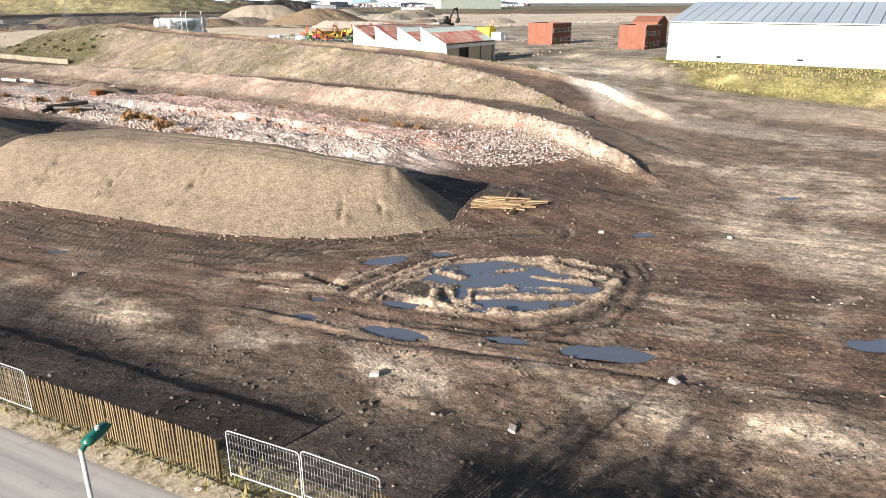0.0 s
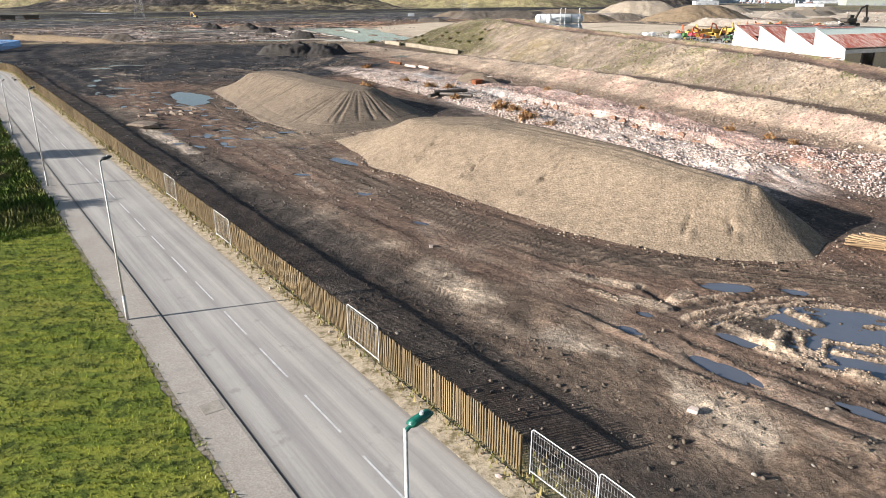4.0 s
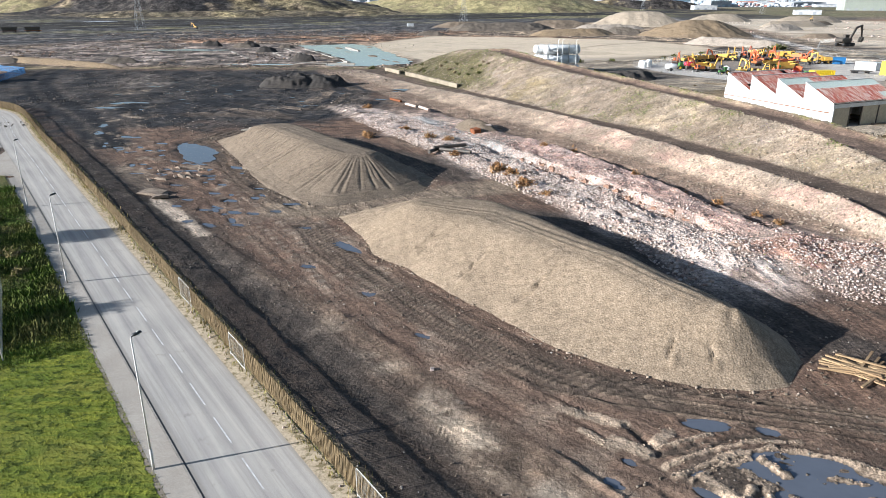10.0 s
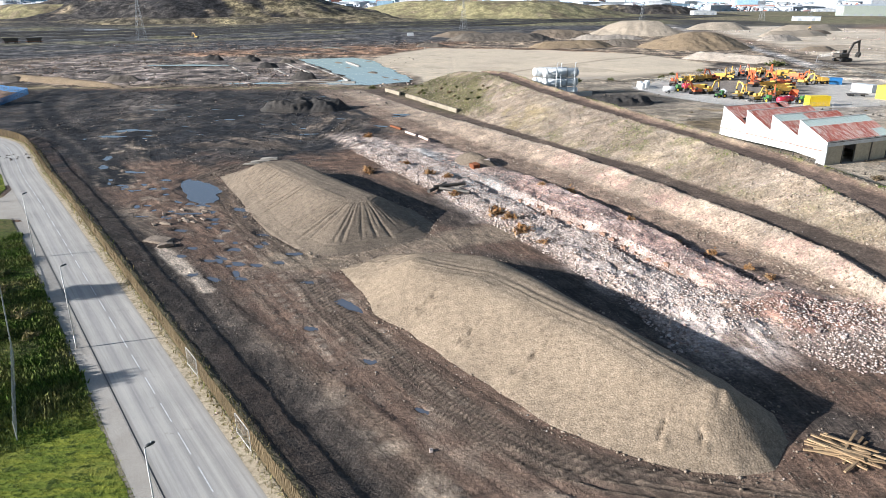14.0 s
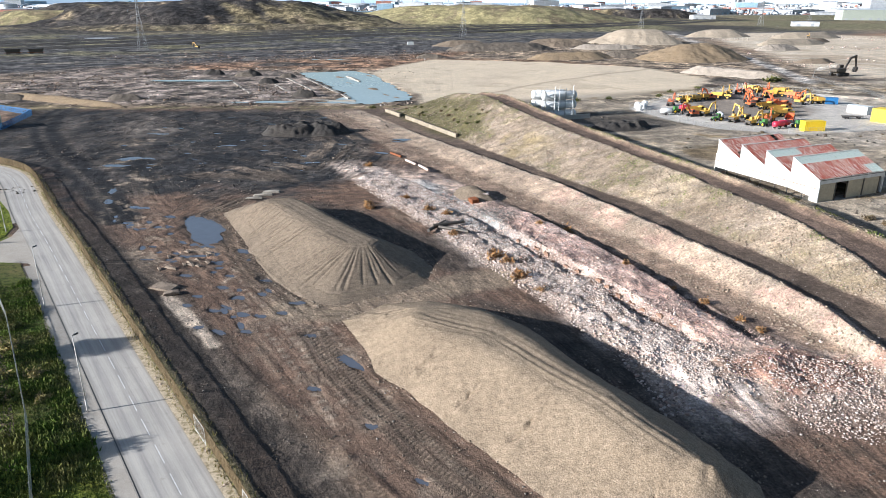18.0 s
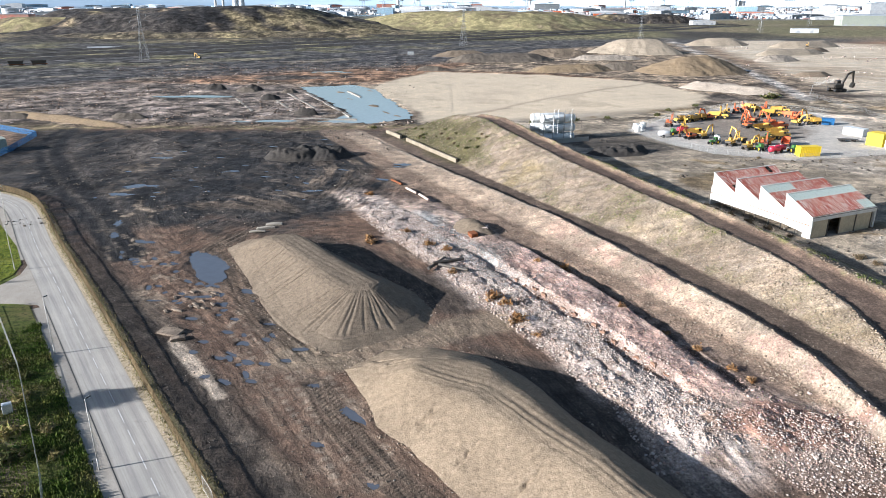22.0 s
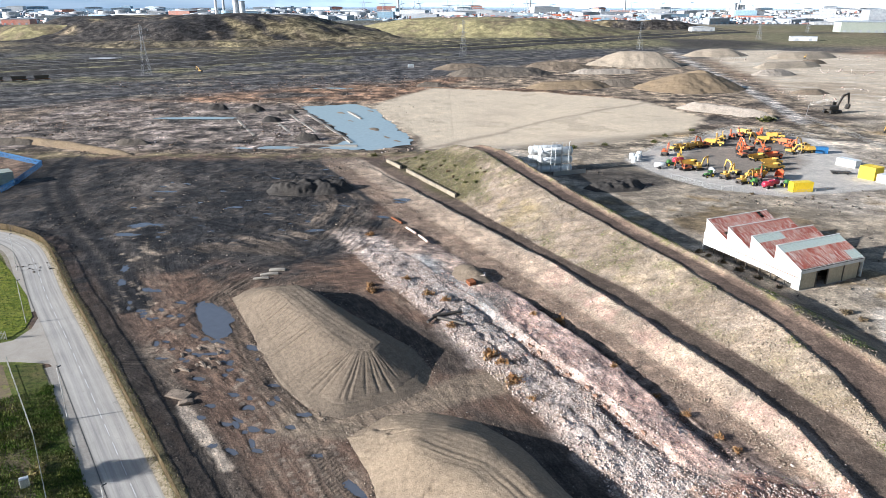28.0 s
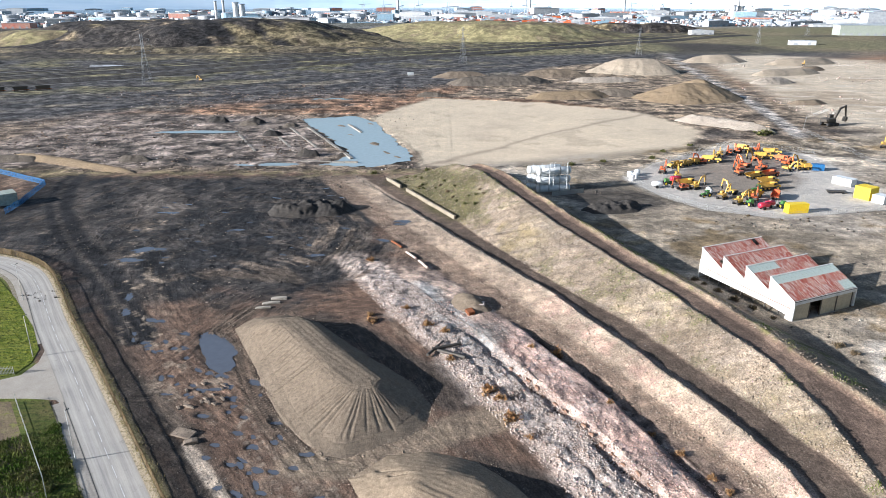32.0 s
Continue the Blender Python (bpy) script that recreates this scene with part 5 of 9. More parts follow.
def blob_outline(la, lb, seed, n=28, rough=0.16):
    r = random.Random(seed)
    ph = [r.uniform(0, 6.28) for _ in range(5)]
    out = []
    for k in range(n):
        a = 2 * math.pi * k / n
        m = 1 + rough * (math.sin(2 * a + ph[0]) + 0.7 * math.sin(3 * a + ph[1]) + 0.5 * math.sin(5 * a + ph[2]) + 0.4 * math.sin(8 * a + ph[3]))
        out.append((la * m * math.cos(a), lb * m * math.sin(a)))
    return out


def ragged(pts, amp, seed):
    """An outline with an uneven edge."""
    r, out = random.Random(seed), []
    for (ax, ay), (bx_, by_) in zip(pts, pts[1:] + pts[:1]):
        n = max(2, int(math.hypot(bx_ - ax, by_ - ay) / 4))
        for k in range(n):
            t = k / n
            out.append((ax + (bx_ - ax) * t + r.uniform(-amp, amp), ay + (by_ - ay) * t + r.uniform(-amp, amp)))
    return out


def pool(name, at, outline, material, turn, label):
    bm = bmesh.new()
    bm.faces.new([bm.verts.new((px_, py_, 0)) for px_, py_ in outline])
    ob = mesh_object(name, bm, material)
    ob.matrix_basis = pose(*at, 0, 0, turn)
    return tagged(ob, label, "water", kind="structure")


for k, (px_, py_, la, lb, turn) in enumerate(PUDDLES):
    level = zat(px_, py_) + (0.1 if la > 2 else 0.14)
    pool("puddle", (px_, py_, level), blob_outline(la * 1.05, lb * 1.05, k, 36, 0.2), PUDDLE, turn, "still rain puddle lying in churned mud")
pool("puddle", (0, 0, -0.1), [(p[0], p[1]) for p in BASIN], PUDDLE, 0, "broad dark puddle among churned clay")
pool("pond", (0, 0, -0.25), ragged(POND, 2.2, 5), POND_WATER, 0, "shallow grey-blue pond between rubble and sand")
pool("pond", (-143, 405, 0.3), blob_outline(21, 5, 71), POND_WATER, 2, "shallow pale water on levelled ground")
pool("pond", (-82, 322, 0.12), blob_outline(14, 3.2, 72), POND_WATER, 0, "shallow pale water on levelled ground")
pool("pond", (-86, 545, 0.15), blob_outline(14, 6, 73), POND_WATER, 0, "shallow pale water on levelled ground")


# ---- heaps ----
def heap(name, outline, top, slope, material, label, step=0.35, seed=0, floor=None, soft=0.5, group="", lumpy=0.0):
    """A tipped heap: it rises at its slope from the outline of its foot to a flat or rounded top."""
    xs = [p[0] for p in outline]
    ys = [p[1] for p in outline]
    x, y = np.meshgrid(np.arange(min(xs) - 2, max(xs) + 2, step), np.arange(min(ys) - 2, max(ys) + 2, step))
    unit = max(1.0, top / 4)
    d = inside(x, y, outline) + 0.7 * unit * fbm(x + seed, y, 7 * unit, seed + 1, 3) + 0.16 * unit * fbm(x, y, 1.6 * unit, seed + 2, 3)
    h = slope * d
    k = 0.9 * soft * unit
    cap = top + 0.35 * unit * fbm(x, y, 6 * unit, seed + 3, 3)
    m = np.minimum(h, cap) - k * 0.25 * np.maximum(1 - np.abs(h - cap) / k, 0) ** 2
    m = m + 0.05 * unit * fbm(x, y, 0.9 * unit, seed + 4, 2)
    m = m + lumpy * sstep(0, 2.5, d) * (fbm(x, y, 3.2, seed + 5, 4, 0.65) + 0.3)
    base = height(x, y) + far_relief(x, y) if floor is None else np.full(x.shape, floor)
    z = base + np.maximum(m, -0.5)
    ny, nx = x.shape
    i = np.arange(ny * nx).reshape(ny, nx)
    keep = m > -0.35
    q = keep[:-1, :-1] & keep[:-1, 1:] & keep[1:, 1:] & keep[1:, :-1]
    faces = np.stack([i[:-1, :-1], i[:-1, 1:], i[1:, 1:], i[1:, :-1]], -1)[q]
    used, inv = np.unique(faces, return_inverse=True)
    ob = grid_object(name, np.stack([x, y, z], -1).reshape(-1, 3)[used], inv.reshape(-1, 4), material)
    return tagged(ob, label, "heap", group)


def crested_heap(name, foot, crest, top, material, label, step, seed, power=1.0, carve=None):
    """A tipped heap that rises from the outline of its foot to the sharp edge of its levelled top."""
    xs, ys = [p[0] for p in foot], [p[1] for p in foot]
    x, y = np.meshgrid(np.arange(min(xs) - 2, max(xs) + 2, step), np.arange(min(ys) - 2, max(ys) + 2, step))
    wob = 0.35 * fbm(x, y, 6, seed, 3) + 0.1 * fbm(x, y, 1.3, seed + 2, 3)
    df, dt = inside(x, y, foot) + wob, -inside(x, y, crest) + 0.6 * wob
    t = np.where(dt <= 0, 1.0, np.clip(df, -1, None) / np.maximum(np.maximum(df, 0) + np.maximum(dt, 0), 0.05))
    t = np.where(t > 0, np.maximum(t, 0) ** power, t)
    lift = top(x, y)
    # a worn brow: the edge of the top is rounded over about a metre
    m = lift * t - 0.18 * np.exp(-(dt / 0.7) ** 2)
    m = m + 0.05 * fbm(x, y, 2.4, seed + 3, 3) + 0.03 * fbm(x, y, 0.7, seed + 4, 2)
    if carve:
        m = m + carve(x, y, t, df, dt)
    z = height(x, y) * sstep(2.5, 0.0, df) + m
    ny, nx = x.shape
    i = np.arange(ny * nx).reshape(ny, nx)
    keep = df > -0.5
    q = keep[:-1, :-1] & keep[:-1, 1:] & keep[1:, 1:] & keep[1:, :-1]
    faces = np.stack([i[:-1, :-1], i[:-1, 1:], i[1:, 1:], i[1:, :-1]], -1)[q]
    used, inv = np.unique(faces, return_inverse=True)
    ob = grid_object(name, np.stack([x, y, z], -1).reshape(-1, 3)[used], inv.reshape(-1, 4), material)
    return tagged(ob, label, "heap")


def slips(x, y, t, df, dt):
    """Small slips in the gravel face, with a scarp and a tongue, and loader tracks along the top."""
    out = np.zeros(x.shape)
    for cx, cy, r, turn in ((-2.8, 78.3, 1.4, 28), (2.4, 70.8, 1.7, 42), (8.1, 64.0, 2.1, 36), (19.4, 52.6, 1.0, 70), (-9.8, 95.6, 1.6, -20), (22.6, 51.6, 0.9, 80), (-7.6, 93.2, 1.4, -10)):
        ca, sa = math.cos(radians(turn)), math.sin(radians(turn))
        p, q = (x - cx) * ca + (y - cy) * sa, -(x - cx) * sa + (y - cy) * ca
        w = 0.25 * fbm(x, y, 0.9, 4, 2)
        out -= 0.42 * np.exp(-(((p - 0.9 * r) / (1.1 * r)) ** 2 + ((q + 1.6 * w) / (0.11 * r)) ** 2))
        out -= 0.26 * np.exp(-(((p + w) / (0.35 * r)) ** 2 + ((q - 0.1 * r + w) / (0.24 * r)) ** 2))
        out += 0.24 * np.exp(-(((p + 0.6 * r) / (0.5 * r)) ** 2 + ((q + 0.35 * r) / (0.45 * r)) ** 2))
    d, s, side = along(x, y, [(-6, 89), (0.8, 83.9), (5.2, 81.2), (8.6, 76.6), (12.2, 71.2), (16.9, 65.2), (19.6, 61.2), (23.6, 55.8)])
    off = d * side + 0.15 * np.sin(s / 3.0)
    worn = sstep(-0.6, 0.0, fbm(x, y, 7, 2, 2)) * sstep(1.0, 4.0, s) * sstep(46, 42, s)
    for c in (-0.4, 0.1, 0.95, 2.1, 2.5):
        out -= 0.11 * worn * np.exp(-((off - c) / 0.14) ** 2)
    # combed top and worn north end
    comb = np.sin(d * side * 5.2 + 0.8 * fbm(x, y, 5, 3, 2))
    out += 0.018 * comb * sstep(0.9, 1.0, t) * (off > 0.4) * worn
    out += 0.02 * np.sin((x * 0.45 + y * 0.9) * 4.4 + 2 * fbm(x, y, 5, 1, 2)) * sstep(84, 92, y)
    out += 0.3 * np.exp(-((x - 25.6) ** 2 + (y - 55.4) ** 2) / 2.2) * (1 + fbm(x, y, 0.9, 2, 2))
    return out


def rills(x, y, t, df, dt):
    """Grooves that run straight down the faces from the brow, each with its own depth and reach."""
    west = -0.62 * (x + 18.6) + 0.78 * (y - 118.0)
    fan = np.where(west > 0, 0.0, 1.0)
    s = np.where(west > 0, west, np.arctan2(y - 119.5, x + 14.6) * 9.0 + 200) + 0.2 * fbm(x, y, 4, 3, 2)
    pitch = np.where(west > 0, 1.5, 0.9)
    k = np.floor(s / pitch)
    pick = LATTICE[2][k.astype(int) & 255, 7]
    mid = (k + 0.3 + 0.4 * LATTICE[3][k.astype(int) & 255, 9]) * pitch
    wide = 0.13 + 0.12 * fan * pick * pick
    reach = sstep(0.06, 0.2, t - 0.45 * (1 - pick)) * sstep(1.0, 0.93, t)
    g = np.exp(-((s - mid) / wide) ** 2) - 0.35 * np.exp(-((s - mid - 0.42) / 0.2) ** 2)
    out = -g * reach * (0.14 - 0.03 * fan) * (0.25 + pick)
    # wheel-combed levelled top
    d, s2, side = along(x, y, [(-36, 145), (-26, 131), (-15, 118)])
    out += 0.014 * np.sin(d * 5.0 + 0.8 * fbm(x, y, 5, 2, 2)) * sstep(0.97, 1.0, t)
    out -= 0.05 * np.exp(-((df - 3.0) / 0.25) ** 2)
    return out


crested_heap("gravel_mound", PILE_ONE, PILE_ONE_TOP, lambda x, y: np.interp(y, [50, 56, 68, 82, 92], [3.7, 4.2, 4.85, 4.6, 4.0]) + 0.12 * fbm(x, y, 6, 3, 2), GRAVEL, "long flat-topped heap of tan gravel with small slips", 0.24, 1, 1.0, slips)
crested_heap("gravel_mound", PILE_TWO, PILE_TWO_TOP, lambda x, y: 4.35 + 0.06 * fbm(x, y, 6, 3, 2), FINES, "grey-brown heap of fine gravel scored by rain rills", 0.17, 4, 1.12, rills)


def round_outline(cx, cy, la, lb, turn, seed, rough=0.07):
    ca, sa = math.cos(radians(turn)), math.sin(radians(turn))
    return [(cx + p * ca - q * sa, cy + p * sa + q * ca) for p, q in blob_outline(la, lb, seed, 22, rough)]


# ---- road ----
def offset_line(pts, d):
    """The line moved to its left by d metres (negative: to its right)."""
    out = []
    for i, (x, y) in enumerate(pts):
        a = Vector(pts[max(i - 1, 0)])
        b = Vector(pts[min(i + 1, len(pts) - 1)])
        t = (b - a).normalized()
        out.append((x - t.y * d, y + t.x * d))
    return out


def smooth_line(pts, step=2.0):
    """A rounded line with points about every `step` metres."""
    out = []
    for i in range(len(pts) - 1):
        p0, p1, p2, p3 = (Vector(pts[min(max(i + k, 0), len(pts) - 1)]) for k in (-1, 0, 1, 2))
        n = max(1, int((p2 - p1).length / step))
        for j in range(n):
            t = j / n
            ln = (p2 - p1).length
            m1, m2 = (p2 - p0).normalized() * ln, (p3 - p1).normalized() * ln
            q = (2 * t ** 3 - 3 * t ** 2 + 1) * p1 + (t ** 3 - 2 * t ** 2 + t) * m1 + (-2 * t ** 3 + 3 * t ** 2) * p2 + (t ** 3 - t ** 2) * m2
            out.append((q.x, q.y))
    out.append(tuple(pts[-1]))
    return out


LINE = smooth_line(FENCE, 1.0)


def ribbon(name, d0, d1, z0, material, label, category, line=None, keep=None, thick=0.12):
    line = line or LINE
    a, b = offset_line(line, d0), offset_line(line, d1)
    bm = bmesh.new()
    rows = [[bm.verts.new((p[0], p[1], z)) for p, z in ((pa, z0), (pb, z0), (pb, z0 - thick), (pa, z0 - thick))] for pa, pb in zip(a, b)]
    for i, (r, s) in enumerate(zip(rows, rows[1:])):
        if keep and not keep(*line[i]):
            continue
        for k in range(4):
            bm.faces.new((r[k], r[(k + 1) % 4], s[(k + 1) % 4], s[k]))
    bmesh.ops.recalc_face_normals(bm, faces=bm.faces)
    return tagged(mesh_object(name, bm, material), label, category, kind="structure")


SANDY = plain("sandy_verge", (0.54, 0.45, 0.325), (0.42, 0.345, 0.245), rough=0.95, big=0.7, fine=5.0, bumps=0.5, depth=0.06, wear=(0.21, 0.175, 0.1), wear_at=0.54)
KR, KL, PATH_EDGE = 1.35, 8.05, 10.1
mouth = lambda x, y: not (122.5 < y < 147)
road = ribbon("road", KR, KL, 0.02, ASPHALT, "grey worn two-lane asphalt road with broken centre line", "road")


def lane_attribute(ob):
    """Place across the road from 0 to 1, and length along it."""
    co = np.zeros(len(ob.data.vertices) * 3, np.float32)
    ob.data.vertices.foreach_get("co", co)
    d, s, side = along(co[0::3].astype(float), co[1::3].astype(float), LINE)
    vec = np.stack([(d - KR) / (KL - KR), s, np.zeros(len(d))], 1).astype(np.float32)
    ob.data.attributes.new("lane", "FLOAT_VECTOR", "POINT").data.foreach_set("vector", vec.ravel())


lane_attribute(road)
SOIL_EDGE = plain("soil_edge", (0.22, 0.18, 0.13), (0.3, 0.26, 0.21), rough=0.95, big=0.8, fine=6.0, bumps=0.6, depth=0.06, wear=(0.12, 0.13, 0.03), wear_at=0.57)
ribbon("verge", 0.1, KR, 0.022, SANDY, "narrow sandy verge below the timber fence", "verge")
ribbon("road_edge", KL, KL + 0.12, 0.026, TAR, "black tarred joint along the road edge", "road", keep=mouth)
ribbon("kerb", KL + 0.12, KL + 0.27, 0.055, KERB, "pale concrete kerb along the footway", "kerb", keep=mouth)
ribbon("footway_edge", PATH_EDGE - 0.05, PATH_EDGE + 0.9, 0.054, SOIL_EDGE, "ragged muddy edge between footway and grass", "verge", keep=mouth)
ribbon("pavement", KL + 0.27, PATH_EDGE, 0.05, PAVING, "worn tarmac footway beside the road", "pavement", keep=mouth)


def slab_object(name, pts, z, material, label, category, thick=0.15):
    bm = bmesh.new()
    f = bm.faces.new([bm.verts.new((px_, py_, z)) for px_, py_ in pts])
    r = bmesh.ops.extrude_face_region(bm, geom=[f])
    for v in r["geom"]:
        if isinstance(v, bmesh.types.BMVert):
            v.co.z = z - thick
    bmesh.ops.recalc_face_normals(bm, faces=bm.faces)
    return tagged(mesh_object(name, bm, material), label, category, kind="structure")


slab_object("side_road", [(-72.4, 115.8), (-76.0, 119.0), (-82, 119.6), (-140, 119.8), (-140, 127), (-92, 126.6), (-88.6, 128.6), (-87.8, 134), (-89.4, 139.6), (-96.6, 150), (-92, 151), (-76.5, 129.6), (-72, 123)], 0.012, PAVING, "pale concrete mouth of a side road", "road")


def centre_marks():
    mid = offset_line(LINE, (KR + KL) / 2)
    run, pts = 0.0, []
    for a, b in zip(mid, mid[1:]):
        a, b = Vector(a), Vector(b)
        pts.append((run, a, b))
        run += (b - a).length
    k = 0
    first = 0.9
    while first + 6.0 * k + 4 < run:
        s0 = first + 6.0 * k
        k += 1
        seg = [q for q in pts if q[0] <= s0][-1]
        a = seg[1] + (seg[2] - seg[1]).normalized() * (s0 - seg[0])
        if a.y < -30 or a.y > 205:
            continue
        seg2 = [q for q in pts if q[0] <= s0 + 3.9][-1]
        b = seg2[1] + (seg2[2] - seg2[1]).normalized() * (s0 + 3.9 - seg2[0])
        d = (b - a).normalized()
        w = Vector((-d.y, d.x)) * 0.055
        bm = bmesh.new()
        lo = [bm.verts.new((p.x, p.y, 0.026)) for p in (a - w, b - w, b + w, a + w)]
        bm.faces.new(lo)
        tagged(mesh_object("road_marking", bm, LINE_PAINT), "worn white centre dash painted on the road", "road marking", "centre dashes", "structure")


centre_marks()
_er = random.Random(12)
west_line = []
for wp, wq in zip(offset_line(LINE, PATH_EDGE + 0.12), offset_line(LINE, PATH_EDGE + 1.12)):
    k_ = _er.uniform(0, 0.3)
    west_line.append((wp[0] + (wq[0] - wp[0]) * k_, wp[1] + (wq[1] - wp[1]) * k_))
near = [p for p in west_line if p[1] < 66]
slab_object("lawn", near + [(near[-1][0] - 60, near[-1][1] - 22), (-160, 30), (-100, -60)], 0.07, GRASS_BED, "bright green mown grass verge beside the footway", "grass")
mid_part = [p for p in west_line if 66 <= p[1] <= 112]
slab_object("lawn", [near[-1]] + mid_part + [(-77, 118.4), (-140, 118.9), (-160, 30), (near[-1][0] - 60, near[-1][1] - 22)], 0.07, ROUGH_BED, "rough green and brown grass strip with weeds", "grass")
slab_object("lawn", [(-140, 128), (-93, 127.6), (-90, 129.4), (-89.3, 134), (-91, 140), (-98.4, 151), (-112.6, 168), (-124.5, 180.6), (-150, 192), (-190, 190)], 0.07, GRASS_BED, "green grass corner inside the bend of the road", "grass")


# ---- fence along the road ----
def fence_frames(pts, first, step):
    """Places and headings every `step` metres along a line."""
    out, run, want = [], 0.0, first
    for a, b in zip(pts, pts[1:]):
        a, b = Vector(a), Vector(b)
        ln = (b - a).length
        while want < run + ln:
            p = a + (b - a) * ((want - run) / ln)
            out.append((p.x, p.y, math.atan2(b.y - a.y, b.x - a.x)))
            want += step
        run += ln
    return out




def slat_mesh(h, w, d):
    bm = bmesh.new()
    prism(bm, [(-w / 2, 0.08), (w / 2, 0.08), (w / 2, h - 0.05), (w * 0.2, h), (-w * 0.2, h), (-w / 2, h - 0.05)], -d / 2, d / 2)
    me = bpy.data.meshes.new("slat")
    bm.to_mesh(me)
    bm.free()
    me.materials.append(TIMBER)
    return me


def build_fence():
    rnd = random.Random(5)
    panel = 3.6
    pitch = 0.175
    slat = slat_mesh(2.0, 0.072, 0.05)
    spots = fence_frames(LINE, 30.0, panel)
    gaps = {}
    count = 0
    for k, (x, y, a) in enumerate(spots):
        if y > 206:
            break
        if 17.6 < y < 21.9:
            continue
        z = 0.1
        dist = math.hypot(x, y)
        base = thing("fence_panel", "weathered brown timber slat fence panel beside the road", "fence", "roadside fence", at=(x, y, z), turn=math.degrees(a))
        post = boxed(-0.07, 0.07, -0.17, -0.03, -0.1, 1.85, bevel=0.015)
        part("post", post, TIMBER, base)
        for rz, deep in ((0.42, 0.1), (1.46, 0.16)):
            part("rail", boxed(0.07, panel - 0.07, -0.13, -0.06, rz, rz + deep), TIMBER, base)
        n = int(panel / pitch)
        close = -30 < y < 62 and count < 300
        bm = None if close else bmesh.new()
        broken = rnd.random() < 0.16
        for j in range(n):
            if broken and n // 2 <= j <= n // 2 + rnd.choice((0, 1, 2)):
                continue
            u = (j + 0.5) * pitch + rnd.uniform(-0.012, 0.012)
            lean, dz = rnd.uniform(-0.9, 0.9), rnd.uniform(-0.05, 0.04)
            m = pose(u, rnd.uniform(-0.008, 0.008), dz, rnd.uniform(-0.8, 0.8), lean, rnd.uniform(-4, 4))
            if close:
                ob = new("slat", slat)
                ob.parent = base
                ob.matrix_basis = m
                count += 1
            else:
                bm.from_mesh(slat)
                bm.verts.ensure_lookup_table()
                bmesh.ops.transform(bm, matrix=m, verts=bm.verts[-12:])
        if bm:
            part("slats", bm, TIMBER, base)["kind"] = "stuff"


build_fence()


# ---- street lamps ----
def street_lamp(x, y, turn, cap, h=10.0, label=""):
    base = thing("street_lamp", label or "tall slim pale steel street lamp at the footway", "street lamp", "street lamps", at=(x, y, 0.07), turn=turn)
    bm = bmesh.new()
    tube(bm, (0, 0, 0), (0, 0, 1.6), 0.1, 0.1, 12)
    tube(bm, (0, 0, 1.6), (0, 0, h), 0.075, 0.045, 12)
    part("column", bm, POLE, base, smooth=True)
    part("base_door", boxed(-0.05, 0.05, -0.108, -0.09, 0.5, 1.1), POLE, base)
    part("bracket", tubed((0, 0, h - 0.05), (0.25, 0, h + 0.12), 0.05, 0.045, 10), cap, base)
    hd = bmesh.new()
    prism(hd, [(0.1, 0.05), (0.3, 0.0), (0.85, 0.16), (0.95, 0.24), (0.8, 0.33), (0.3, 0.24), (0.1, 0.16)], -0.13, 0.13)
    bmesh.ops.bevel(hd, geom=hd.edges[:], offset=0.03, segments=2, affect="EDGES")
    bmesh.ops.scale(hd, verts=hd.verts, vec=(0.74, 0.8, 0.74))
    bmesh.ops.translate(hd, verts=hd.verts, vec=(0, 0, h + 0.0))
    head = part("lamp_head", hd, cap, base, smooth=True)
    part("lens", boxed(0.28, 0.56, -0.07, 0.07, h - 0.0, h + 0.05, bevel=0.02), TANK_WHITE, head)
    part("photocell", tubed((0.42, 0, h + 0.18), (0.42, 0, h + 0.28), 0.05, 0.04, 8), TANK_WHITE, head)
    return base


LAMP_LINE = [(-0.85, 12.8), (-19.6, 38.9), (-41.8, 70.9), (-62.6, 100.0), (-90.4, 136.5), (-110.0, 167.0)]
for k, (x, y) in enumerate(LAMP_LINE):
    street_lamp(x, y, 36, GREEN_CAP if k == 0 else DARK_CAP, 10.0 if k else 10.15, "tall pale steel street lamp with a green head" if k == 0 else "")


# ---- saw-tooth shed ----
def sheet_material():
    m, nt, bsdf = nodes_of("roof_sheet")
    oi = nt.nodes.new("ShaderNodeObjectInfo")
    v = coords(nt, (2.2, 0.25, 1))
    shift = nt.nodes.new("ShaderNodeVectorMath")
    shift.operation = "MULTIPLY_ADD"
    cx = nt.nodes.new("ShaderNodeCombineXYZ")
    for k in range(3):
        nt.links.new(oi.outputs["Random"], cx.inputs[k])
    nt.links.new(cx.outputs[0], shift.inputs[0])
    shift.inputs[1].default_value = (90, 40, 70)
    nt.links.new(v, shift.inputs[2])
    v = shift.outputs[0]
    f = noise_out(nt, v, 1.5, 5.0, 0.7)
    base = ramp(nt, oi.outputs["Random"], [(0.0, (0.25, 0.052, 0.028)), (0.45, (0.21, 0.044, 0.026)), (0.7, (0.27, 0.065, 0.04)), (0.9, (0.32, 0.15, 0.115)), (1.0, (0.23, 0.05, 0.03))])
    c = blend(nt, ramp(nt, f, [(0.5, (0, 0, 0)), (0.56, (0.85, 0.85, 0.85))]), base, (0.46, 0.4, 0.36))
    c = blend(nt, ramp(nt, noise_out(nt, v, 2.2, 5.0, 0.7), [(0.36, (0.8, 0.8, 0.8)), (0.44, (0, 0, 0))]), c, (0.09, 0.03, 0.022))
    nt.links.new(c, bsdf.inputs["Base Color"])
    bsdf.inputs["Roughness"].default_value = 0.8
    return m


SHEET = sheet_material()


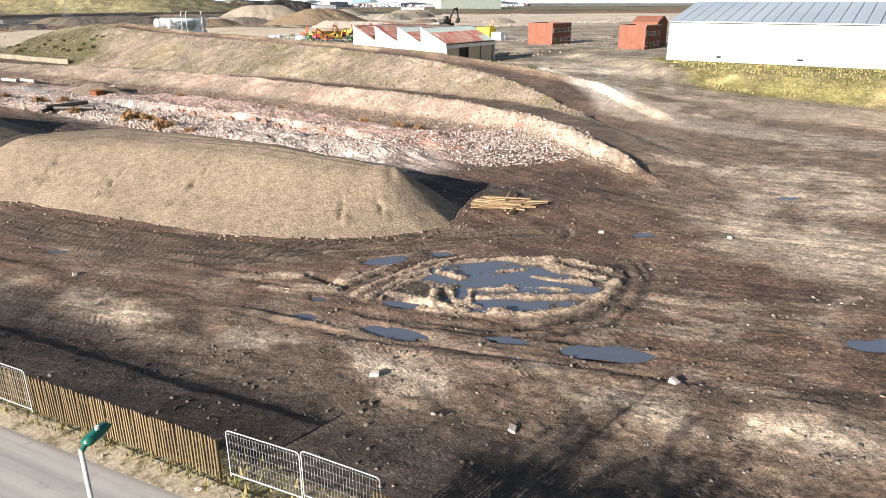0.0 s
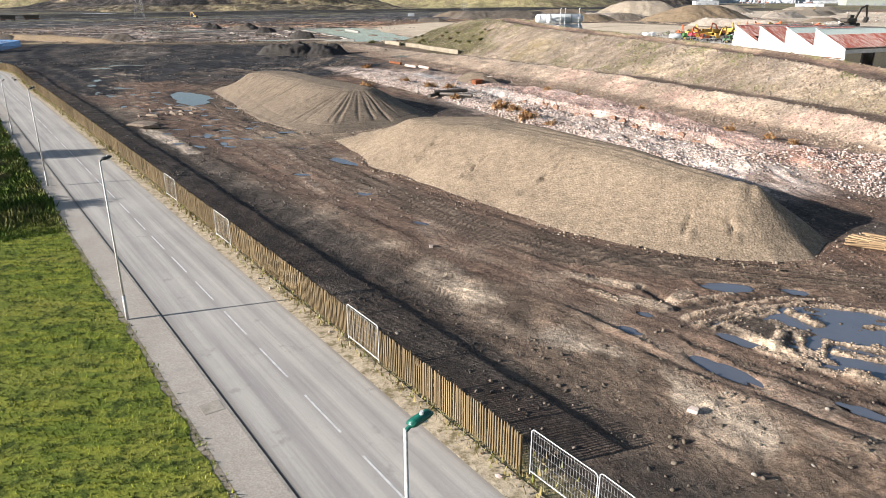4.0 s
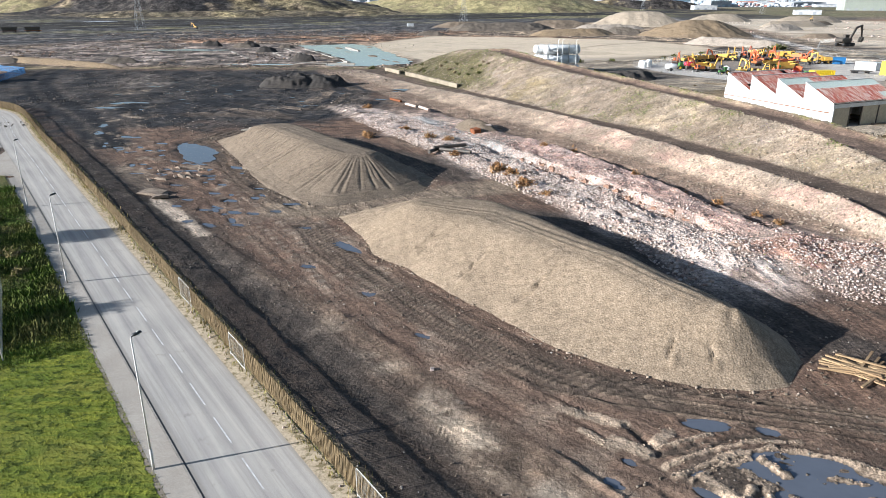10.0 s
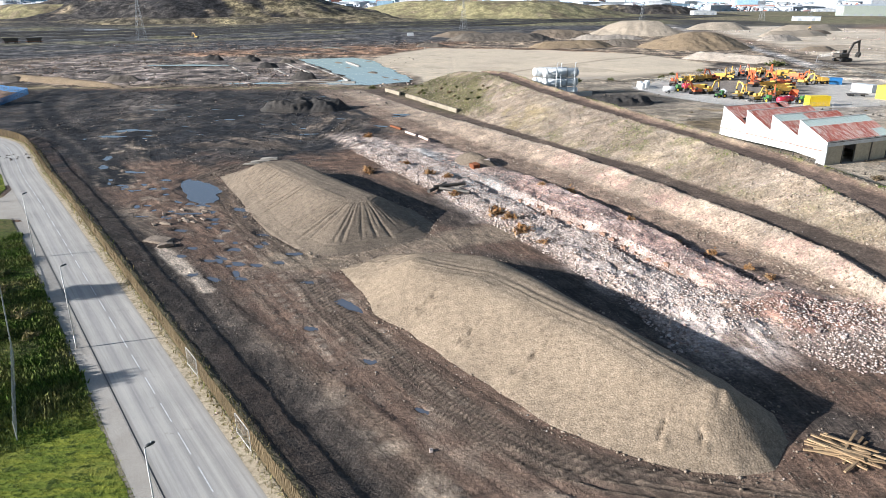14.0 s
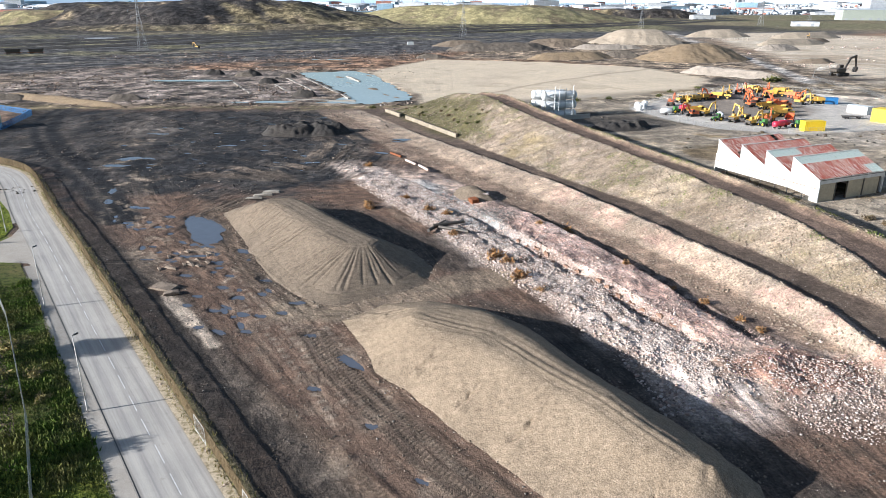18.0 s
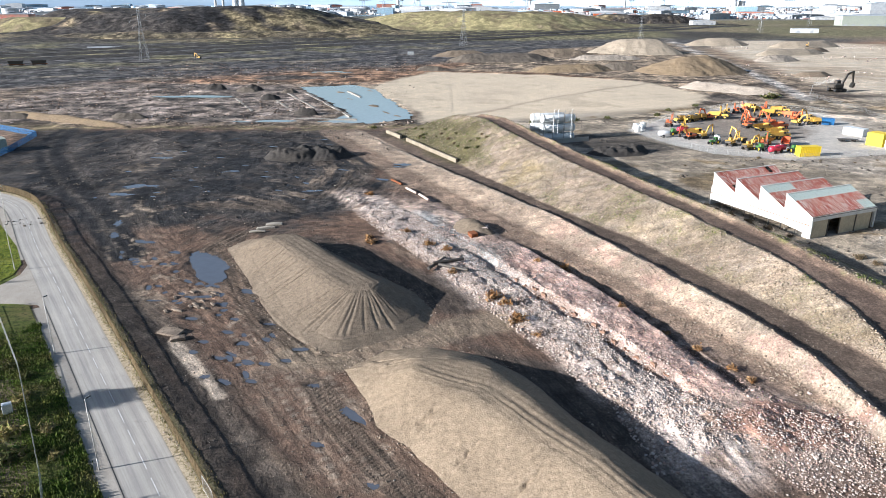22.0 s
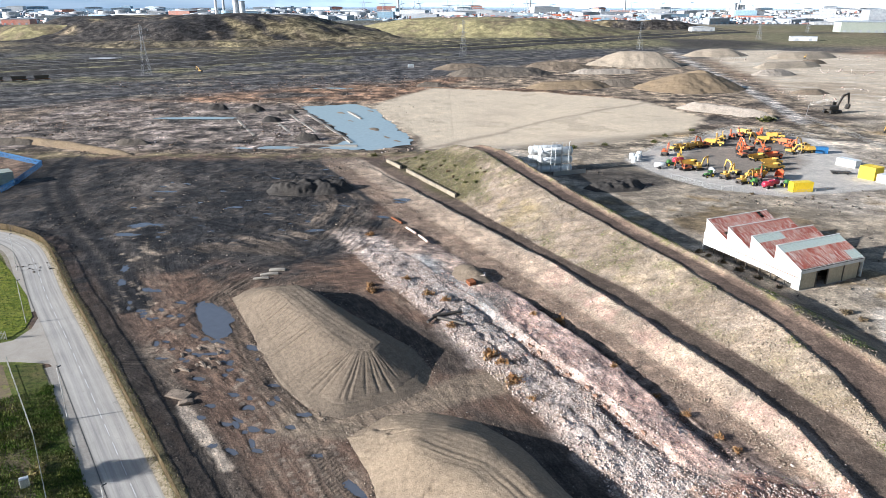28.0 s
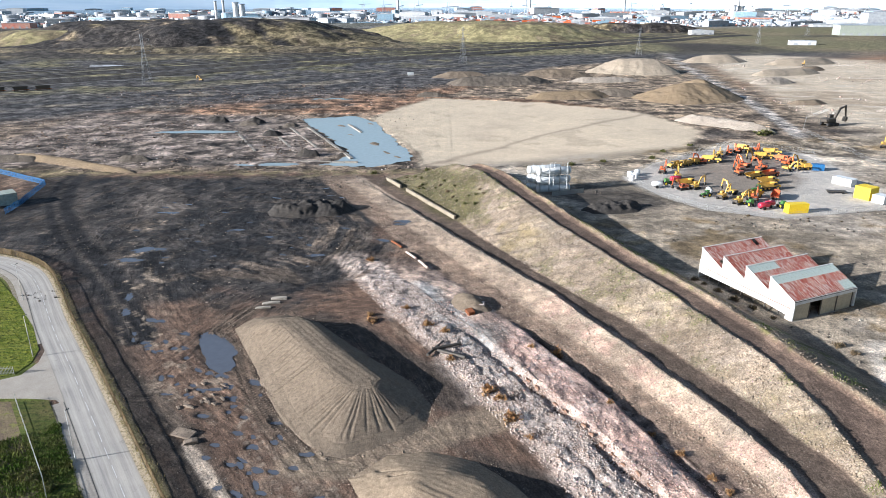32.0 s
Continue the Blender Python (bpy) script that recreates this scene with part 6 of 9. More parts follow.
def sheet_mesh(w, length, material):
    """A roof sheet with ribs, lying in x and y, its low end at y 0."""
    bm = bmesh.new()
    n = 6
    top = []
    for j in range(2):
        row = []
        for i in range(2 * n + 1):
            row.append(bm.verts.new((w * i / (2 * n), length * j, 0.05 if i % 2 else 0.0)))
        top.append(row)
    for i in range(2 * n):
        bm.faces.new((top[0][i], top[0][i + 1], top[1][i + 1], top[1][i]))
    me = bpy.data.meshes.new("roof_sheet")
    bm.to_mesh(me)
    bm.free()
    me.materials.append(material)
    return me


def sawtooth_shed():
    at = (81.9, 146.1, 3.62)
    base = thing("sawtooth_shed", "derelict white shed with a rusted saw-tooth roof", "shed", at=at, turn=23.9)
    bay, depth, eave, rise = 7.4, 21.0, 5.05, 3.5
    rnd = random.Random(3)
    rust, green = sheet_mesh(1.28, 2.86, SHEET), sheet_mesh(1.28, 2.86, GREY_ROOF)
    tilt = math.degrees(math.atan2(rise, bay))
    for k in range(4):
        y0 = bay * k
        # gable on the near side
        g = prism(bmesh.new(), [(0, 1.6 if k else 0.9), (bay, 1.6), (bay, eave + rise), (0, eave)], 0, 0.22)
        gable = part("gable_wall", g, WHITE_WALL, base)
        gable.matrix_basis = Matrix(((0, 1, 0, 0), (1, 0, 0, y0), (0, 0, 1, 0), (0, 0, 0, 1)))
        g2 = prism(bmesh.new(), [(0, 0), (bay, 0), (bay, eave + rise), (0, eave)], depth - 0.22, depth)
        far = part("gable_wall", g2, WHITE_WALL, base)
        far.matrix_basis = gable.matrix_basis.copy()
        part("glazing", boxed(0.3, depth - 0.3, y0 + bay - 0.2, y0 + bay - 0.08, eave, eave + rise - 0.15), GLASS_DARK, base)
        part("ridge_cap", boxed(-0.15, depth + 0.1, y0 + bay - 0.22, y0 + bay + 0.1, eave + rise + 0.02, eave + rise + 0.12), WHITE_WALL, base)
        part("verge_trim", tubed((-0.08, y0, eave + 0.06), (-0.08, y0 + bay, eave + rise + 0.06), 0.09, 0.09, 6), WHITE_WALL, base)
        part("pipe", tubed((-0.25, y0 + 0.2, 3.1 + 0.1 * k), (-0.25, y0 + bay, 3.1 + 0.1 * k), 0.08, 0.08, 8), RUST, base)
        for i in range(16):
            for j in range(3):
                top_green = j == 2 and k in (0, 1) and (k == 0 or i < 7)
                if (k == 3 and j == 0 and i == 1) or rnd.random() < 0.008:
                    continue
                ob = new("roof_sheet", green if top_green or (k == 0 and j == 0 and i > 12) else rust)
                ob.parent = base
                s = j * 2.7
                ob.matrix_basis = pose(0.05 + i * 1.306, y0 + s * math.cos(radians(tilt)), eave + 0.05 + s * math.sin(radians(tilt)) + 0.02 * (2 - j), tilt)
        for i in range(1, 4):
            part("truss", tubed((i * depth / 4, y0 + 0.1, eave - 0.15), (i * depth / 4, y0 + bay - 0.3, eave + rise - 0.35), 0.09, 0.09, 6), STEEL_DARK, base)
        for yy in (0.3, bay / 2):
            part("column", boxed(0.02, 0.2, y0 + yy, y0 + yy + 0.2, 0, 1.6), STEEL_DARK, base)
    part("corner_wall", boxed(0.0, 0.24, -0.02, 1.8, 0, 1.6), WHITE_WALL, base)
    part("fascia", boxed(-0.1, depth + 0.1, -0.26, -0.02, eave - 1.0, eave - 0.04), WHITE_WALL, base)
    part("gutter", boxed(-0.1, depth + 0.1, -0.4, -0.27, eave - 0.16, eave - 0.02), STEEL_DARK, base)
    xs = [0.1, 5.3, 9.0, 14.3, 19.6, 20.9]
    for x in xs:
        part("post", boxed(x, x + 0.25, -0.24, 0.02, 0, eave - 1.0), WHITE_WALL if x in (0.1, 20.9) else STEEL_DARK, base)
    part("sliding_door", boxed(0.4, 5.2, -0.16, -0.06, 0.05, eave - 1.05), CREAM_DOOR, base)
    part("sliding_door", boxed(9.3, 14.2, -0.16, -0.06, 0.05, eave - 1.05), CREAM_DOOR, base)
    part("sliding_door", boxed(14.6, 19.5, -0.2, -0.1, 0.05, eave - 1.05), CREAM_DOOR, base)
    part("rear_wall", boxed(0, depth, 4 * bay + 0.1, 4 * bay + 0.3, 0, eave), WHITE_WALL, base)
    part("floor_slab", boxed(-0.2, depth + 0.2, -0.6, 4 * bay + 0.3, -0.5, 0.04), CONCRETE, base)
    return base


sawtooth_shed()


# ---- brick offices and warehouse ----
def brick_office(x, y, z, turn, w, d, h, cols):
    base = thing("brick_office", "two-storey flat-roofed red brick office with white windows", "building", "brick offices", at=(x, y, z), turn=turn)
    bm = bmesh.new()
    for b in ((0, w, 0, 0.3), (0, w, d - 0.3, d), (0, 0.3, 0.3, d - 0.3), (w - 0.3, w, 0.3, d - 0.3)):
        box(bm, *b, 0, h)
    part("wall", bm, BRICK, base)
    part("roof", boxed(0.3, w - 0.3, 0.3, d - 0.3, h - 0.5, h - 0.3), CONCRETE, base)
    part("parapet", boxed(-0.05, w + 0.05, -0.08, -0.002, h - 0.3, h + 0.05), CONCRETE, base)
    for f in range(2):
        for i in range(cols):
            xx = w * (i + 0.5) / cols
            if f == 0 and i == 1:
                dr = part("door", boxed(xx - 0.6, xx + 0.6, -0.06, -0.003, 0, 2.2), MACHINE_GREEN, base)
                continue
            wf = part("window", boxed(xx - 0.8, xx + 0.8, -0.05, -0.003, 1.0 + 3.1 * f, 2.4 + 3.1 * f), TANK_WHITE, base)
            part("pane", boxed(xx - 0.7, xx - 0.04, -0.07, -0.052, 1.1 + 3.1 * f, 2.3 + 3.1 * f), GLASS_DARK, wf)
            part("pane", boxed(xx + 0.04, xx + 0.7, -0.07, -0.052, 1.1 + 3.1 * f, 2.3 + 3.1 * f), GLASS_DARK, wf)
    return base


brick_office(154, 199, 3.7, 22, 13, 10, 7.2, 5)
brick_office(164, 165, 3.6, 22, 12, 9, 7.4, 4)
chim = thing("brick_tower", "stepped red brick stair tower behind an office", "building", at=(176, 172, 3.6), turn=22)
part("wall", prism(bmesh.new(), [(0, 0), (8, 0), (8, 8), (6, 9.6), (4, 9.8), (0, 8)], 0, 9), BRICK, chim)


def warehouse():
    base = thing("warehouse", "huge pale metal-clad warehouse with a grey-blue roof", "warehouse", at=(129.5, 122.5, 4.7), turn=-63.4)
    ln, dp, ev, rg = 130.0, 44.0, 9.0, 13.2
    n = 26
    for i in range(n):
        x0 = ln * i / n
        part("wall_panel", boxed(x0 + 0.02, x0 + ln / n - 0.02, 0.0, 0.16, 0.25, ev), CLADDING, base)
    part("plinth", boxed(0, ln, 0.02, 0.2, -1.5, 0.25), CONCRETE, base)
    part("gable_wall", prism(bmesh.new(), [(0, -1.5), (dp, -1.5), (dp, ev), (dp / 2, rg), (0, ev)], 0, 0.2), CLADDING, base).matrix_basis = Matrix(((0, 1, 0, -0.2), (1, 0, 0, 0), (0, 0, 1, 0), (0, 0, 0, 1)))
    part("rear_wall", boxed(0, ln, dp - 0.2, dp, -1.5, ev), CLADDING, base)
    for s in range(2):
        y0, y1, z0, z1 = (-0.4, dp / 2, ev - 0.05, rg) if s == 0 else (dp / 2, dp + 0.4, rg, ev - 0.05)
        for i in range(n * 2):
            bm = bmesh.new()
            xa, xb = -0.3 + (ln + 0.6) * i / (n * 2), -0.3 + (ln + 0.6) * (i + 0.94) / (n * 2)
            lo = [bm.verts.new(c) for c in ((xa, y0, z0), (xb, y0, z0), (xb, y1, z1), (xa, y1, z1))]
            hi = [bm.verts.new((v.co.x, v.co.y, v.co.z + 0.12)) for v in lo]
            bm.faces.new(hi)
            for k in range(4):
                bm.faces.new((lo[k], lo[(k + 1) % 4], hi[(k + 1) % 4], hi[k]))
            part("roof_sheet", bm, CLAD_ROOF, base)
    part("gutter", boxed(-0.3, ln + 0.3, -0.6, -0.42, ev - 0.2, ev), CLAD_ROOF, base)
    for x in (11, 28, 46, 64, 82):
        w = part("louvre", boxed(x, x + 1.6, -0.08, -0.005, 0.9, 1.8), TANK_WHITE, base)
        part("slot", boxed(x + 0.2, x + 1.4, -0.1, -0.082, 1.1, 1.6), GLASS_DARK, w)
    part("downpipe", tubed((38, -0.12, 0), (38, -0.12, ev - 0.2), 0.09, 0.09, 8), CLAD_ROOF, base)


warehouse()


# ---- gas tanks on their rack ----
def tank_rack():
    base = thing("tank_rack", "six long white pressure tanks stacked in a steel rack", "tank", at=(37.6, 262.0, 2.3), turn=14)
    ln, r = 13.5, 1.6
    for row in range(2):
        for lev in range(3):
            y, z, sh = 4.2 * row, 1.8 + 3.45 * lev, 0.5 * row
            bm = bmesh.new()
            bmesh.ops.create_uvsphere(bm, u_segments=18, v_segments=12, radius=r, matrix=pose(0, 0, 0, 0, 90, 0))
            for v in bm.verts:
                v.co = Vector((v.co.x * 0.55 + (ln - 0.6 if v.co.x > 0.01 else 0.6 if v.co.x < -0.01 else ln / 2), v.co.y, v.co.z))
            bmesh.ops.translate(bm, verts=bm.verts, vec=(-2.5 * row, y, z))
            tk = part("tank", bm, TANK_WHITE, base, smooth=True)
            for xx in (0.9, 4.6, 9.0, 12.6):
                part("band", tubed((xx - 2.5 * row - 0.06, y, z), (xx - 2.5 * row + 0.06, y, z), r + 0.03, r + 0.03, 18), GALV, tk)
            part("valve", tubed((3 - 2.5 * row, y, z + r - 0.05), (3 - 2.5 * row, y, z + r + 0.3), 0.14, 0.14, 8), GALV, tk)
    for x in (0.4, 4.2, 8.6, 12.2):
        for y in (-1.75, 2.1, 5.95):
            part("upright", boxed(x - 0.1, x + 0.1, y - 0.1, y + 0.1, 0, 10.6), GALV, base)
        for lev in range(3):
            part("crossbeam", boxed(x - 0.12, x + 0.12, -1.7, 5.9, 0.02 + 3.45 * lev, 0.18 + 3.45 * lev), GALV, base)
    for x in (4.3, 6.0, 11.5):
        part("vent_pipe", tubed((x, -1.95, 0), (x, -1.95, 12.2), 0.09, 0.09, 8), TANK_WHITE, base)
        part("vent_bend", tubed((x, -1.95, 12.2), (x + 0.5, -1.95, 12.5), 0.09, 0.09, 8), TANK_WHITE, base)
    part("handrail", tubed((0, -1.85, 10.6), (13.0, -1.85, 10.6), 0.05, 0.05, 6), GALV, base)


tank_rack()
scr = thing("steel_screen", "grey sheet-steel screen round the tank rack", "screen", at=(42.5, 255.5, 2.5), turn=22)
for k in range(9):
    part("panel", boxed(1.6 * k, 1.6 * k + 1.56, 0, 0.08 + 0.02 * (k % 2), 0, 2.2), GALV, scr)


# ---- plant yard ----
def excavator(paint, dark=STEEL_DARK):
    base = thing("excavator", "parked tracked excavator with folded arm", "excavator", "plant yard machines")
    for s in (-1, 1):
        bm = bmesh.new()
        y = 1.1 * s
        prism(bm, [(-2.0, 0.35), (-1.7, 0.05), (1.7, 0.05), (2.0, 0.35), (1.9, 0.75), (1.5, 0.9), (-1.5, 0.9), (-1.9, 0.75)], y - 0.3, y + 0.3)
        tr = part("track", bm, RUBBER, base)
        for x in (-1.5, 0, 1.5):
            part("roller", tubed((x, y - 0.33, 0.45), (x, y + 0.33, 0.45), 0.25, 0.25, 10), dark, tr)
    part("undercarriage", boxed(-1.2, 1.2, -0.85, 0.85, 0.5, 1.05), dark, base)
    hs = boxed(-2.1, 0.9, -1.25, 1.25, 1.08, 2.1, bevel=0.12)
    part("engine_house", hs, paint, base)
    cw = boxed(-2.5, -1.9, -1.2, 1.2, 1.15, 2.0, bevel=0.15)
    part("counterweight", cw, dark, base)
    cab = part("cab", boxed(0.0, 1.5, 0.25, 1.25, 1.08, 2.85, bevel=0.1), paint, base)
    part("windscreen", boxed(1.5, 1.53, 0.38, 1.12, 1.6, 2.65), GLASS_DARK, cab)
    part("side_window", boxed(0.2, 1.35, 1.252, 1.28, 1.75, 2.65), GLASS_DARK, cab)
    bm = bmesh.new()
    prism(bm, [(0.7, 1.6), (1.2, 1.5), (2.6, 4.3), (4.4, 4.9), (4.3, 5.25), (2.3, 4.75)], -0.55, -0.2)
    part("boom", bm, paint, base)
    bm = bmesh.new()
    prism(bm, [(4.0, 5.3), (4.6, 5.3), (5.1, 2.2), (4.85, 2.1)], -0.52, -0.23)
    part("dipper_arm", bm, paint, base)
    bm = bmesh.new()
    prism(bm, [(4.75, 2.3), (5.25, 2.2), (5.3, 1.4), (4.8, 0.9), (4.2, 1.1), (4.3, 1.5)], -0.85, 0.1)
    part("bucket", bm, dark, base)
    part("ram", tubed((1.3, -0.37, 1.9), (2.9, -0.37, 4.2), 0.09, 0.07, 8), GALV, base)
    part("ram", tubed((3.3, -0.37, 5.1), (4.2, -0.37, 5.25), 0.08, 0.06, 8), GALV, base)
    return base


def dump_truck(paint):
    base = thing("dump_truck", "parked articulated dump truck with an open body", "dump truck", "plant yard machines")
    for x in (2.9, -0.9, -2.6):
        for s in (-1, 1):
            w = part("wheel", tubed((x, s * 0.85, 0.8), (x, s * 1.4, 0.8), 0.8, 0.8, 18), RUBBER, base)
            part("rim", tubed((x, s * 1.38, 0.8), (x, s * 1.43, 0.8), 0.42, 0.42, 12), paint, w)
    part("chassis", boxed(-3.4, 3.6, -0.5, 0.5, 0.8, 1.2), STEEL_DARK, base)
    part("bonnet", prism(bmesh.new(), [(2.4, 1.2), (4.3, 1.2), (4.3, 1.7), (3.9, 2.15), (2.4, 2.2)], -1.0, 1.0), paint, base)
    cab = part("cab", boxed(1.1, 2.4, -0.95, 0.95, 1.2, 3.1, bevel=0.1), paint, base)
    part("windscreen", boxed(2.402, 2.43, -0.8, 0.8, 2.2, 2.95), GLASS_DARK, cab)
    part("side_window", boxed(1.25, 2.2, -0.98, -0.955, 2.1, 2.9), GLASS_DARK, cab)
    bm = bmesh.new()
    for s in (-1, 1):
        prism(bm, [(0.9, 1.5), (0.9, 2.9), (-4.0, 2.6), (-4.6, 2.2), (-3.6, 1.3)], s * 1.35 - 0.06, s * 1.35 + 0.06)
    box(bm, -3.6, 0.9, -1.3, 1.3, 1.3, 1.45)
    box(bm, 0.8, 0.95, -1.3, 1.3, 1.45, 2.95)
    part("tipping_body", bm, paint, base)
    return base


def tractor(paint):
    base = thing("tractor", "parked farm tractor with large rear wheels", "tractor", "plant yard machines")
    for x, r in ((-0.9, 0.85), (1.6, 0.55)):
        for s in (-1, 1):
            w = part("wheel", tubed((x, s * 0.65, r), (x, s * 1.1, r), r, r, 18), RUBBER, base)
            part("rim", tubed((x, s * 1.08, r), (x, s * 1.13, r), r * 0.5, r * 0.5, 12), SKIP_YELLOW, w)
    part("bonnet", boxed(0.3, 2.2, -0.4, 0.4, 0.9, 1.6, bevel=0.1), paint, base)
    cab = part("cab", boxed(-1.1, 0.3, -0.7, 0.7, 1.1, 2.7, bevel=0.1), paint, base)
    part("windscreen", boxed(0.302, 0.33, -0.6, 0.6, 1.7, 2.5), GLASS_DARK, cab)
    part("exhaust", tubed((1.2, 0.2, 1.6), (1.2, 0.2, 2.5), 0.05, 0.05, 8), STEEL_DARK, base)
    return base


def bowser(paint, label):
    base = thing("tanker_trailer", label, "tanker", "plant yard machines")
    for s in (-1, 1):
        part("wheel", tubed((-0.4, s * 0.8, 0.6), (-0.4, s * 1.2, 0.6), 0.6, 0.6, 16), RUBBER, base)
    bm = bmesh.new()
    bmesh.ops.create_uvsphere(bm, u_segments=16, v_segments=10, radius=1.05, matrix=pose(0, 0, 0, 0, 90, 0))
    for v in bm.verts:
        v.co = Vector((v.co.x * 0.6 + (1.7 if v.co.x > 0.01 else -1.7 if v.co.x < -0.01 else 0), v.co.y, v.co.z + 1.65))
    part("tank", bm, paint, base, smooth=True)
    part("drawbar", tubed((2.0, 0, 0.7), (3.4, 0, 0.6), 0.09, 0.07, 8), STEEL_DARK, base)
    part("manhole", tubed((0, 0, 2.65), (0, 0, 2.85), 0.3, 0.3, 12), GALV, base)
    return base


def relabel(ob, label):
    ob["label"] = label
    return ob


def yard():
    ey = relabel(excavator(MACHINE_YELLOW), "yellow tracked excavator parked with its arm folded")
    eo = relabel(excavator(MACHINE_ORANGE), "orange tracked excavator parked with its arm folded")
    dy = relabel(dump_truck(MACHINE_YELLOW), "yellow articulated dump truck parked in the yard")
    do = relabel(dump_truck(MACHINE_ORANGE), "orange articulated dump truck parked in the yard")
    tg = relabel(tractor(MACHINE_GREEN), "green farm tractor with yellow wheel rims")
    bp = bowser(MACHINE_RED, "red-pink slurry tanker trailer parked in the yard")
    bw = bowser(TANK_WHITE, "white water tanker trailer parked in the yard")
    spots = [
        (eo, 96.2, 293, 60), (dy, 105, 303.6, 215), (dy, 109.8, 305.5, 220), (dy, 115.2, 309.5, 210), (dy, 125.5, 314.8, 330), (ey, 134, 327, 250), (eo, 140, 331, 240), (eo, 146, 335, 230),
        (bp, 96.6, 277, 10), (bw, 86.5, 268, 5), (tg, 91.8, 272.5, 10), (eo, 95.7, 265, 200), (ey, 101, 266, 30), (dy, 99.5, 271, 10), (tg, 101, 254.2, 200), (ey, 106.2, 251.5, 40), (bw, 103.5, 258, 80), (ey, 109.3, 243.9, 30),
        (eo, 127.8, 289.5, 100), (eo, 135.9, 303.4, 120), (eo, 142.4, 299.7, 150), (dy, 132, 282.9, 20), (tg, 123.8, 262, 190), (dy, 130, 265, 10), (do, 126.5, 252, 60), (bp, 115.4, 237, 20), (bp, 118.6, 239.5, 25), (tg, 112.5, 241.5, 100),
        (tg, 123, 239, 90), (dy, 161, 331, 330), (do, 158.9, 315, 300), (ey, 151.9, 296.1, 300), (eo, 156, 306, 280), (dy, 160.6, 298.5, 180), (ey, 163.5, 308, 200), (eo, 131.5, 297, 90), (dy, 133.5, 274, 10), (eo, 119.5, 311, 200), (ey, 129.5, 321, 240), (dy, 150.5, 340, 300), (eo, 155.5, 336, 260), (ey, 147, 318, 200), (dy, 153, 322, 340), (eo, 137.5, 293, 60), (do, 139.5, 286, 20), (ey, 112, 258, 120), (eo, 116.5, 247.5, 60), (dy, 118, 253, 200), (ey, 99.5, 283, 80),
    ]
    used = set()
    for ob, x, y, a in spots:
        m = pose(x, y, zat(x, y) - 0.02, 0, 0, a)
        if ob in used:
            copy_thing(ob, m)
        else:
            ob.matrix_basis = m
            used.add(ob)


yard()


def ribbed_box(name, x, y, turn, w, d, h, material, label, category):
    z = zat(x, y)
    base = thing(name, label, category, at=(x, y, z - 0.03), turn=turn)
    part("body", boxed(0.05, w - 0.05, 0.05, d - 0.05, 0.1, h - 0.06), material, base)
    n = int(w / 0.6)
    for i in range(n + 1):
        xx = (w - 0.12) * i / n
        part("rib", boxed(xx, xx + 0.12, 0.0, 0.05, 0.1, h - 0.06), material, base)
    part("roof", boxed(0, w, 0, d, h - 0.06, h), material, base)
    part("base_frame", boxed(0, w, 0, d, 0, 0.1), STEEL_DARK, base)
    return base


ribbed_box("shipping_container", 121.5, 231, 8, 7.5, 3, 3.4, SKIP_YELLOW, "bright yellow ribbed shipping container in the yard", "container")
ribbed_box("shipping_container", 156.5, 253, -62, 6.0, 5.5, 4.8, SKIP_YELLOW, "tall bright yellow stacked site container", "container")
ribbed_box("site_cabin", 159.5, 246.5, -62, 4.5, 4.5, 3.0, TANK_WHITE, "white site cabin beside yellow containers", "cabin")
ribbed_box("site_cabin", 160, 275, -60, 8, 4, 3.0, TANK_WHITE, "pale grey site cabin with dark door", "cabin")
ribbed_box("shipping_container", 163, 297, -15, 5, 2.6, 2.8, BLUE_PANEL, "blue metal container beside parked machines", "container")
ribbed_box("site_cabin", -172, 249, 42, 12, 7, 4.6, CLADDING, "pale green container cabin inside a blue fence", "cabin")
for x, y in ((80.4, 286.6), (84.3, 290), (79.5, 280.2), (82, 284)):
    t = thing("storage_tank", "small white plastic storage tank on gravel", "tank", "small white tanks", at=(x, y, zat(x, y)))
    part("body", tubed((0, 0, 0), (0, 0, 2.2), 1.2, 1.2, 16), TANK_WHITE, t, smooth=False)
    part("lid", tubed((0, 0, 2.2), (0, 0, 2.45), 1.0, 0.4, 16), TANK_WHITE, t)
low = thing("low_loader", "dark flat trailer parked on open gravel", "trailer", at=(150, 259, zat(150, 259)), turn=-10)
part("deck", boxed(0, 7, 0, 2.4, 0.7, 0.95), STEEL_DARK, low)
for x in (0.8, 1.8, 5.6):
    part("wheel", tubed((x, -0.05, 0.4), (x, 2.45, 0.4), 0.4, 0.4, 12), RUBBER, low)


# ---- mesh fences and palisades ----
def mesh_panel_data(w, h, step, r):
    bm = bmesh.new()
    n = int(w / step)
    for i in range(1, n):
        box(bm, w * i / n - r, w * i / n + r, -r, r, 0.15, h)
    for k in range(6):
        z = 0.2 + (h - 0.3) * k / 5
        box(bm, 0, w, -r, r, z - r, z + r)
    me = bpy.data.meshes.new("mesh_infill")
    bm.to_mesh(me)
    bm.free()
    me.materials.append(GALV)
    return me


def heras(x, y, turn, infill, frame_me, w=3.5, z=None, label="white temporary mesh fence panel on site"):
    base = thing("mesh_fence_panel", label, "fence", "temporary mesh fence", at=(x, y, zat(x, y) if z is None else z), turn=turn)
    for nm, me in (("mesh_infill", infill), ("frame", frame_me)):
        ob = new(nm, me)
        ob.parent = base
    return base


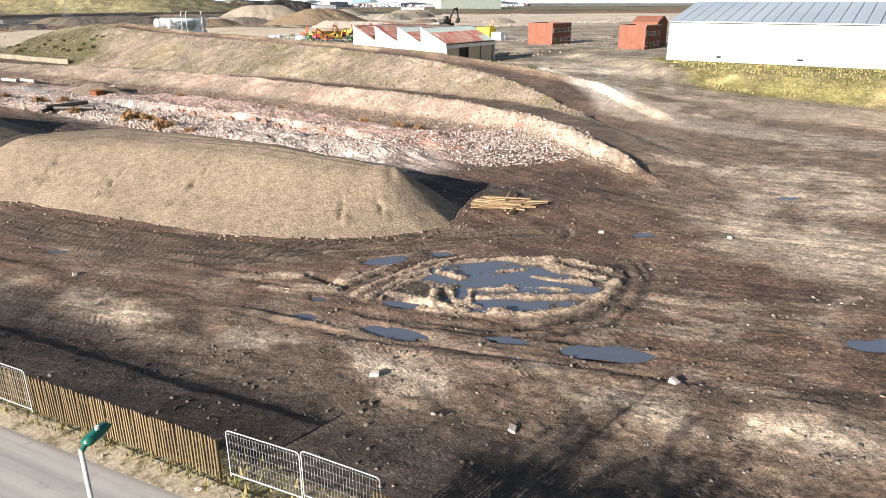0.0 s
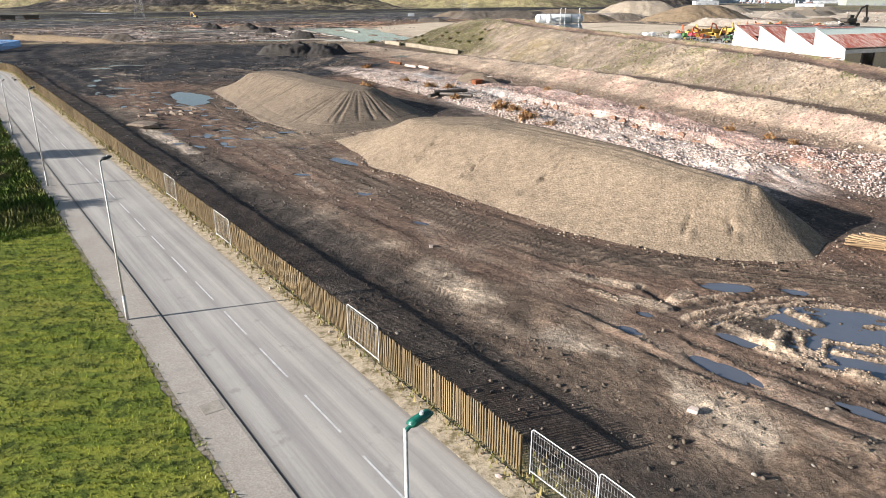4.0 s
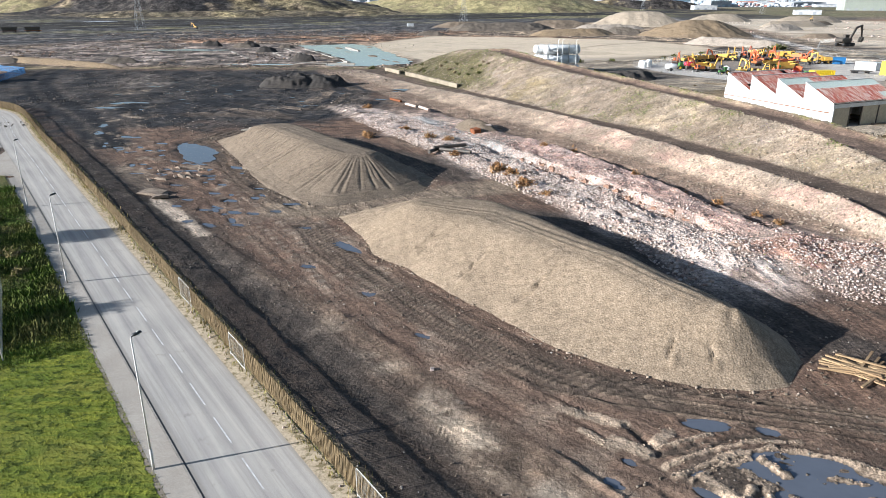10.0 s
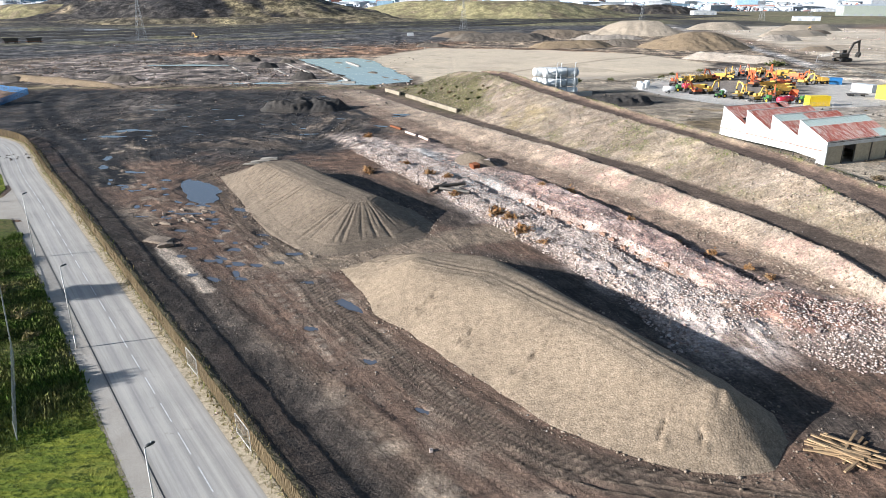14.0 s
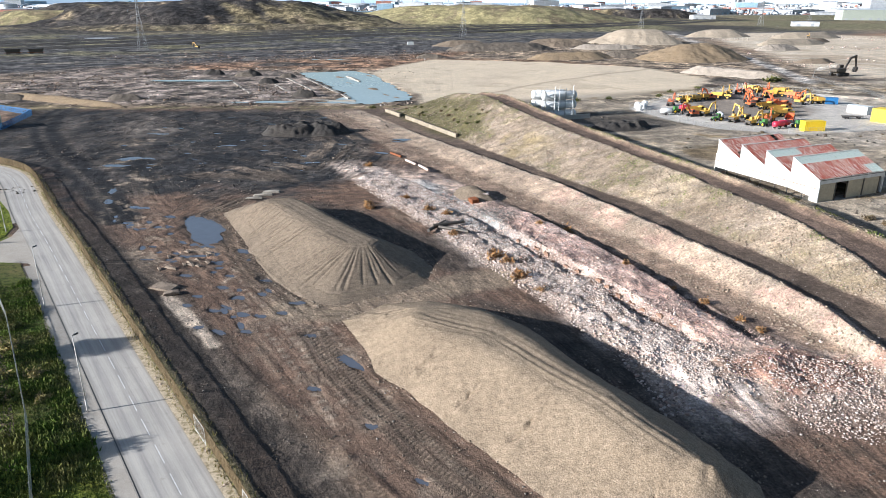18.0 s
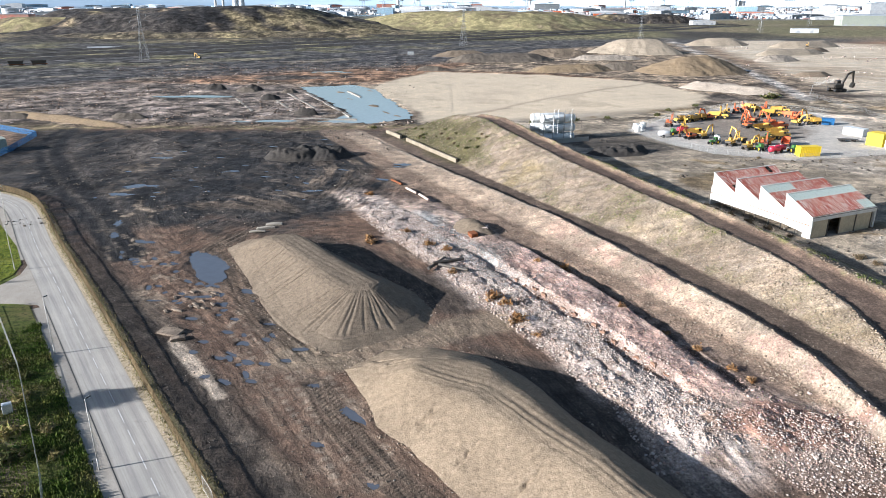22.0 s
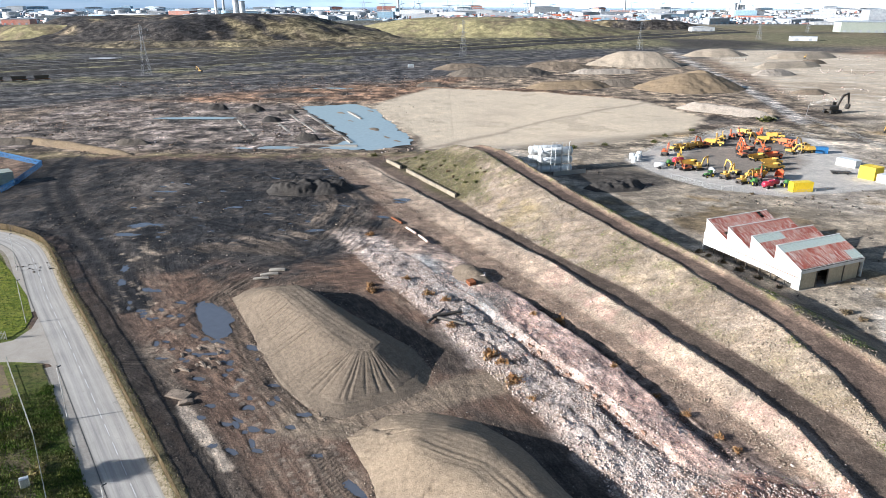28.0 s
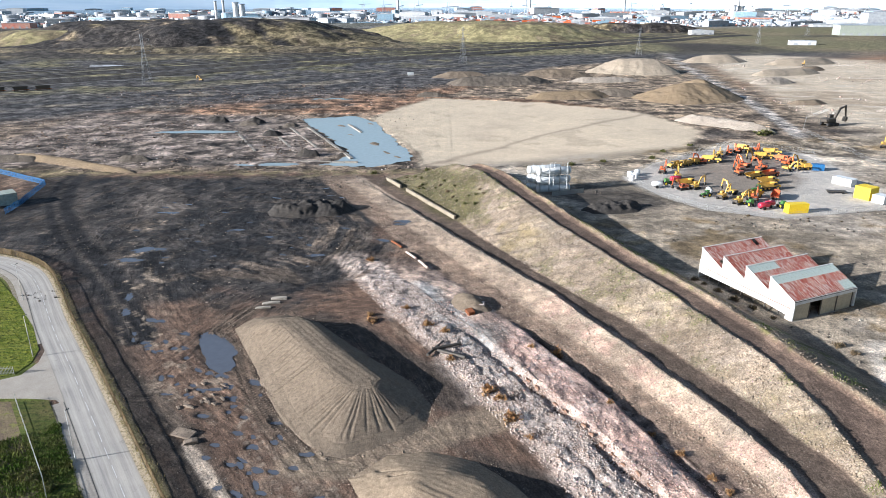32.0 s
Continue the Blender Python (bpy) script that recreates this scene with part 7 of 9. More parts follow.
def frame_data(w, h, r, mt=TANK_WHITE):
    bm = bmesh.new()
    tube(bm, (0, 0, 0), (0, 0, h - 0.1), r, r, 8)
    tube(bm, (w, 0, 0), (w, 0, h - 0.1), r, r, 8)
    tube(bm, (0, 0, h - 0.1), (0.12, 0, h), r, r, 8)
    tube(bm, (w, 0, h - 0.1), (w - 0.12, 0, h), r, r, 8)
    tube(bm, (0.12, 0, h), (w - 0.12, 0, h), r, r, 8)
    tube(bm, (0, 0, 0.15), (w, 0, 0.15), r, r, 8)
    me = bpy.data.meshes.new("frame")
    bm.to_mesh(me)
    bm.free()
    me.materials.append(mt)
    return me


INF, FRM = mesh_panel_data(3.5, 2.15, 0.14, 0.0045), frame_data(3.5, 2.2, 0.02)
DIR = math.degrees(math.atan2(64.3, -45.9))
for px_, py_ in ((5.6, 21.1), (7.65, 18.3), (-3.5, 33.1), (-16.8, 51.5), (-25.6, 64.0)):
    heras(px_, py_, DIR + random.Random(px_).uniform(-2, 2), INF, FRM, z=0.28)
YINF, YFRM = mesh_panel_data(3.5, 2.1, 0.35, 0.007), frame_data(3.5, 2.1, 0.02, GALV)
YARD_EDGE = [(84, 254), (94.5, 236), (116, 225.5), (158, 235), (173, 256)]
for x, y, a in fence_frames(YARD_EDGE, 0, 3.55):
    heras(x, y, math.degrees(a), YINF, YFRM, label="galvanised mesh fence panel round the plant yard")
for x, y, a in fence_frames([(84, 256), (78, 284), (100, 312), (150, 356), (178, 336), (184, 330)], 0, 3.55):
    heras(x, y, math.degrees(a), YINF, YFRM, label="galvanised mesh fence panel round the plant yard")
for x, y, a in fence_frames([(196, 285), (206, 392), (232, 440), (262, 470)], 0, 3.9):
    heras(x, y, math.degrees(a), YINF, YFRM, label="galvanised mesh fence panel beside a site road")


def palisade(line, h, label, material, z=0.07, pitch=0.3):
    base = thing("palisade_fence", label, "fence")
    bm = bmesh.new()
    prism(bm, [(-0.035, 0.05), (0.035, 0.05), (0.035, h - 0.12), (0, h), (-0.035, h - 0.12)], -0.012, 0.012)
    pale = bpy.data.meshes.new("pale")
    bm.to_mesh(pale)
    bm.free()
    pale.materials.append(material)
    rest = bmesh.new()
    k = 0
    for x, y, a in fence_frames(line, 0.1, pitch):
        m = pose(x, y, z, 0, 0, math.degrees(a))
        if k < 290:
            ob = new("pale", pale)
            ob.parent = base
            ob.matrix_basis = m
        else:
            rest.from_mesh(pale)
            rest.verts.ensure_lookup_table()
            bmesh.ops.transform(rest, matrix=m, verts=rest.verts[-10:])
        k += 1
    if len(rest.verts):
        part("pales", rest, material, base)["kind"] = "stuff"
    else:
        rest.free()
    for a, b in zip(line, line[1:]):
        for rz in (0.4, h - 0.5):
            part("rail", tubed((a[0], a[1], z + rz), (b[0], b[1], z + rz), 0.035, 0.035, 6), material, base)
    for x, y, a in fence_frames(line, 0.05, 2.7):
        part("post", boxed(x - 0.05, x + 0.05, y - 0.05, y + 0.05, z, z + h - 0.15), material, base)


palisade([(-38.5, 53.5), (-47.4, 68.3), (-64.8, 93.9), (-83.5, 118.2)], 2.2, "pale galvanised palisade fence along rough grass", GALV)
palisade([(-90, 128.8), (-104, 128.2), (-120, 136), (-128, 160)], 2.0, "pale galvanised palisade fence at the grass corner", GALV)


def blue_fence():
    base = thing("blue_fence", "bright blue metal bar fence round a compound", "fence", at=(0, 0, 0))
    for x, y, a in fence_frames([(-160, 243), (-161.5, 256), (-167.9, 285), (-199.2, 305), (-230, 318)], 0, 2.4):
        bm = boxed(0, 2.34, -0.02, 0.02, 0.15, 0.23)
        box(bm, 0, 2.34, -0.02, 0.02, 2.12, 2.2)
        box(bm, 0, 0.09, -0.045, 0.045, 0, 2.45)
        for k in range(11):
            box(bm, 0.16 + 0.2 * k, 0.24 + 0.2 * k, -0.012, 0.012, 0.08, 2.4)
        ob = part("panel", bm, BLUE_PANEL, base)
        ob.matrix_basis = pose(x, y, zat(x, y), 0, 0, math.degrees(a))


blue_fence()
slab_object("compound_soil", [(-84.6, 118.2), (-66, 93.9), (-49, 68.3), (-44, 60), (-150, 60), (-150, 118)], 0.076, plain("bare_soil", (0.13, 0.095, 0.07), (0.2, 0.16, 0.09), rough=0.95, big=0.25, fine=2.0, bumps=0.7, depth=0.15, wear=(0.17, 0.17, 0.05), wear_at=0.58), "bare brown soil with weeds inside a fence", "ground")
bx = thing("utility_cabinet", "small white utility cabinet inside the palisade fence", "cabinet", at=(-60.5, 82.5, 0.08), turn=30)
part("body", boxed(0, 1.2, 0, 0.8, 0.05, 1.5, bevel=0.03), TANK_WHITE, bx)
part("door", boxed(0.06, 1.14, -0.03, -0.002, 0.12, 1.42), POLE, bx)
part("plinth", boxed(-0.05, 1.25, -0.05, 0.85, -0.02, 0.05), CONCRETE, bx)


# ---- far heaps ----
SAND_PALE = gravel_material("pale_sand", (0.36, 0.3, 0.23), (0.3, 0.25, 0.19), (0.5, 0.44, 0.36))
SAND_TAN = gravel_material("tan_sand", (0.25, 0.185, 0.115), (0.2, 0.15, 0.1), (0.42, 0.34, 0.25))
SPOIL_DARK = gravel_material("dark_spoil", (0.1, 0.085, 0.07), (0.15, 0.125, 0.1), (0.2, 0.17, 0.14))
RUBBLE_PALE = gravel_material("crushed_concrete", (0.34, 0.295, 0.245), (0.27, 0.23, 0.19), (0.46, 0.42, 0.37))
BLACK_SPOIL = gravel_material("black_spoil", (0.04, 0.037, 0.035), (0.065, 0.057, 0.05), (0.1, 0.09, 0.08))
FAR = [
    (203, 742, 48, 36, 10, 13, 0.5, SAND_PALE, "broad pale sand stockpile on cleared ground"),
    (190, 536, 42, 33, 20, 11, 0.42, SAND_TAN, "broad tan sand stockpile with rain-worn sides"),
    (214, 585, 24, 20, 0, 9, 0.5, SAND_TAN, "tan sand stockpile behind a larger one"),
    (100, 548, 34, 19, 6, 4.5, 0.4, SAND_TAN, "low tan sand stockpile on cleared ground"),
    (139, 556, 16, 12, 0, 5, 0.5, SPOIL_DARK, "dark earth stockpile beside tan sand"),
    (52, 646, 46, 24, 8, 6, 0.4, SPOIL_DARK, "long dark earth stockpile on cleared ground"),
    (20, 700, 30, 16, 0, 5, 0.4, FINES, "grey-brown earth stockpile on cleared ground"),
    (112, 704, 34, 18, 5, 7, 0.45, FINES, "grey-brown earth stockpile on cleared ground"),
    (150, 655, 34, 8, 4, 4, 0.6, RUBBLE_PALE, "long low bank of crushed concrete"),
    (168, 412, 30, 9, -48, 4, 0.6, RUBBLE_PALE, "long bank of crushed pale concrete"),
    (300, 640, 22, 12, 20, 5, 0.5, RUBBLE_PALE, "heap of crushed concrete on pale ground"),
    (350, 720, 40, 16, 20, 5, 0.5, SAND_PALE, "low pale stockpile on open ground"),
    (420, 830, 50, 18, 15, 7, 0.5, SAND_PALE, "low pale stockpile on open ground"),
    (330, 860, 42, 20, 10, 9, 0.45, SAND_PALE, "pale stockpile on open ground"),
    (395, 760, 18, 10, 10, 4, 0.5, FINES, "grey stockpile on open ground"),
    (265, 505, 14, 9, 0, 3, 0.5, FINES, "small grey stockpile by the site road"),
    (310, 470, 16, 9, 0, 3.5, 0.5, RUBBLE_PALE, "small heap of crushed concrete"),
    (-48, 247, 16, 9, 5, 2.6, 0.6, BLACK_SPOIL, "tangled heap of dark demolition spoil"),
    (-150, 332, 9, 5, 0, 2.4, 0.6, SPOIL_DARK, "small heap of dark spoil"),
    (-215, 332, 20, 5, 0, 2.4, 0.6, SPOIL_DARK, "low bank of dark spoil"),
    (-8, 560, 12, 6, 0, 3, 0.6, SPOIL_DARK, "small heap of dark spoil"),
    (-120, 430, 7, 4, 0, 2.6, 0.6, SPOIL_DARK, "small heap of dark spoil"),
    (-93, 425, 6, 4, 0, 2.4, 0.6, SPOIL_DARK, "small heap of dark spoil"),
    (-178, 325, 43, 5, -26, 2.4, 0.6, SAND_TAN, "long low tan earth bank across cleared ground"),
    (-67, 342, 6, 4, 0, 3.0, 0.8, BLACK_SPOIL, "tangled dark mound beside the pond"),
    (-142, 441, 7, 4, 0, 3.0, 0.8, BLACK_SPOIL, "tangled dark mound on pale concrete"),
    (-117, 438, 6, 4, 0, 3.2, 0.8, BLACK_SPOIL, "tangled dark mound on pale concrete"),
    (-97, 396, 6, 3.5, 0, 2.2, 0.8, BLACK_SPOIL, "tangled dark mound on pale concrete"),
    (8, 163, 7, 4, -60, 2.0, 0.6, FINES, "small grey spoil heap"),
    (62, 238, 13, 6, 20, 2.0, 0.5, BLACK_SPOIL, "tangled dark heap of scrap and brush"),
]
for k, (x, y, la, lb, turn, top, slope, mt, label) in enumerate(FAR):
    heap("stockpile", round_outline(x, y, la, lb, turn, 40 + k), top, slope, mt, label, step=max(0.5, la / 45), seed=k % 5 + 1, group="stockpiles", lumpy=1.5 if "tangled" in label else 0.5 if mt is RUBBLE_PALE or mt is SPOIL_DARK else 0.0)


# ---- hills on the skyline ----
def hill(cx, cy, la, lb, top, seed, dark, green, label, step=6.0, turn=0.0):
    """An old tip, grassed over in parts, with black spoil showing through."""
    gx, gy = np.meshgrid(np.arange(-la * 1.25, la * 1.25, step), np.arange(-lb * 1.25, lb * 1.25, step))
    ca, sa = math.cos(radians(turn)), math.sin(radians(turn))
    x, y = cx + gx * ca - gy * sa, cy + gx * sa + gy * ca
    e = np.hypot(gx / la, gy / lb) + 0.16 * fbm(x, y, 130, seed, 4)
    h = top * sstep(1.0, 0.45, e) * (1 + 0.22 * fbm(x, y, 110, seed + 1, 4)) + sstep(1.0, 0.8, e) * (2.6 * fbm(x, y, 45, seed + 2, 5, 0.6) + 1.2 * np.abs(fbm(x, y, 14, seed + 3, 3)))
    h = h - 3.0 * sstep(0.9, 1.1, e)
    n1, n2, n3 = fbm(x, y, 120, seed + 4, 5, 0.6), fbm(x, y, 26, seed + 5, 4, 0.6), fbm(x + y, (y - x) * 0.3, 30, seed + 6, 4)
    c = np.zeros(x.shape + (4,))
    c[..., :3] = (0.19, 0.155, 0.095)
    for mask, col in ((sstep(0.0, 0.3, n1 + 0.3 * n2), (0.13, 0.11, 0.075)), (green * sstep(-0.25, 0.1, n2 - n1), (0.29, 0.255, 0.135)), (dark * sstep(-0.25, 0.05, n1 + 0.6 * n3), (0.05, 0.045, 0.042)), (0.6 * dark * sstep(0.15, 0.4, n3), (0.022, 0.022, 0.024)), (0.7 * sstep(0.3, 0.5, n2), (0.28, 0.22, 0.15))):
        mk = np.clip(mask, 0, 1)[..., None]
        c[..., :3] = c[..., :3] * (1 - mk) + np.array(col) * mk
    ny, nx = x.shape
    i = np.arange(ny * nx).reshape(ny, nx)
    keep = e < 1.12
    q = keep[:-1, :-1] & keep[:-1, 1:] & keep[1:, 1:] & keep[1:, :-1]
    faces = np.stack([i[:-1, :-1], i[:-1, 1:], i[1:, 1:], i[1:, :-1]], -1)[q]
    used, inv = np.unique(faces, return_inverse=True)
    ob = grid_object("spoil_hill", np.stack([x, y, h], -1).reshape(-1, 3)[used], inv.reshape(-1, 4), EARTH)
    ob.data.attributes.new("soil", "FLOAT_COLOR", "POINT").data.foreach_set("color", c.reshape(-1, 4)[used].astype(np.float32).ravel())
    ob.data.attributes.new("busy", "FLOAT", "POINT").data.foreach_set("value", np.full(len(used), 0.85 if dark > 0.3 else 0.35, np.float32))
    return tagged(ob, label, "hill", "skyline hills")


hill(-430, 1290, 390, 230, 36, 1, 1.3, 0.12, "broad old tip of black spoil and rough grass")
hill(-640, 1240, 190, 120, 23, 3, 0.1, 1.4, "low grassed tip beside black spoil")
hill(70, 1420, 320, 190, 27, 2, 0.05, 1.2, "long pale grassy hill on the skyline")
hill(410, 1590, 200, 48, 17, 4, 1.6, 0.0, "long low hill of black spoil")
hill(-720, 840, 190, 90, 17, 5, 1.0, 0.1, "bank of black spoil beside the railway")
hill(-330, 1040, 260, 40, 7, 6, 0.6, 0.3, "low bank of grey spoil along the railway")


# ---- pylons, railway, town ----
PYLON_STEEL = plain("weathered_lattice", (0.26, 0.27, 0.28), (0.2, 0.21, 0.22), rough=0.6, metal=0.2, big=1.0, bumps=0)


def pylon(x, y, h, turn):
    base = thing("pylon", "grey steel lattice electricity pylon", "pylon", "pylons", at=(x, y, zat(x, y) - 0.3), turn=turn)
    w0, w1 = h * 0.085, h * 0.02
    lv = [0, 0.16, 0.3, 0.42, 0.53, 0.63, 0.72, 0.8, 0.87, 0.94, 1.0]
    half = [w0 + (w1 - w0) * min(1, t / 0.72) for t in lv]
    r = 0.1
    corners = [(-1, -1), (1, -1), (1, 1), (-1, 1)]
    for cx, cy in corners:
        bm = bmesh.new()
        for i in range(len(lv) - 1):
            tube(bm, (cx * half[i], cy * half[i], lv[i] * h), (cx * half[i + 1], cy * half[i + 1], lv[i + 1] * h), r, r, 4)
        part("leg", bm, PYLON_STEEL, base)
    for i in range(len(lv) - 1):
        for k in range(4):
            (ax, ay), (bx_, by_) = corners[k], corners[(k + 1) % 4]
            for p, q in ((i, i + 1), (i + 1, i)):
                part("brace", tubed((ax * half[p], ay * half[p], lv[p] * h), (bx_ * half[q], by_ * half[q], lv[q] * h), r * 0.6, r * 0.6, 3), PYLON_STEEL, base)
    for t, ln in ((0.66, 0.15), (0.78, 0.19), (0.9, 0.14)):
        bm = bmesh.new()
        for s in (-1, 1):
            for e in (-1, 1):
                tube(bm, (0, e * w1, t * h), (s * ln * h, 0, t * h + 0.4), r * 0.8, r * 0.5, 4)
                tube(bm, (0, e * w1, t * h + h * 0.035), (s * ln * h, 0, t * h + 0.4), r * 0.7, r * 0.5, 4)
            tube(bm, (s * ln * h, 0, t * h + 0.4), (s * ln * h, 0, t * h - h * 0.03), 0.12, 0.12, 4)
        part("cross_arm", bm, PYLON_STEEL, base)


for x, y, h, a in ((-268, 642, 44, 40), (25, 845, 42, 30), (264, 958, 36, 30), (520, 1180, 40, 30), (720, 1420, 40, 25), (-560, 480, 42, 40), (640, 1900, 44, 20)):
    pylon(x, y, h, a)


def railway(p, q, label):
    """One line of track on its ballast."""
    a, b = Vector(p), Vector(q)
    d = (b - a).normalized()
    ln = (b - a).length
    base = thing("railway_track", label, "railway", "railway tracks", at=(p[0], p[1], 0.3), turn=math.degrees(math.atan2(d.y, d.x)))
    bm = bmesh.new()
    n = 40
    rows = []
    for i in range(n + 1):
        x = ln * i / n
        pz = max(zat(*(a + d * x)) - 0.3, -0.6)
        rows.append([bm.verts.new((x, yy, zz + pz)) for yy, zz in ((-3.2, -0.3), (-2.0, 0.5), (2.0, 0.5), (3.2, -0.3))])
    for r, s in zip(rows, rows[1:]):
        for k in range(3):
            bm.faces.new((r[k], s[k], s[k + 1], r[k + 1]))
    bmesh.ops.recalc_face_normals(bm, faces=bm.faces)
    part("ballast", bm, BALLAST, base)
    for yy in (-0.72, 0.72):
        bm = bmesh.new()
        for i in range(n):
            x0, x1 = ln * i / n, ln * (i + 1) / n
            z0, z1 = (max(zat(*(a + d * x)) - 0.3, -0.6) + 0.5 for x in (x0, x1))
            vs = [bm.verts.new(c) for c in ((x0, yy - 0.06, z0 + 0.16), (x0, yy + 0.06, z0 + 0.16), (x1, yy + 0.06, z1 + 0.16), (x1, yy - 0.06, z1 + 0.16))]
            bm.faces.new(vs)
        part("rail", bm, RAIL_STEEL, base)


for k, off in enumerate((0, 9, 19, 30, 58, 70, 84, 110, 126, 150)):
    railway((-700, 380 + off * 1.3), (620, 1440 + off * 1.3), "dark railway track on dirty ballast")


def industrial(x, y, w, d, h, turn, mt, roof_mt, label):
    base = thing("industrial_building", label, "building", "distant works", at=(x, y, -0.5), turn=turn)
    part("wall", boxed(-w / 2, w / 2, -d / 2, d / 2, 0, h), mt, base)
    part("roof", prism(bmesh.new(), [(-w / 2 - 0.5, h), (w / 2 + 0.5, h), (w / 2 + 0.5, h + 0.4), (0, h + min(3, d * 0.08)), (-w / 2 - 0.5, h + 0.4)], -d / 2 - 0.5, d / 2 + 0.5), roof_mt, base)
    n = max(2, int(w / 14))
    for i in range(n):
        xx = -w / 2 + w * (i + 0.5) / n
        part("bay_door", boxed(xx - 2.4, xx + 2.4, -d / 2 - 0.25, -d / 2 - 0.02, 0, min(5, h * 0.6)), CITY_GREY if mt is not CITY_GREY else CITY_BLUE, base)
    return base


def oil_tank(x, y, r, h, mt):
    base = thing("oil_tank", "large pale cylindrical storage tank in the far works", "tank", "distant works", at=(x, y, -0.5))
    part("shell", tubed((0, 0, 0), (0, 0, h), r, r, 20), mt, base)
    part("roof", tubed((0, 0, h), (0, 0, h + r * 0.12), r, 0.5, 20), CITY_GREY, base)


rt = random.Random(21)


def town():
    # storage tanks to the north-west
    for k in range(34):
        x, y = rt.uniform(-1500, -300), rt.uniform(2150, 3300)
        oil_tank(x, y, rt.uniform(14, 30), rt.uniform(12, 22), rt.choice((CITY_WHITE, CITY_WHITE, CITY_BLUE, CITY_GREY)))
    for k in range(190):
        y = 1850 + 2700 * rt.random() ** 1.3
        x = rt.uniform(-0.62, 0.7) * y
        if y < 2150 and -0.32 < x / y < 0.22:
            continue
        h = rt.uniform(5, 16) * (1.6 if rt.random() < 0.2 else 1)
        mt, rf = rt.choice(((CITY_WHITE, CITY_WHITE), (CITY_WHITE, CITY_GREY), (CITY_WHITE, CITY_WHITE), (CITY_GREY, CITY_WHITE), (CITY_BLUE, CITY_WHITE), (CITY_RED, CITY_GREY)))
        industrial(x, y, rt.uniform(25, 130), rt.uniform(20, 70), h, rt.uniform(-25, 25), mt, rf, "distant pale industrial shed")
    # rows of shipping containers
    for k in range(260):
        y = rt.uniform(2050, 2700)
        x = y * rt.uniform(0.0, 0.3)
        mt = rt.choice((CITY_RED, CITY_RED, CITY_WHITE, CITY_BLUE, CITY_GREY, MACHINE_ORANGE))
        ob = mesh_object("shipping_container", boxed(0, rt.uniform(10, 34), 0, 6, 0, rt.choice((2.6, 5.2, 7.8)), bevel=0.1), mt)
        ob.matrix_basis = pose(x, y, -0.3, 0, 0, rt.uniform(-8, 8))
        tagged(ob, "stack of coloured shipping containers on the quay", "container", "quay containers")


town()
industrial(-560, 2080, 95, 40, 20, 0, CITY_WHITE, CITY_BLUE, "large white works building with a long front")
industrial(-480, 2100, 200, 45, 19, 0, CITY_WHITE, CITY_GREY, "long white works building with tall bays")
industrial(870, 1445, 150, 40, 20, -8, CLADDING, CLAD_ROOF, "long pale green factory shed with a flat roof")
industrial(905, 1500, 60, 40, 42, -8, CITY_GREY, CITY_GREY, "tall grey factory block behind a shed")
industrial(530, 1475, 46, 22, 9, 0, CITY_WHITE, CITY_WHITE, "small white shed beside the railway")
industrial(585, 1165, 40, 12, 7, -15, CITY_WHITE, CITY_GREY, "long white trackside store")
for x, y, h, r in ((-655, 2110, 62, 4), (-600, 2120, 58, 9), (-582, 2120, 54, 9), (900, 3600, 80, 6), (-200, 3300, 90, 6), (1300, 3200, 70, 6), (420, 3500, 75, 6), (-900, 3000, 80, 5), (1000, 2500, 45, 10), (1030, 2510, 40, 12)):
    t = thing("works_tower", "tall pale tower of a distant works", "tower", "distant works", at=(x, y, -0.5))
    part("shaft", tubed((0, 0, 0), (0, 0, h), r, r * 0.9, 14), CITY_WHITE, t)
    part("cap", tubed((0, 0, h), (0, 0, h + 2), r * 1.1, r * 1.1, 14), CITY_GREY, t)
for k in range(22):
    x, y, h = rt.uniform(-500, 1500), rt.uniform(2500, 3800), rt.uniform(40, 70)
    t = thing("quay_crane", "slender grey quay crane in the distance", "crane", "quay cranes", at=(x, y, -0.5), turn=rt.uniform(0, 90))
    for px_, py_ in ((-6, -6), (6, -6), (6, 6), (-6, 6)):
        part("leg", tubed((px_, py_, 0), (px_ * 0.8, py_ * 0.8, h * 0.6), 0.9, 0.8, 5), CITY_GREY, t)
    part("boom", tubed((-22, 0, h * 0.62), (45, 0, h * 0.66), 1.4, 1.0, 5), CITY_GREY, t)
    part("mast", tubed((0, 0, h * 0.6), (0, 0, h), 1.0, 0.7, 5), CITY_GREY, t)
ws = slab_object("estuary", [(-3200, 3300), (-1200, 3150), (-300, 3050), (500, 3350), (1500, 3900), (3200, 4200), (3200, 4880), (-3200, 4880)], 0.6, SEA_WATER, "grey-blue estuary water beyond the works", "water", thick=2)
tidal = slab_object("dock", [(-520, 2180), (-250, 2170), (-60, 2210), (-40, 2290), (-380, 2280)], 0.6, SEA_WATER, "grey-blue dock water beyond the hills", "water", thick=2)


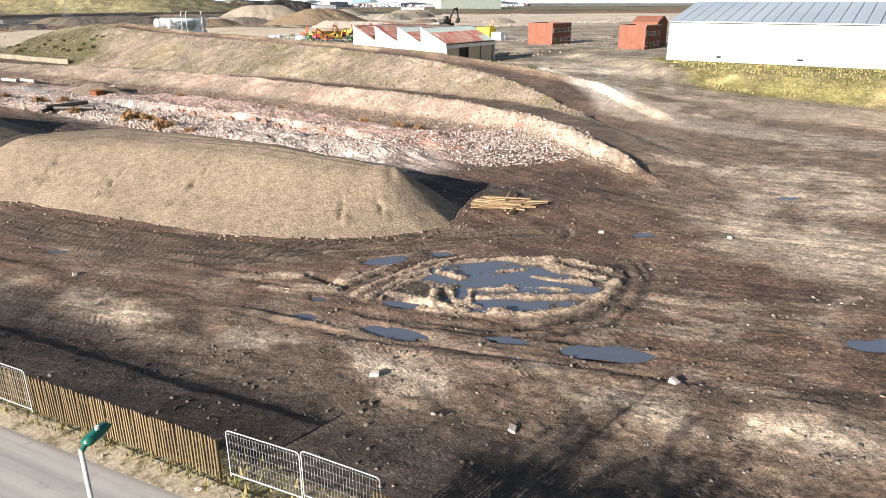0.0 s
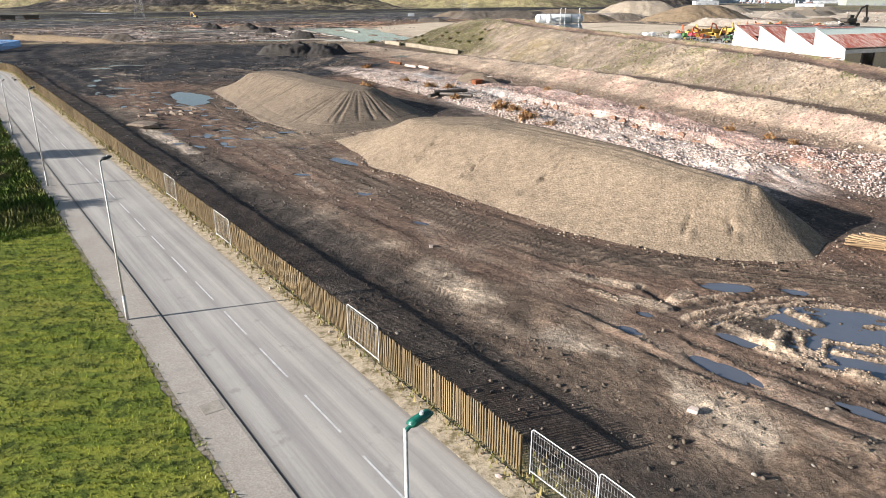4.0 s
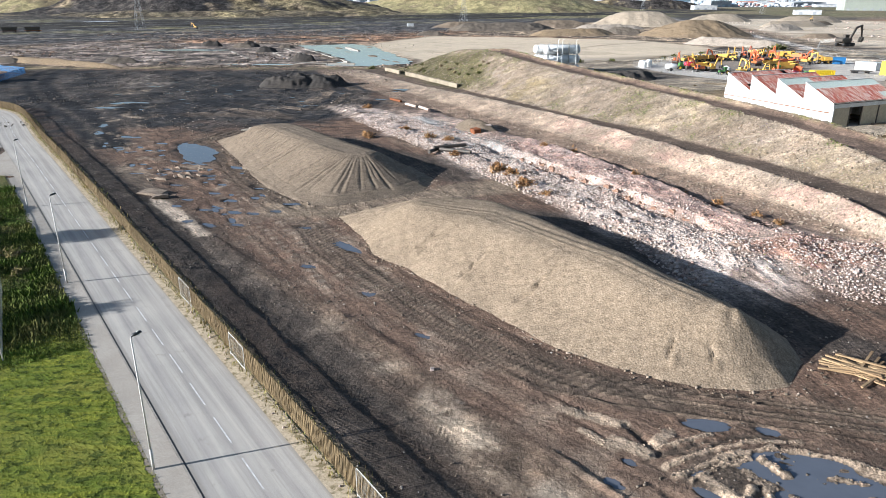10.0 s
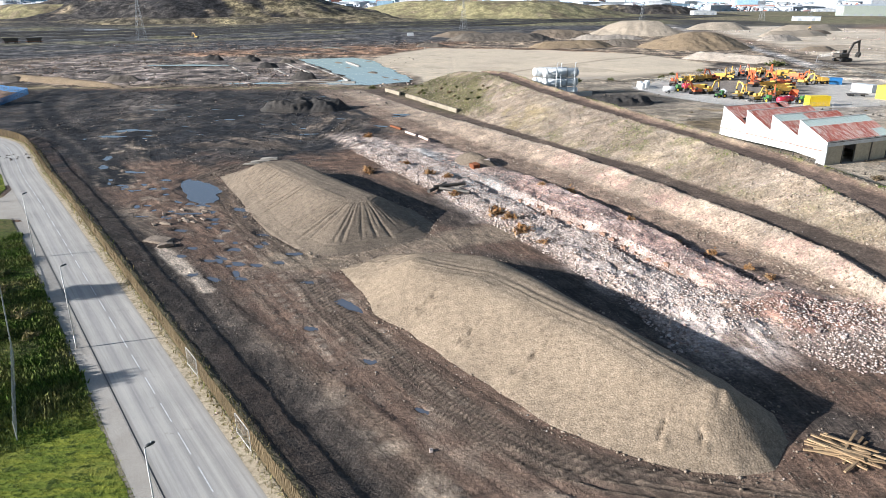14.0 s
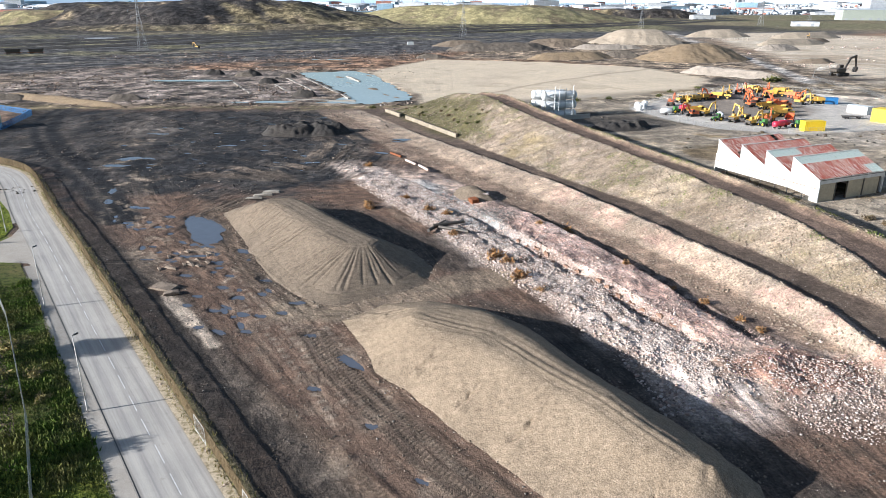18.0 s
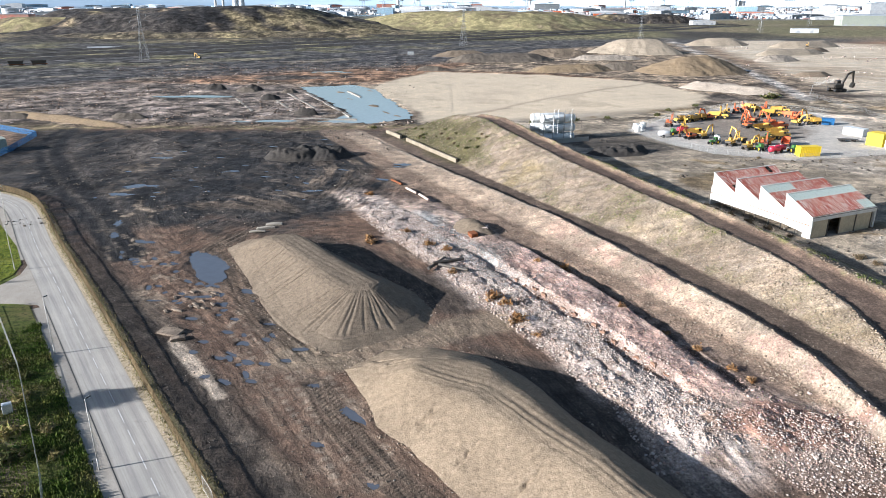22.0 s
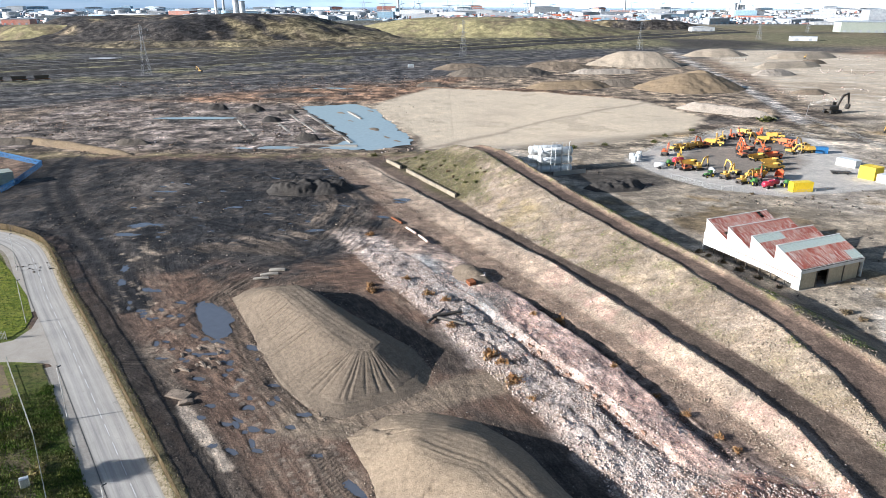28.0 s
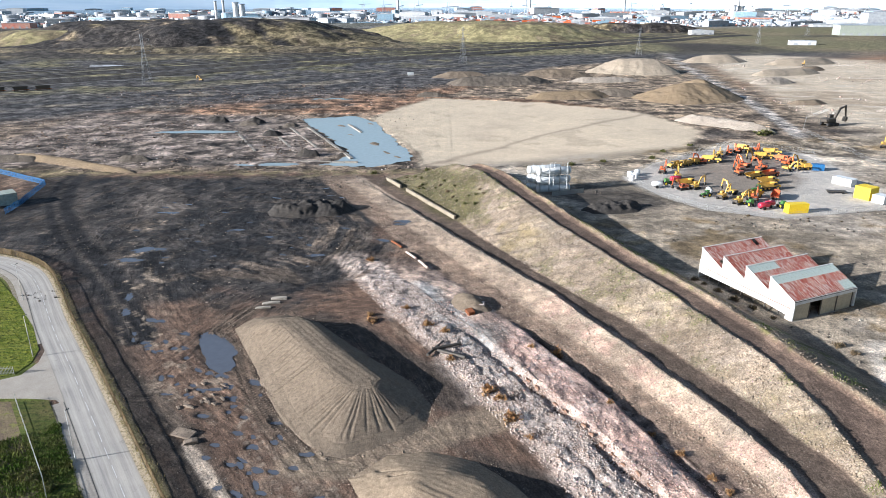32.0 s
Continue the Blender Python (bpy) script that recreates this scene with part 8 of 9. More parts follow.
def far_shore():
    """Backdrop for the far side of the estuary; the haze over it is painted blue and glows."""
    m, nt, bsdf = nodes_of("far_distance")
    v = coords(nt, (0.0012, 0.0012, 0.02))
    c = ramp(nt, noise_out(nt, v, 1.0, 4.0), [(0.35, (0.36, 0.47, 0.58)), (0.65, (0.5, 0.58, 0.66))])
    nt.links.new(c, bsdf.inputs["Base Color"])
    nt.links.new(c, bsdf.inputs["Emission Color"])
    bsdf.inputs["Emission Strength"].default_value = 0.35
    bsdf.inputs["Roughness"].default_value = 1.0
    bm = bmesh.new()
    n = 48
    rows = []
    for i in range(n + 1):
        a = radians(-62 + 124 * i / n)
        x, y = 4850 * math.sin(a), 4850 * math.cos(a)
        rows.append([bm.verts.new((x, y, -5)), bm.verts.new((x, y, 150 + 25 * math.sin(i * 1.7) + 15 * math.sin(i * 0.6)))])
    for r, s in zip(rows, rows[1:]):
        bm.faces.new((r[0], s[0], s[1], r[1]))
    tagged(mesh_object("backdrop", bm, m), "glowing blue backdrop with haze painted over a far shore", "backdrop", kind="structure")


far_shore()


# ---- loose stone, brick and scrub ----
def icosa():
    bm = bmesh.new()
    bmesh.ops.create_icosphere(bm, subdivisions=1, radius=1)
    v = np.array([p.co[:] for p in bm.verts])
    f = np.array([[q.index for q in g.verts] for g in bm.faces])
    bm.free()
    return v, f


ICO_V, ICO_F = icosa()
BOX_V = np.array([(a, b, c) for a in (-1, 1) for b in (-1, 1) for c in (-1, 1)], float)
BOX_F = np.array([(0, 1, 3), (0, 3, 2), (4, 6, 7), (4, 7, 5), (0, 4, 5), (0, 5, 1), (2, 3, 7), (2, 7, 6), (0, 2, 6), (0, 6, 4), (1, 5, 7), (1, 7, 3)])


def scatter(name, xs, ys, sizes, material, label, seed, sharp=False, sink=0.25, flat=0.65, kind="stuff"):
    """Loose pieces, each one turned and dented on its own, lying on the ground."""
    r = np.random.RandomState(seed)
    n = len(xs)
    base, fc = (BOX_V * 0.72, BOX_F) if sharp else (ICO_V, ICO_F)
    v = np.repeat(base[None], n, 0) * (1 + r.uniform(-0.28, 0.28, (n, len(base), 3)))
    v = v * (np.stack([r.uniform(0.7, 1.35, n), r.uniform(0.6, 1.1, n), r.uniform(0.45, 0.9, n) * flat / 0.65], 1) * sizes[:, None])[:, None, :]
    a, b = r.uniform(0, 6.28, n), r.normal(0, 0.35, n)
    ca, sa, cb, sb = np.cos(a)[:, None], np.sin(a)[:, None], np.cos(b)[:, None], np.sin(b)[:, None]
    x, y, z = v[..., 0], v[..., 1], v[..., 2]
    y, z = y * cb - z * sb, y * sb + z * cb
    x, y = x * ca - y * sa, x * sa + y * ca
    h = height(xs, ys) + puddle_dip(xs, ys)
    z = z + h[:, None] + (sizes * (0.5 - sink))[:, None]
    out = np.stack([x + xs[:, None], y + ys[:, None], z], -1).reshape(-1, 3)
    f = (fc[None] + (np.arange(n) * len(base))[:, None, None]).reshape(-1, 3)
    ob = grid_object(name, out, f, material, smooth=False)
    return tagged(ob, label, "rubble", kind=kind)


def island_material(name, stops, rough=0.95):
    """Each loose piece takes a tone of its own."""
    m, nt, bsdf = nodes_of(name)
    g = nt.nodes.new("ShaderNodeNewGeometry")
    c = ramp(nt, g.outputs["Random Per Island"], stops)
    f = noise_out(nt, coords(nt), 3.0, 5.0)
    c = blend(nt, 0.6, c, ramp(nt, f, [(0.3, (0.6, 0.6, 0.6)), (0.7, (1.25, 1.25, 1.25))]), "MULTIPLY")
    nt.links.new(c, bsdf.inputs["Base Color"])
    bsdf.inputs["Roughness"].default_value = rough
    bsdf.inputs["Specular IOR Level"].default_value = 0.2
    return m


MIX_PALE = island_material("mixed_pale_rubble", [(0.0, (0.48, 0.4, 0.35)), (0.3, (0.38, 0.3, 0.25)), (0.5, (0.55, 0.48, 0.43)), (0.68, (0.4, 0.28, 0.23)), (0.85, (0.18, 0.135, 0.11)), (1.0, (0.6, 0.54, 0.49))])
MIX_BRICK = island_material("mixed_brick_rubble", [(0.0, (0.38, 0.25, 0.2)), (0.35, (0.44, 0.33, 0.28)), (0.6, (0.29, 0.165, 0.125)), (0.8, (0.48, 0.4, 0.35)), (1.0, (0.2, 0.13, 0.1))])
MIX_MUD = island_material("mixed_clods", [(0.0, (0.14, 0.115, 0.085)), (0.4, (0.08, 0.066, 0.052)), (0.7, (0.22, 0.18, 0.14)), (0.9, (0.05, 0.045, 0.04)), (1.0, (0.36, 0.32, 0.27))])
MIX_BANK = island_material("mixed_bank_stone", [(0.0, (0.26, 0.205, 0.15)), (0.4, (0.19, 0.145, 0.105)), (0.7, (0.34, 0.28, 0.22)), (1.0, (0.13, 0.1, 0.075))])
nr = np.random.RandomState(11)


def band_points(n, u0, u1, y0, y1, power=1.0):
    y = nr.uniform(y0, y1, n)
    u = nr.uniform(u0, u1, n)
    return np.interp(y, BANK_Y, A_FOOT) + u, y


def sizes_of(n, lo, hi, p=2.6):
    return lo + (hi - lo) * nr.rand(n) ** p


MIX_WHITE = island_material("mixed_white_rubble", [(0.0, (0.47, 0.4, 0.35)), (0.3, (0.37, 0.295, 0.25)), (0.5, (0.55, 0.48, 0.43)), (0.7, (0.36, 0.255, 0.205)), (0.85, (0.19, 0.14, 0.11)), (1.0, (0.6, 0.53, 0.48))])
x, y = band_points(56000, -28.5, -13.5, 66, 192)
keep = fbm(x, y, 6, 2, 4) - 0.6 * sstep(-25, -28, x - np.interp(y, BANK_Y, A_FOOT)) - 0.9 * sstep(79, 67, y) - 0.6 * sstep(165, 190, y) > nr.uniform(-0.5, 0.5, len(x))
x, y = x[keep], y[keep]
scatter("rubble", x, y, sizes_of(len(x), 0.05, 0.22, 2.6), MIX_WHITE, "pale broken concrete and plaster rubble strewn in a strip", 1, sharp=True, sink=0.42, flat=0.6)
x, y = band_points(9000, -16, -4, 84, 165)
scatter("rubble", x, y, sizes_of(len(x), 0.03, 0.18, 4.0), MIX_BRICK, "crushed red brick rubble strewn along a ridge", 2, sharp=True)
x, y = band_points(5000, -29, -25, 70, 175)
scatter("rubble", x, y, sizes_of(len(x), 0.04, 0.26, 4.5), MIX_PALE, "broken masonry scattered at the edge of the strip", 21, sharp=True)
a, r = nr.uniform(0, 6.28, 5000), nr.rand(5000) ** 0.6
scatter("rubble", 51 + 11 * r * np.cos(a), 73 + 9 * r * np.sin(a), sizes_of(5000, 0.04, 0.19, 3.0), MIX_PALE, "broken pale masonry heaped at the end of the strip", 3, sharp=True)
a, r = nr.uniform(0, 6.28, 1600), nr.rand(1600) ** 0.6
scatter("rubble", 44.5 + 7 * r * np.cos(a), 79 + 4.5 * r * np.sin(a), sizes_of(1600, 0.04, 0.17, 3.0), MIX_BRICK, "crushed red brick heaped at the end of the strip", 4, sharp=True)
y = nr.uniform(55, 290, 9000)
t = nr.rand(9000)
x = np.interp(y, BANK_Y, A_FOOT) * (1 - t) + np.interp(y, BANK_Y, A_TOP) * t
scatter("bank_stones", x, y, sizes_of(9000, 0.05, 0.24, 3.6), MIX_BANK, "loose stones on the face of the lower bank", 5)
y = nr.uniform(80, 290, 12000)
t = nr.rand(12000)
x = np.interp(y, BANK_Y, B_FOOT) * (1 - t) + np.interp(y, BANK_Y, B_TOP) * t
scatter("bank_stones", x, y, sizes_of(12000, 0.05, 0.28, 3.6), MIX_BANK, "loose stones on the face of the upper bank", 6)
y = nr.uniform(95, 280, 4000)
x = np.interp(y, BANK_Y, T_RIGHT) + nr.uniform(0.4, 5.5, 4000)
scatter("bank_stones", x, y, sizes_of(4000, 0.05, 0.26, 3.6), MIX_BANK, "loose stones on the outer edge of the bank", 7)
# clods over the open mud
xs_, ys_ = [], []
while len(xs_) < 24000:
    px_, py_ = nr.uniform(-70, 62), nr.uniform(12, 150)
    f = -0.82 * (px_ - 1.7) - 0.57 * (py_ - 26.2)
    if f < -1.2:
        xs_.append(px_), ys_.append(py_)
x, y = np.array(xs_), np.array(ys_)
keep = fbm(x, y, 10, 5, 4) > -0.1
x, y = x[keep], y[keep]
scatter("clods", x, y, sizes_of(len(x), 0.03, 0.15, 3.6), MIX_MUD, "scattered clods and pebbles on churned mud", 8)
x, y = nr.uniform(-130, 0, 9000), nr.uniform(150, 310, 9000)
keep = (fbm(x, y, 16, 3, 4) > 0.0) & (x < np.interp(y, BANK_Y, A_FOOT)) & (x > -20 - 0.55 * y)
x, y = x[keep], y[keep]
scatter("clods", x, y, sizes_of(len(x), 0.05, 0.24, 4.5), MIX_MUD, "scattered dark spoil and debris on ash ground", 9, sharp=True)
x, y = nr.uniform(-260, 0, 6000), nr.uniform(310, 620, 6000)
keep = (fbm(x, y, 30, 3, 4) > 0.05) & (inside(x, y, POND) < -3)
x, y = x[keep], y[keep]
scatter("debris", x, y, sizes_of(len(x), 0.1, 0.6, 6), MIX_MUD, "scattered broken concrete and spoil on levelled ground", 10, sharp=True)
x, y = nr.uniform(60, 210, 6000), nr.uniform(100, 320, 6000)
keep = (x > np.interp(y, BANK_Y, OUTER) + 1) & (fbm(x, y, 18, 4, 4) > 0.1) & (inside(x, y, [(76, 284), (98, 312), (150, 357), (181, 330), (172, 258), (158, 236), (116, 225), (94, 236), (84, 254)]) < 0)
x, y = x[keep], y[keep]
scatter("debris", x, y, sizes_of(len(x), 0.1, 0.6, 5), MIX_MUD, "scattered stones and scrap on rough open ground", 12)
x, y = nr.uniform(240, 620, 5000), nr.uniform(380, 900, 5000)
keep = fbm(x, y, 40, 4, 4) > 0.12
x, y = x[keep], y[keep]
scatter("debris", x, y, sizes_of(len(x), 0.3, 1.1, 5), MIX_PALE, "pale broken concrete strewn over open ground", 13, sharp=True)


def town_clutter(n=6500):
    """The small sheds, stores and yards that crowd the far works."""
    r = np.random.RandomState(31)
    y = 1880 + 1500 * r.rand(n) ** 1.4
    x = y * r.uniform(-0.66, 0.72, n)
    keep = (y > 2150) | (x / y < -0.34) | (x / y > 0.24)
    wet = inside(x, y, [(-520, 2180), (-250, 2170), (-60, 2210), (-40, 2290), (-380, 2280)]) < 4
    keep &= wet & (fbm(x, y, 300, 3, 3) > -0.35)
    x, y = x[keep], y[keep]
    m = len(x)
    s = np.stack([1.5 + 13 * r.rand(m) ** 3, 1.5 + 7 * r.rand(m) ** 2, 1.0 + 4.0 * r.rand(m) ** 3], 1)
    a = r.normal(0, 0.25, m)
    v = BOX_V[None] * s[:, None, :]
    vx = v[..., 0] * np.cos(a)[:, None] - v[..., 1] * np.sin(a)[:, None] + x[:, None]
    vy = v[..., 0] * np.sin(a)[:, None] + v[..., 1] * np.cos(a)[:, None] + y[:, None]
    vz = v[..., 2] + s[:, 2:3] - 0.5 + height(x, y)[:, None]
    f = (BOX_F[None] + (np.arange(m) * 8)[:, None, None]).reshape(-1, 3)
    mt = island_material("town_mix", [(0.0, (0.6, 0.61, 0.62)), (0.3, (0.42, 0.44, 0.47)), (0.45, (0.14, 0.14, 0.15)), (0.55, (0.4, 0.17, 0.12)), (0.65, (0.6, 0.6, 0.6)), (0.8, (0.27, 0.36, 0.45)), (0.9, (0.2, 0.19, 0.18)), (1.0, (0.66, 0.66, 0.66))], 0.7)
    ob = grid_object("distant_sheds", np.stack([vx, vy, vz], -1).reshape(-1, 3), f, mt, smooth=False)
    tagged(ob, "crowded small pale sheds, stores and containers of far works", "buildings", kind="stuff")


town_clutter()


def clay_pieces():
    """Torn slabs and crumbs of dry clay along the squeezed-up ridges."""
    r = np.random.RandomState(88)
    xs, ys = [], []
    for group in (CLAY_RIM, CLAY_PLATES, CLAY_SLABS, CLAY_WEDGE):
        for pts, w, h in group:
            for (ax, ay), (bx_, by_) in zip(pts, pts[1:]):
                n = int(22 * math.hypot(bx_ - ax, by_ - ay))
                t = r.rand(n)
                xs.append(ax + (bx_ - ax) * t + r.normal(0, w * 0.75, n))
                ys.append(ay + (by_ - ay) * t + r.normal(0, w * 0.75, n))
    x, y = np.concatenate(xs), np.concatenate(ys)
    mix = island_material("dry_clay_pieces", [(0.0, (0.36, 0.275, 0.2)), (0.4, (0.29, 0.22, 0.158)), (0.7, (0.43, 0.335, 0.245)), (0.9, (0.14, 0.105, 0.078)), (1.0, (0.47, 0.37, 0.275))])
    scatter("clay_pieces", x, y, 0.02 + 0.075 * r.rand(len(x)) ** 2.5, mix, "torn slabs and crumbs of dry clay round a puddle", 89, sharp=True, flat=0.45, sink=0.35)


clay_pieces()


# single blocks that stand out
def broken_block(x, y, s, seed, material, label, group=""):
    r = random.Random(seed)
    bm = bmesh.new()
    bmesh.ops.create_cube(bm, size=1)
    for v in bm.verts:
        v.co = Vector((v.co.x * s * r.uniform(0.9, 1.5), v.co.y * s * r.uniform(0.7, 1.1), v.co.z * s * r.uniform(0.5, 0.9)))
    bmesh.ops.bevel(bm, geom=bm.edges[:], offset=0.06 * s, segments=1, affect="EDGES")
    ob = mesh_object("concrete_block", bm, material)
    ob.matrix_basis = pose(x, y, zat(x, y) + 0.18 * s, r.uniform(-12, 12), r.uniform(-12, 12), r.uniform(0, 360))
    return tagged(ob, label, "block", group)


rb = random.Random(8)
for k in range(24):
    yy = rb.uniform(70, 88)
    broken_block(rb.uniform(41, 62), yy, rb.uniform(0.2, 0.5), k, STONE_PALE, "broken block of pale concrete in the rubble", "loose blocks")
for k in range(60):
    yy = rb.uniform(86, 172)
    broken_block(float(np.interp(yy, BANK_Y, A_FOOT)) + rb.uniform(-24, -8), yy, rb.uniform(0.2, 0.4), 100 + k, STONE_PALE if k % 4 else STONE_PINK, "broken block of pale masonry in the rubble strip", "loose blocks")
for k, (x, y) in enumerate(((15.5, 21.3), (24.9, 20.6), (38.2, 41.2), (46.5, 35.0), (12.0, 28.8), (-1.0, 52.0))):
    broken_block(x, y, 0.38, 300 + k, STONE_PALE, "single pale stone lying on the mud", "loose blocks")
MUDDY_SLAB = plain("muddy_concrete", (0.26, 0.205, 0.155), (0.19, 0.15, 0.115), rough=0.95, big=0.9, fine=5.0, wear=(0.12, 0.095, 0.075), wear_at=0.57)
for x, y, w, d, h, tip, turn in ((-46.8, 107.6, 4.6, 2.2, 0.3, 4, -20), (-44.6, 105.2, 2.6, 1.6, 0.35, -5, 20), (-42.6, 167.5, 4.2, 1.4, 0.3, 2, 5), (-44.0, 164.6, 4.6, 1.1, 0.3, 1, 12), (-45.4, 161.6, 4.0, 0.9, 0.3, -2, 8)):
    sl = thing("concrete_slab", "broken concrete slab lying tilted in the mud", "slab", "loose slabs", at=(x, y, zat(x, y) + 0.12), turn=turn)
    ob = part("slab", prism(bmesh.new(), [(-w / 2, 0), (w / 2, 0), (w / 2 - 0.15, h), (w * 0.1, h + 0.12), (-w / 2 + 0.25, h - 0.05)], -d / 2, d / 2), MUDDY_SLAB if y < 150 else CONCRETE, sl)
    ob.matrix_basis = pose(0, 0, 0, tip, 0, 0)
cover = thing("access_cover", "pale square concrete access cover set in the footway", "cover", at=(-11.3, 29.2, 0.051), turn=-54.5)
part("slab", boxed(-0.45, 0.45, -0.45, 0.45, 0.0, 0.012), CONCRETE, cover)
part("frame", boxed(-0.5, 0.5, -0.5, 0.5, -0.02, 0.006), KERB, cover)
rv = random.Random(71)
for k in range(34):
    f_ = rv.uniform(0, 1)
    qx, qy = 6 - 55 * f_, 20.2 + 77.3 * f_
    d_ = rv.uniform(0.35, 1.15)
    px_, py_, s_ = qx - 0.82 * d_, qy - 0.57 * d_, rv.uniform(0.05, 0.16)
    bm = bmesh.new()
    bmesh.ops.create_icosphere(bm, subdivisions=1, radius=s_)
    for v in bm.verts:
        v.co = Vector((v.co.x * rv.uniform(0.8, 1.5), v.co.y * rv.uniform(0.7, 1.1), v.co.z * rv.uniform(0.5, 0.8)))
    ob = mesh_object("stone", bm, STONE_PALE)
    ob.matrix_basis = pose(px_, py_, 0.02 + 0.4 * s_, 0, 0, rv.uniform(0, 360))
    tagged(ob, "pale stone lying on the sandy verge", "stone", "verge stones")
for k in range(16):
    bx_, by_ = -47.6 + rv.uniform(-4.5, 4.5), 121.5 + rv.uniform(-5.5, 4.5)
    sl = thing("mud_slab", "torn ridge of wet brown mud beside a pool", "mud", "torn mud ridges", at=(bx_, by_, zat(bx_, by_) - 0.05), turn=rv.uniform(-65, -15))
    w = rv.uniform(1.2, 2.6)
    part("ridge", prism(bmesh.new(), [(-w / 2, 0), (w / 2, 0), (w * 0.4, rv.uniform(0.15, 0.35)), (w * 0.1, rv.uniform(0.3, 0.5)), (-w * 0.3, rv.uniform(0.2, 0.4))], -0.22, 0.2), MUDDY_SLAB, sl)
broken_block(10.4, 161, 2.4, 402, STONE_PALE, "tall pale broken wall stub in rubble")
broken_block(7.6, 157.5, 1.8, 403, RUST, "rusted steel casing lying in rubble")
STUB_MASONRY = plain("stained_masonry", (0.24, 0.14, 0.095), (0.16, 0.09, 0.06), rough=0.95, big=1.2, fine=6.0, wear=(0.4, 0.33, 0.28), wear_at=0.58)
for k in range(15):
    yy = 131 - 2.7 * k
    x = float(np.interp(yy, BANK_Y, A_FOOT)) - 15.4 + rb.uniform(-0.4, 0.4)
    t = thing("wall_stub", "jagged stub of a demolished brick wall", "wall", "wall stubs", at=(x, yy, zat(x, yy) - 0.2), turn=rb.uniform(-10, 10) - 62)
    part("masonry", prism(bmesh.new(), [(0, 0), (1.3, 0), (1.3, rb.uniform(0.3, 0.8)), (0.9, rb.uniform(0.5, 1.0)), (0.5, rb.uniform(0.3, 0.8)), (0, rb.uniform(0.4, 0.9))], 0, 0.35), STUB_MASONRY, t)


# concrete block wall at the foot of the bank
def block_wall():
    base = thing("block_wall", "low wall of pale interlocking concrete blocks", "wall", at=(0, 0, 0))
    bm = bmesh.new()
    box(bm, 0, 2.9, -0.4, 0.4, 0, 1.5, bevel=0.05)
    me = bpy.data.meshes.new("block")
    bm.to_mesh(me)
    bm.free()
    me.materials.append(plain("wall_block", (0.3, 0.26, 0.19), (0.24, 0.2, 0.15), rough=0.9, big=0.6, tint=0.15))
    for x, y, a in fence_frames([(-22.3, 289.4), (-10, 264.5), (5.0, 235.0)], 0, 3.0):
        if 272 < y < 277:
            continue
        ob = new("block", me)
        ob.parent = base
        ob.matrix_basis = pose(x - 0.8, y, max(zat(x - 1.6, y), 0) - 0.1, 0, 0, math.degrees(a))


block_wall()


# timber baulks thrown down beside the gravel heap
def timber_pile():
    r = random.Random(4)
    base = thing("timber_pile", "heap of old wooden baulks thrown on the mud", "timber", at=(36.0, 51.6, zat(36, 51.6)), turn=-33)
    for k in range(26):
        bm = boxed(-2.3, 2.3, -0.11, 0.11, -0.07, 0.07, bevel=0.015)
        ob = part("baulk", bm, OLD_WOOD, base)
        ob.matrix_basis = pose(r.uniform(-1.5, 1.5), r.uniform(-1.3, 1.3), 0.12 + 0.1 * (k // 6), r.uniform(-4, 4), r.uniform(-3, 3), r.choice((0, 0, 0, 80)) + r.uniform(-22, 22))


timber_pile()
r = random.Random(14)
for x, y, a in ((-14, 209, -60), (-9, 199, -62), (-5, 190, -66), (1.5, 139, 20), (2.5, 136, -30), (-1, 139, 60)):
    t = thing("steel_pipe", "rusted steel pipe lying on broken ground", "pipe", "loose pipes", at=(x, y, zat(x, y) + 0.35), turn=a)
    part("tube", tubed((-3.5, 0, 0), (3.5, 0, 0.1), 0.35, 0.35, 12), RUST if y > 205 else STONE_PALE if y > 180 else STEEL_DARK, t)


# footings of demolished bays beside the pond
for p, q, w in (((-82, 423), (-44, 335), 1.6), ((-92, 420), (-66, 362), 1.2), ((-104, 418), (-80, 362), 1.2), ((-118, 400), (-96, 352), 1.2), ((-72, 330), (-40, 327), 1.4), ((-58, 432), (-47, 405), 1.2)):
    ln = math.hypot(q[0] - p[0], q[1] - p[1])
    ft = thing("footing", "low pale concrete footing of a demolished bay", "footing", "footings", at=(*p, -0.3), turn=math.degrees(math.atan2(q[1] - p[1], q[0] - p[0])))
    n = int(ln / 6)
    for i in range(n):
        if (i * 7 + int(w * 10)) % 9 == 4:
            continue
        part("block", boxed(ln * i / n, ln * (i + 0.97) / n, -w / 2, w / 2, 0, 0.5 + 0.1 * ((i * 5) % 3)), KERB, ft)
for k, (x, y, la, lb) in enumerate(((-36, 372, 5, 2.2), (-28, 350, 4, 1.6), (-52, 398, 3.5, 1.4), (-62, 428, 4, 2), (-22, 340, 3, 1.5), (-45, 436, 4, 1.4))):
    heap("mud_bank", round_outline(x, y, la, lb, -60, 300 + k, 0.12), 0.35, 0.4, FINES, "low mud bank showing above shallow pond water", step=0.5, seed=k % 4, floor=-0.32, group="mud banks")
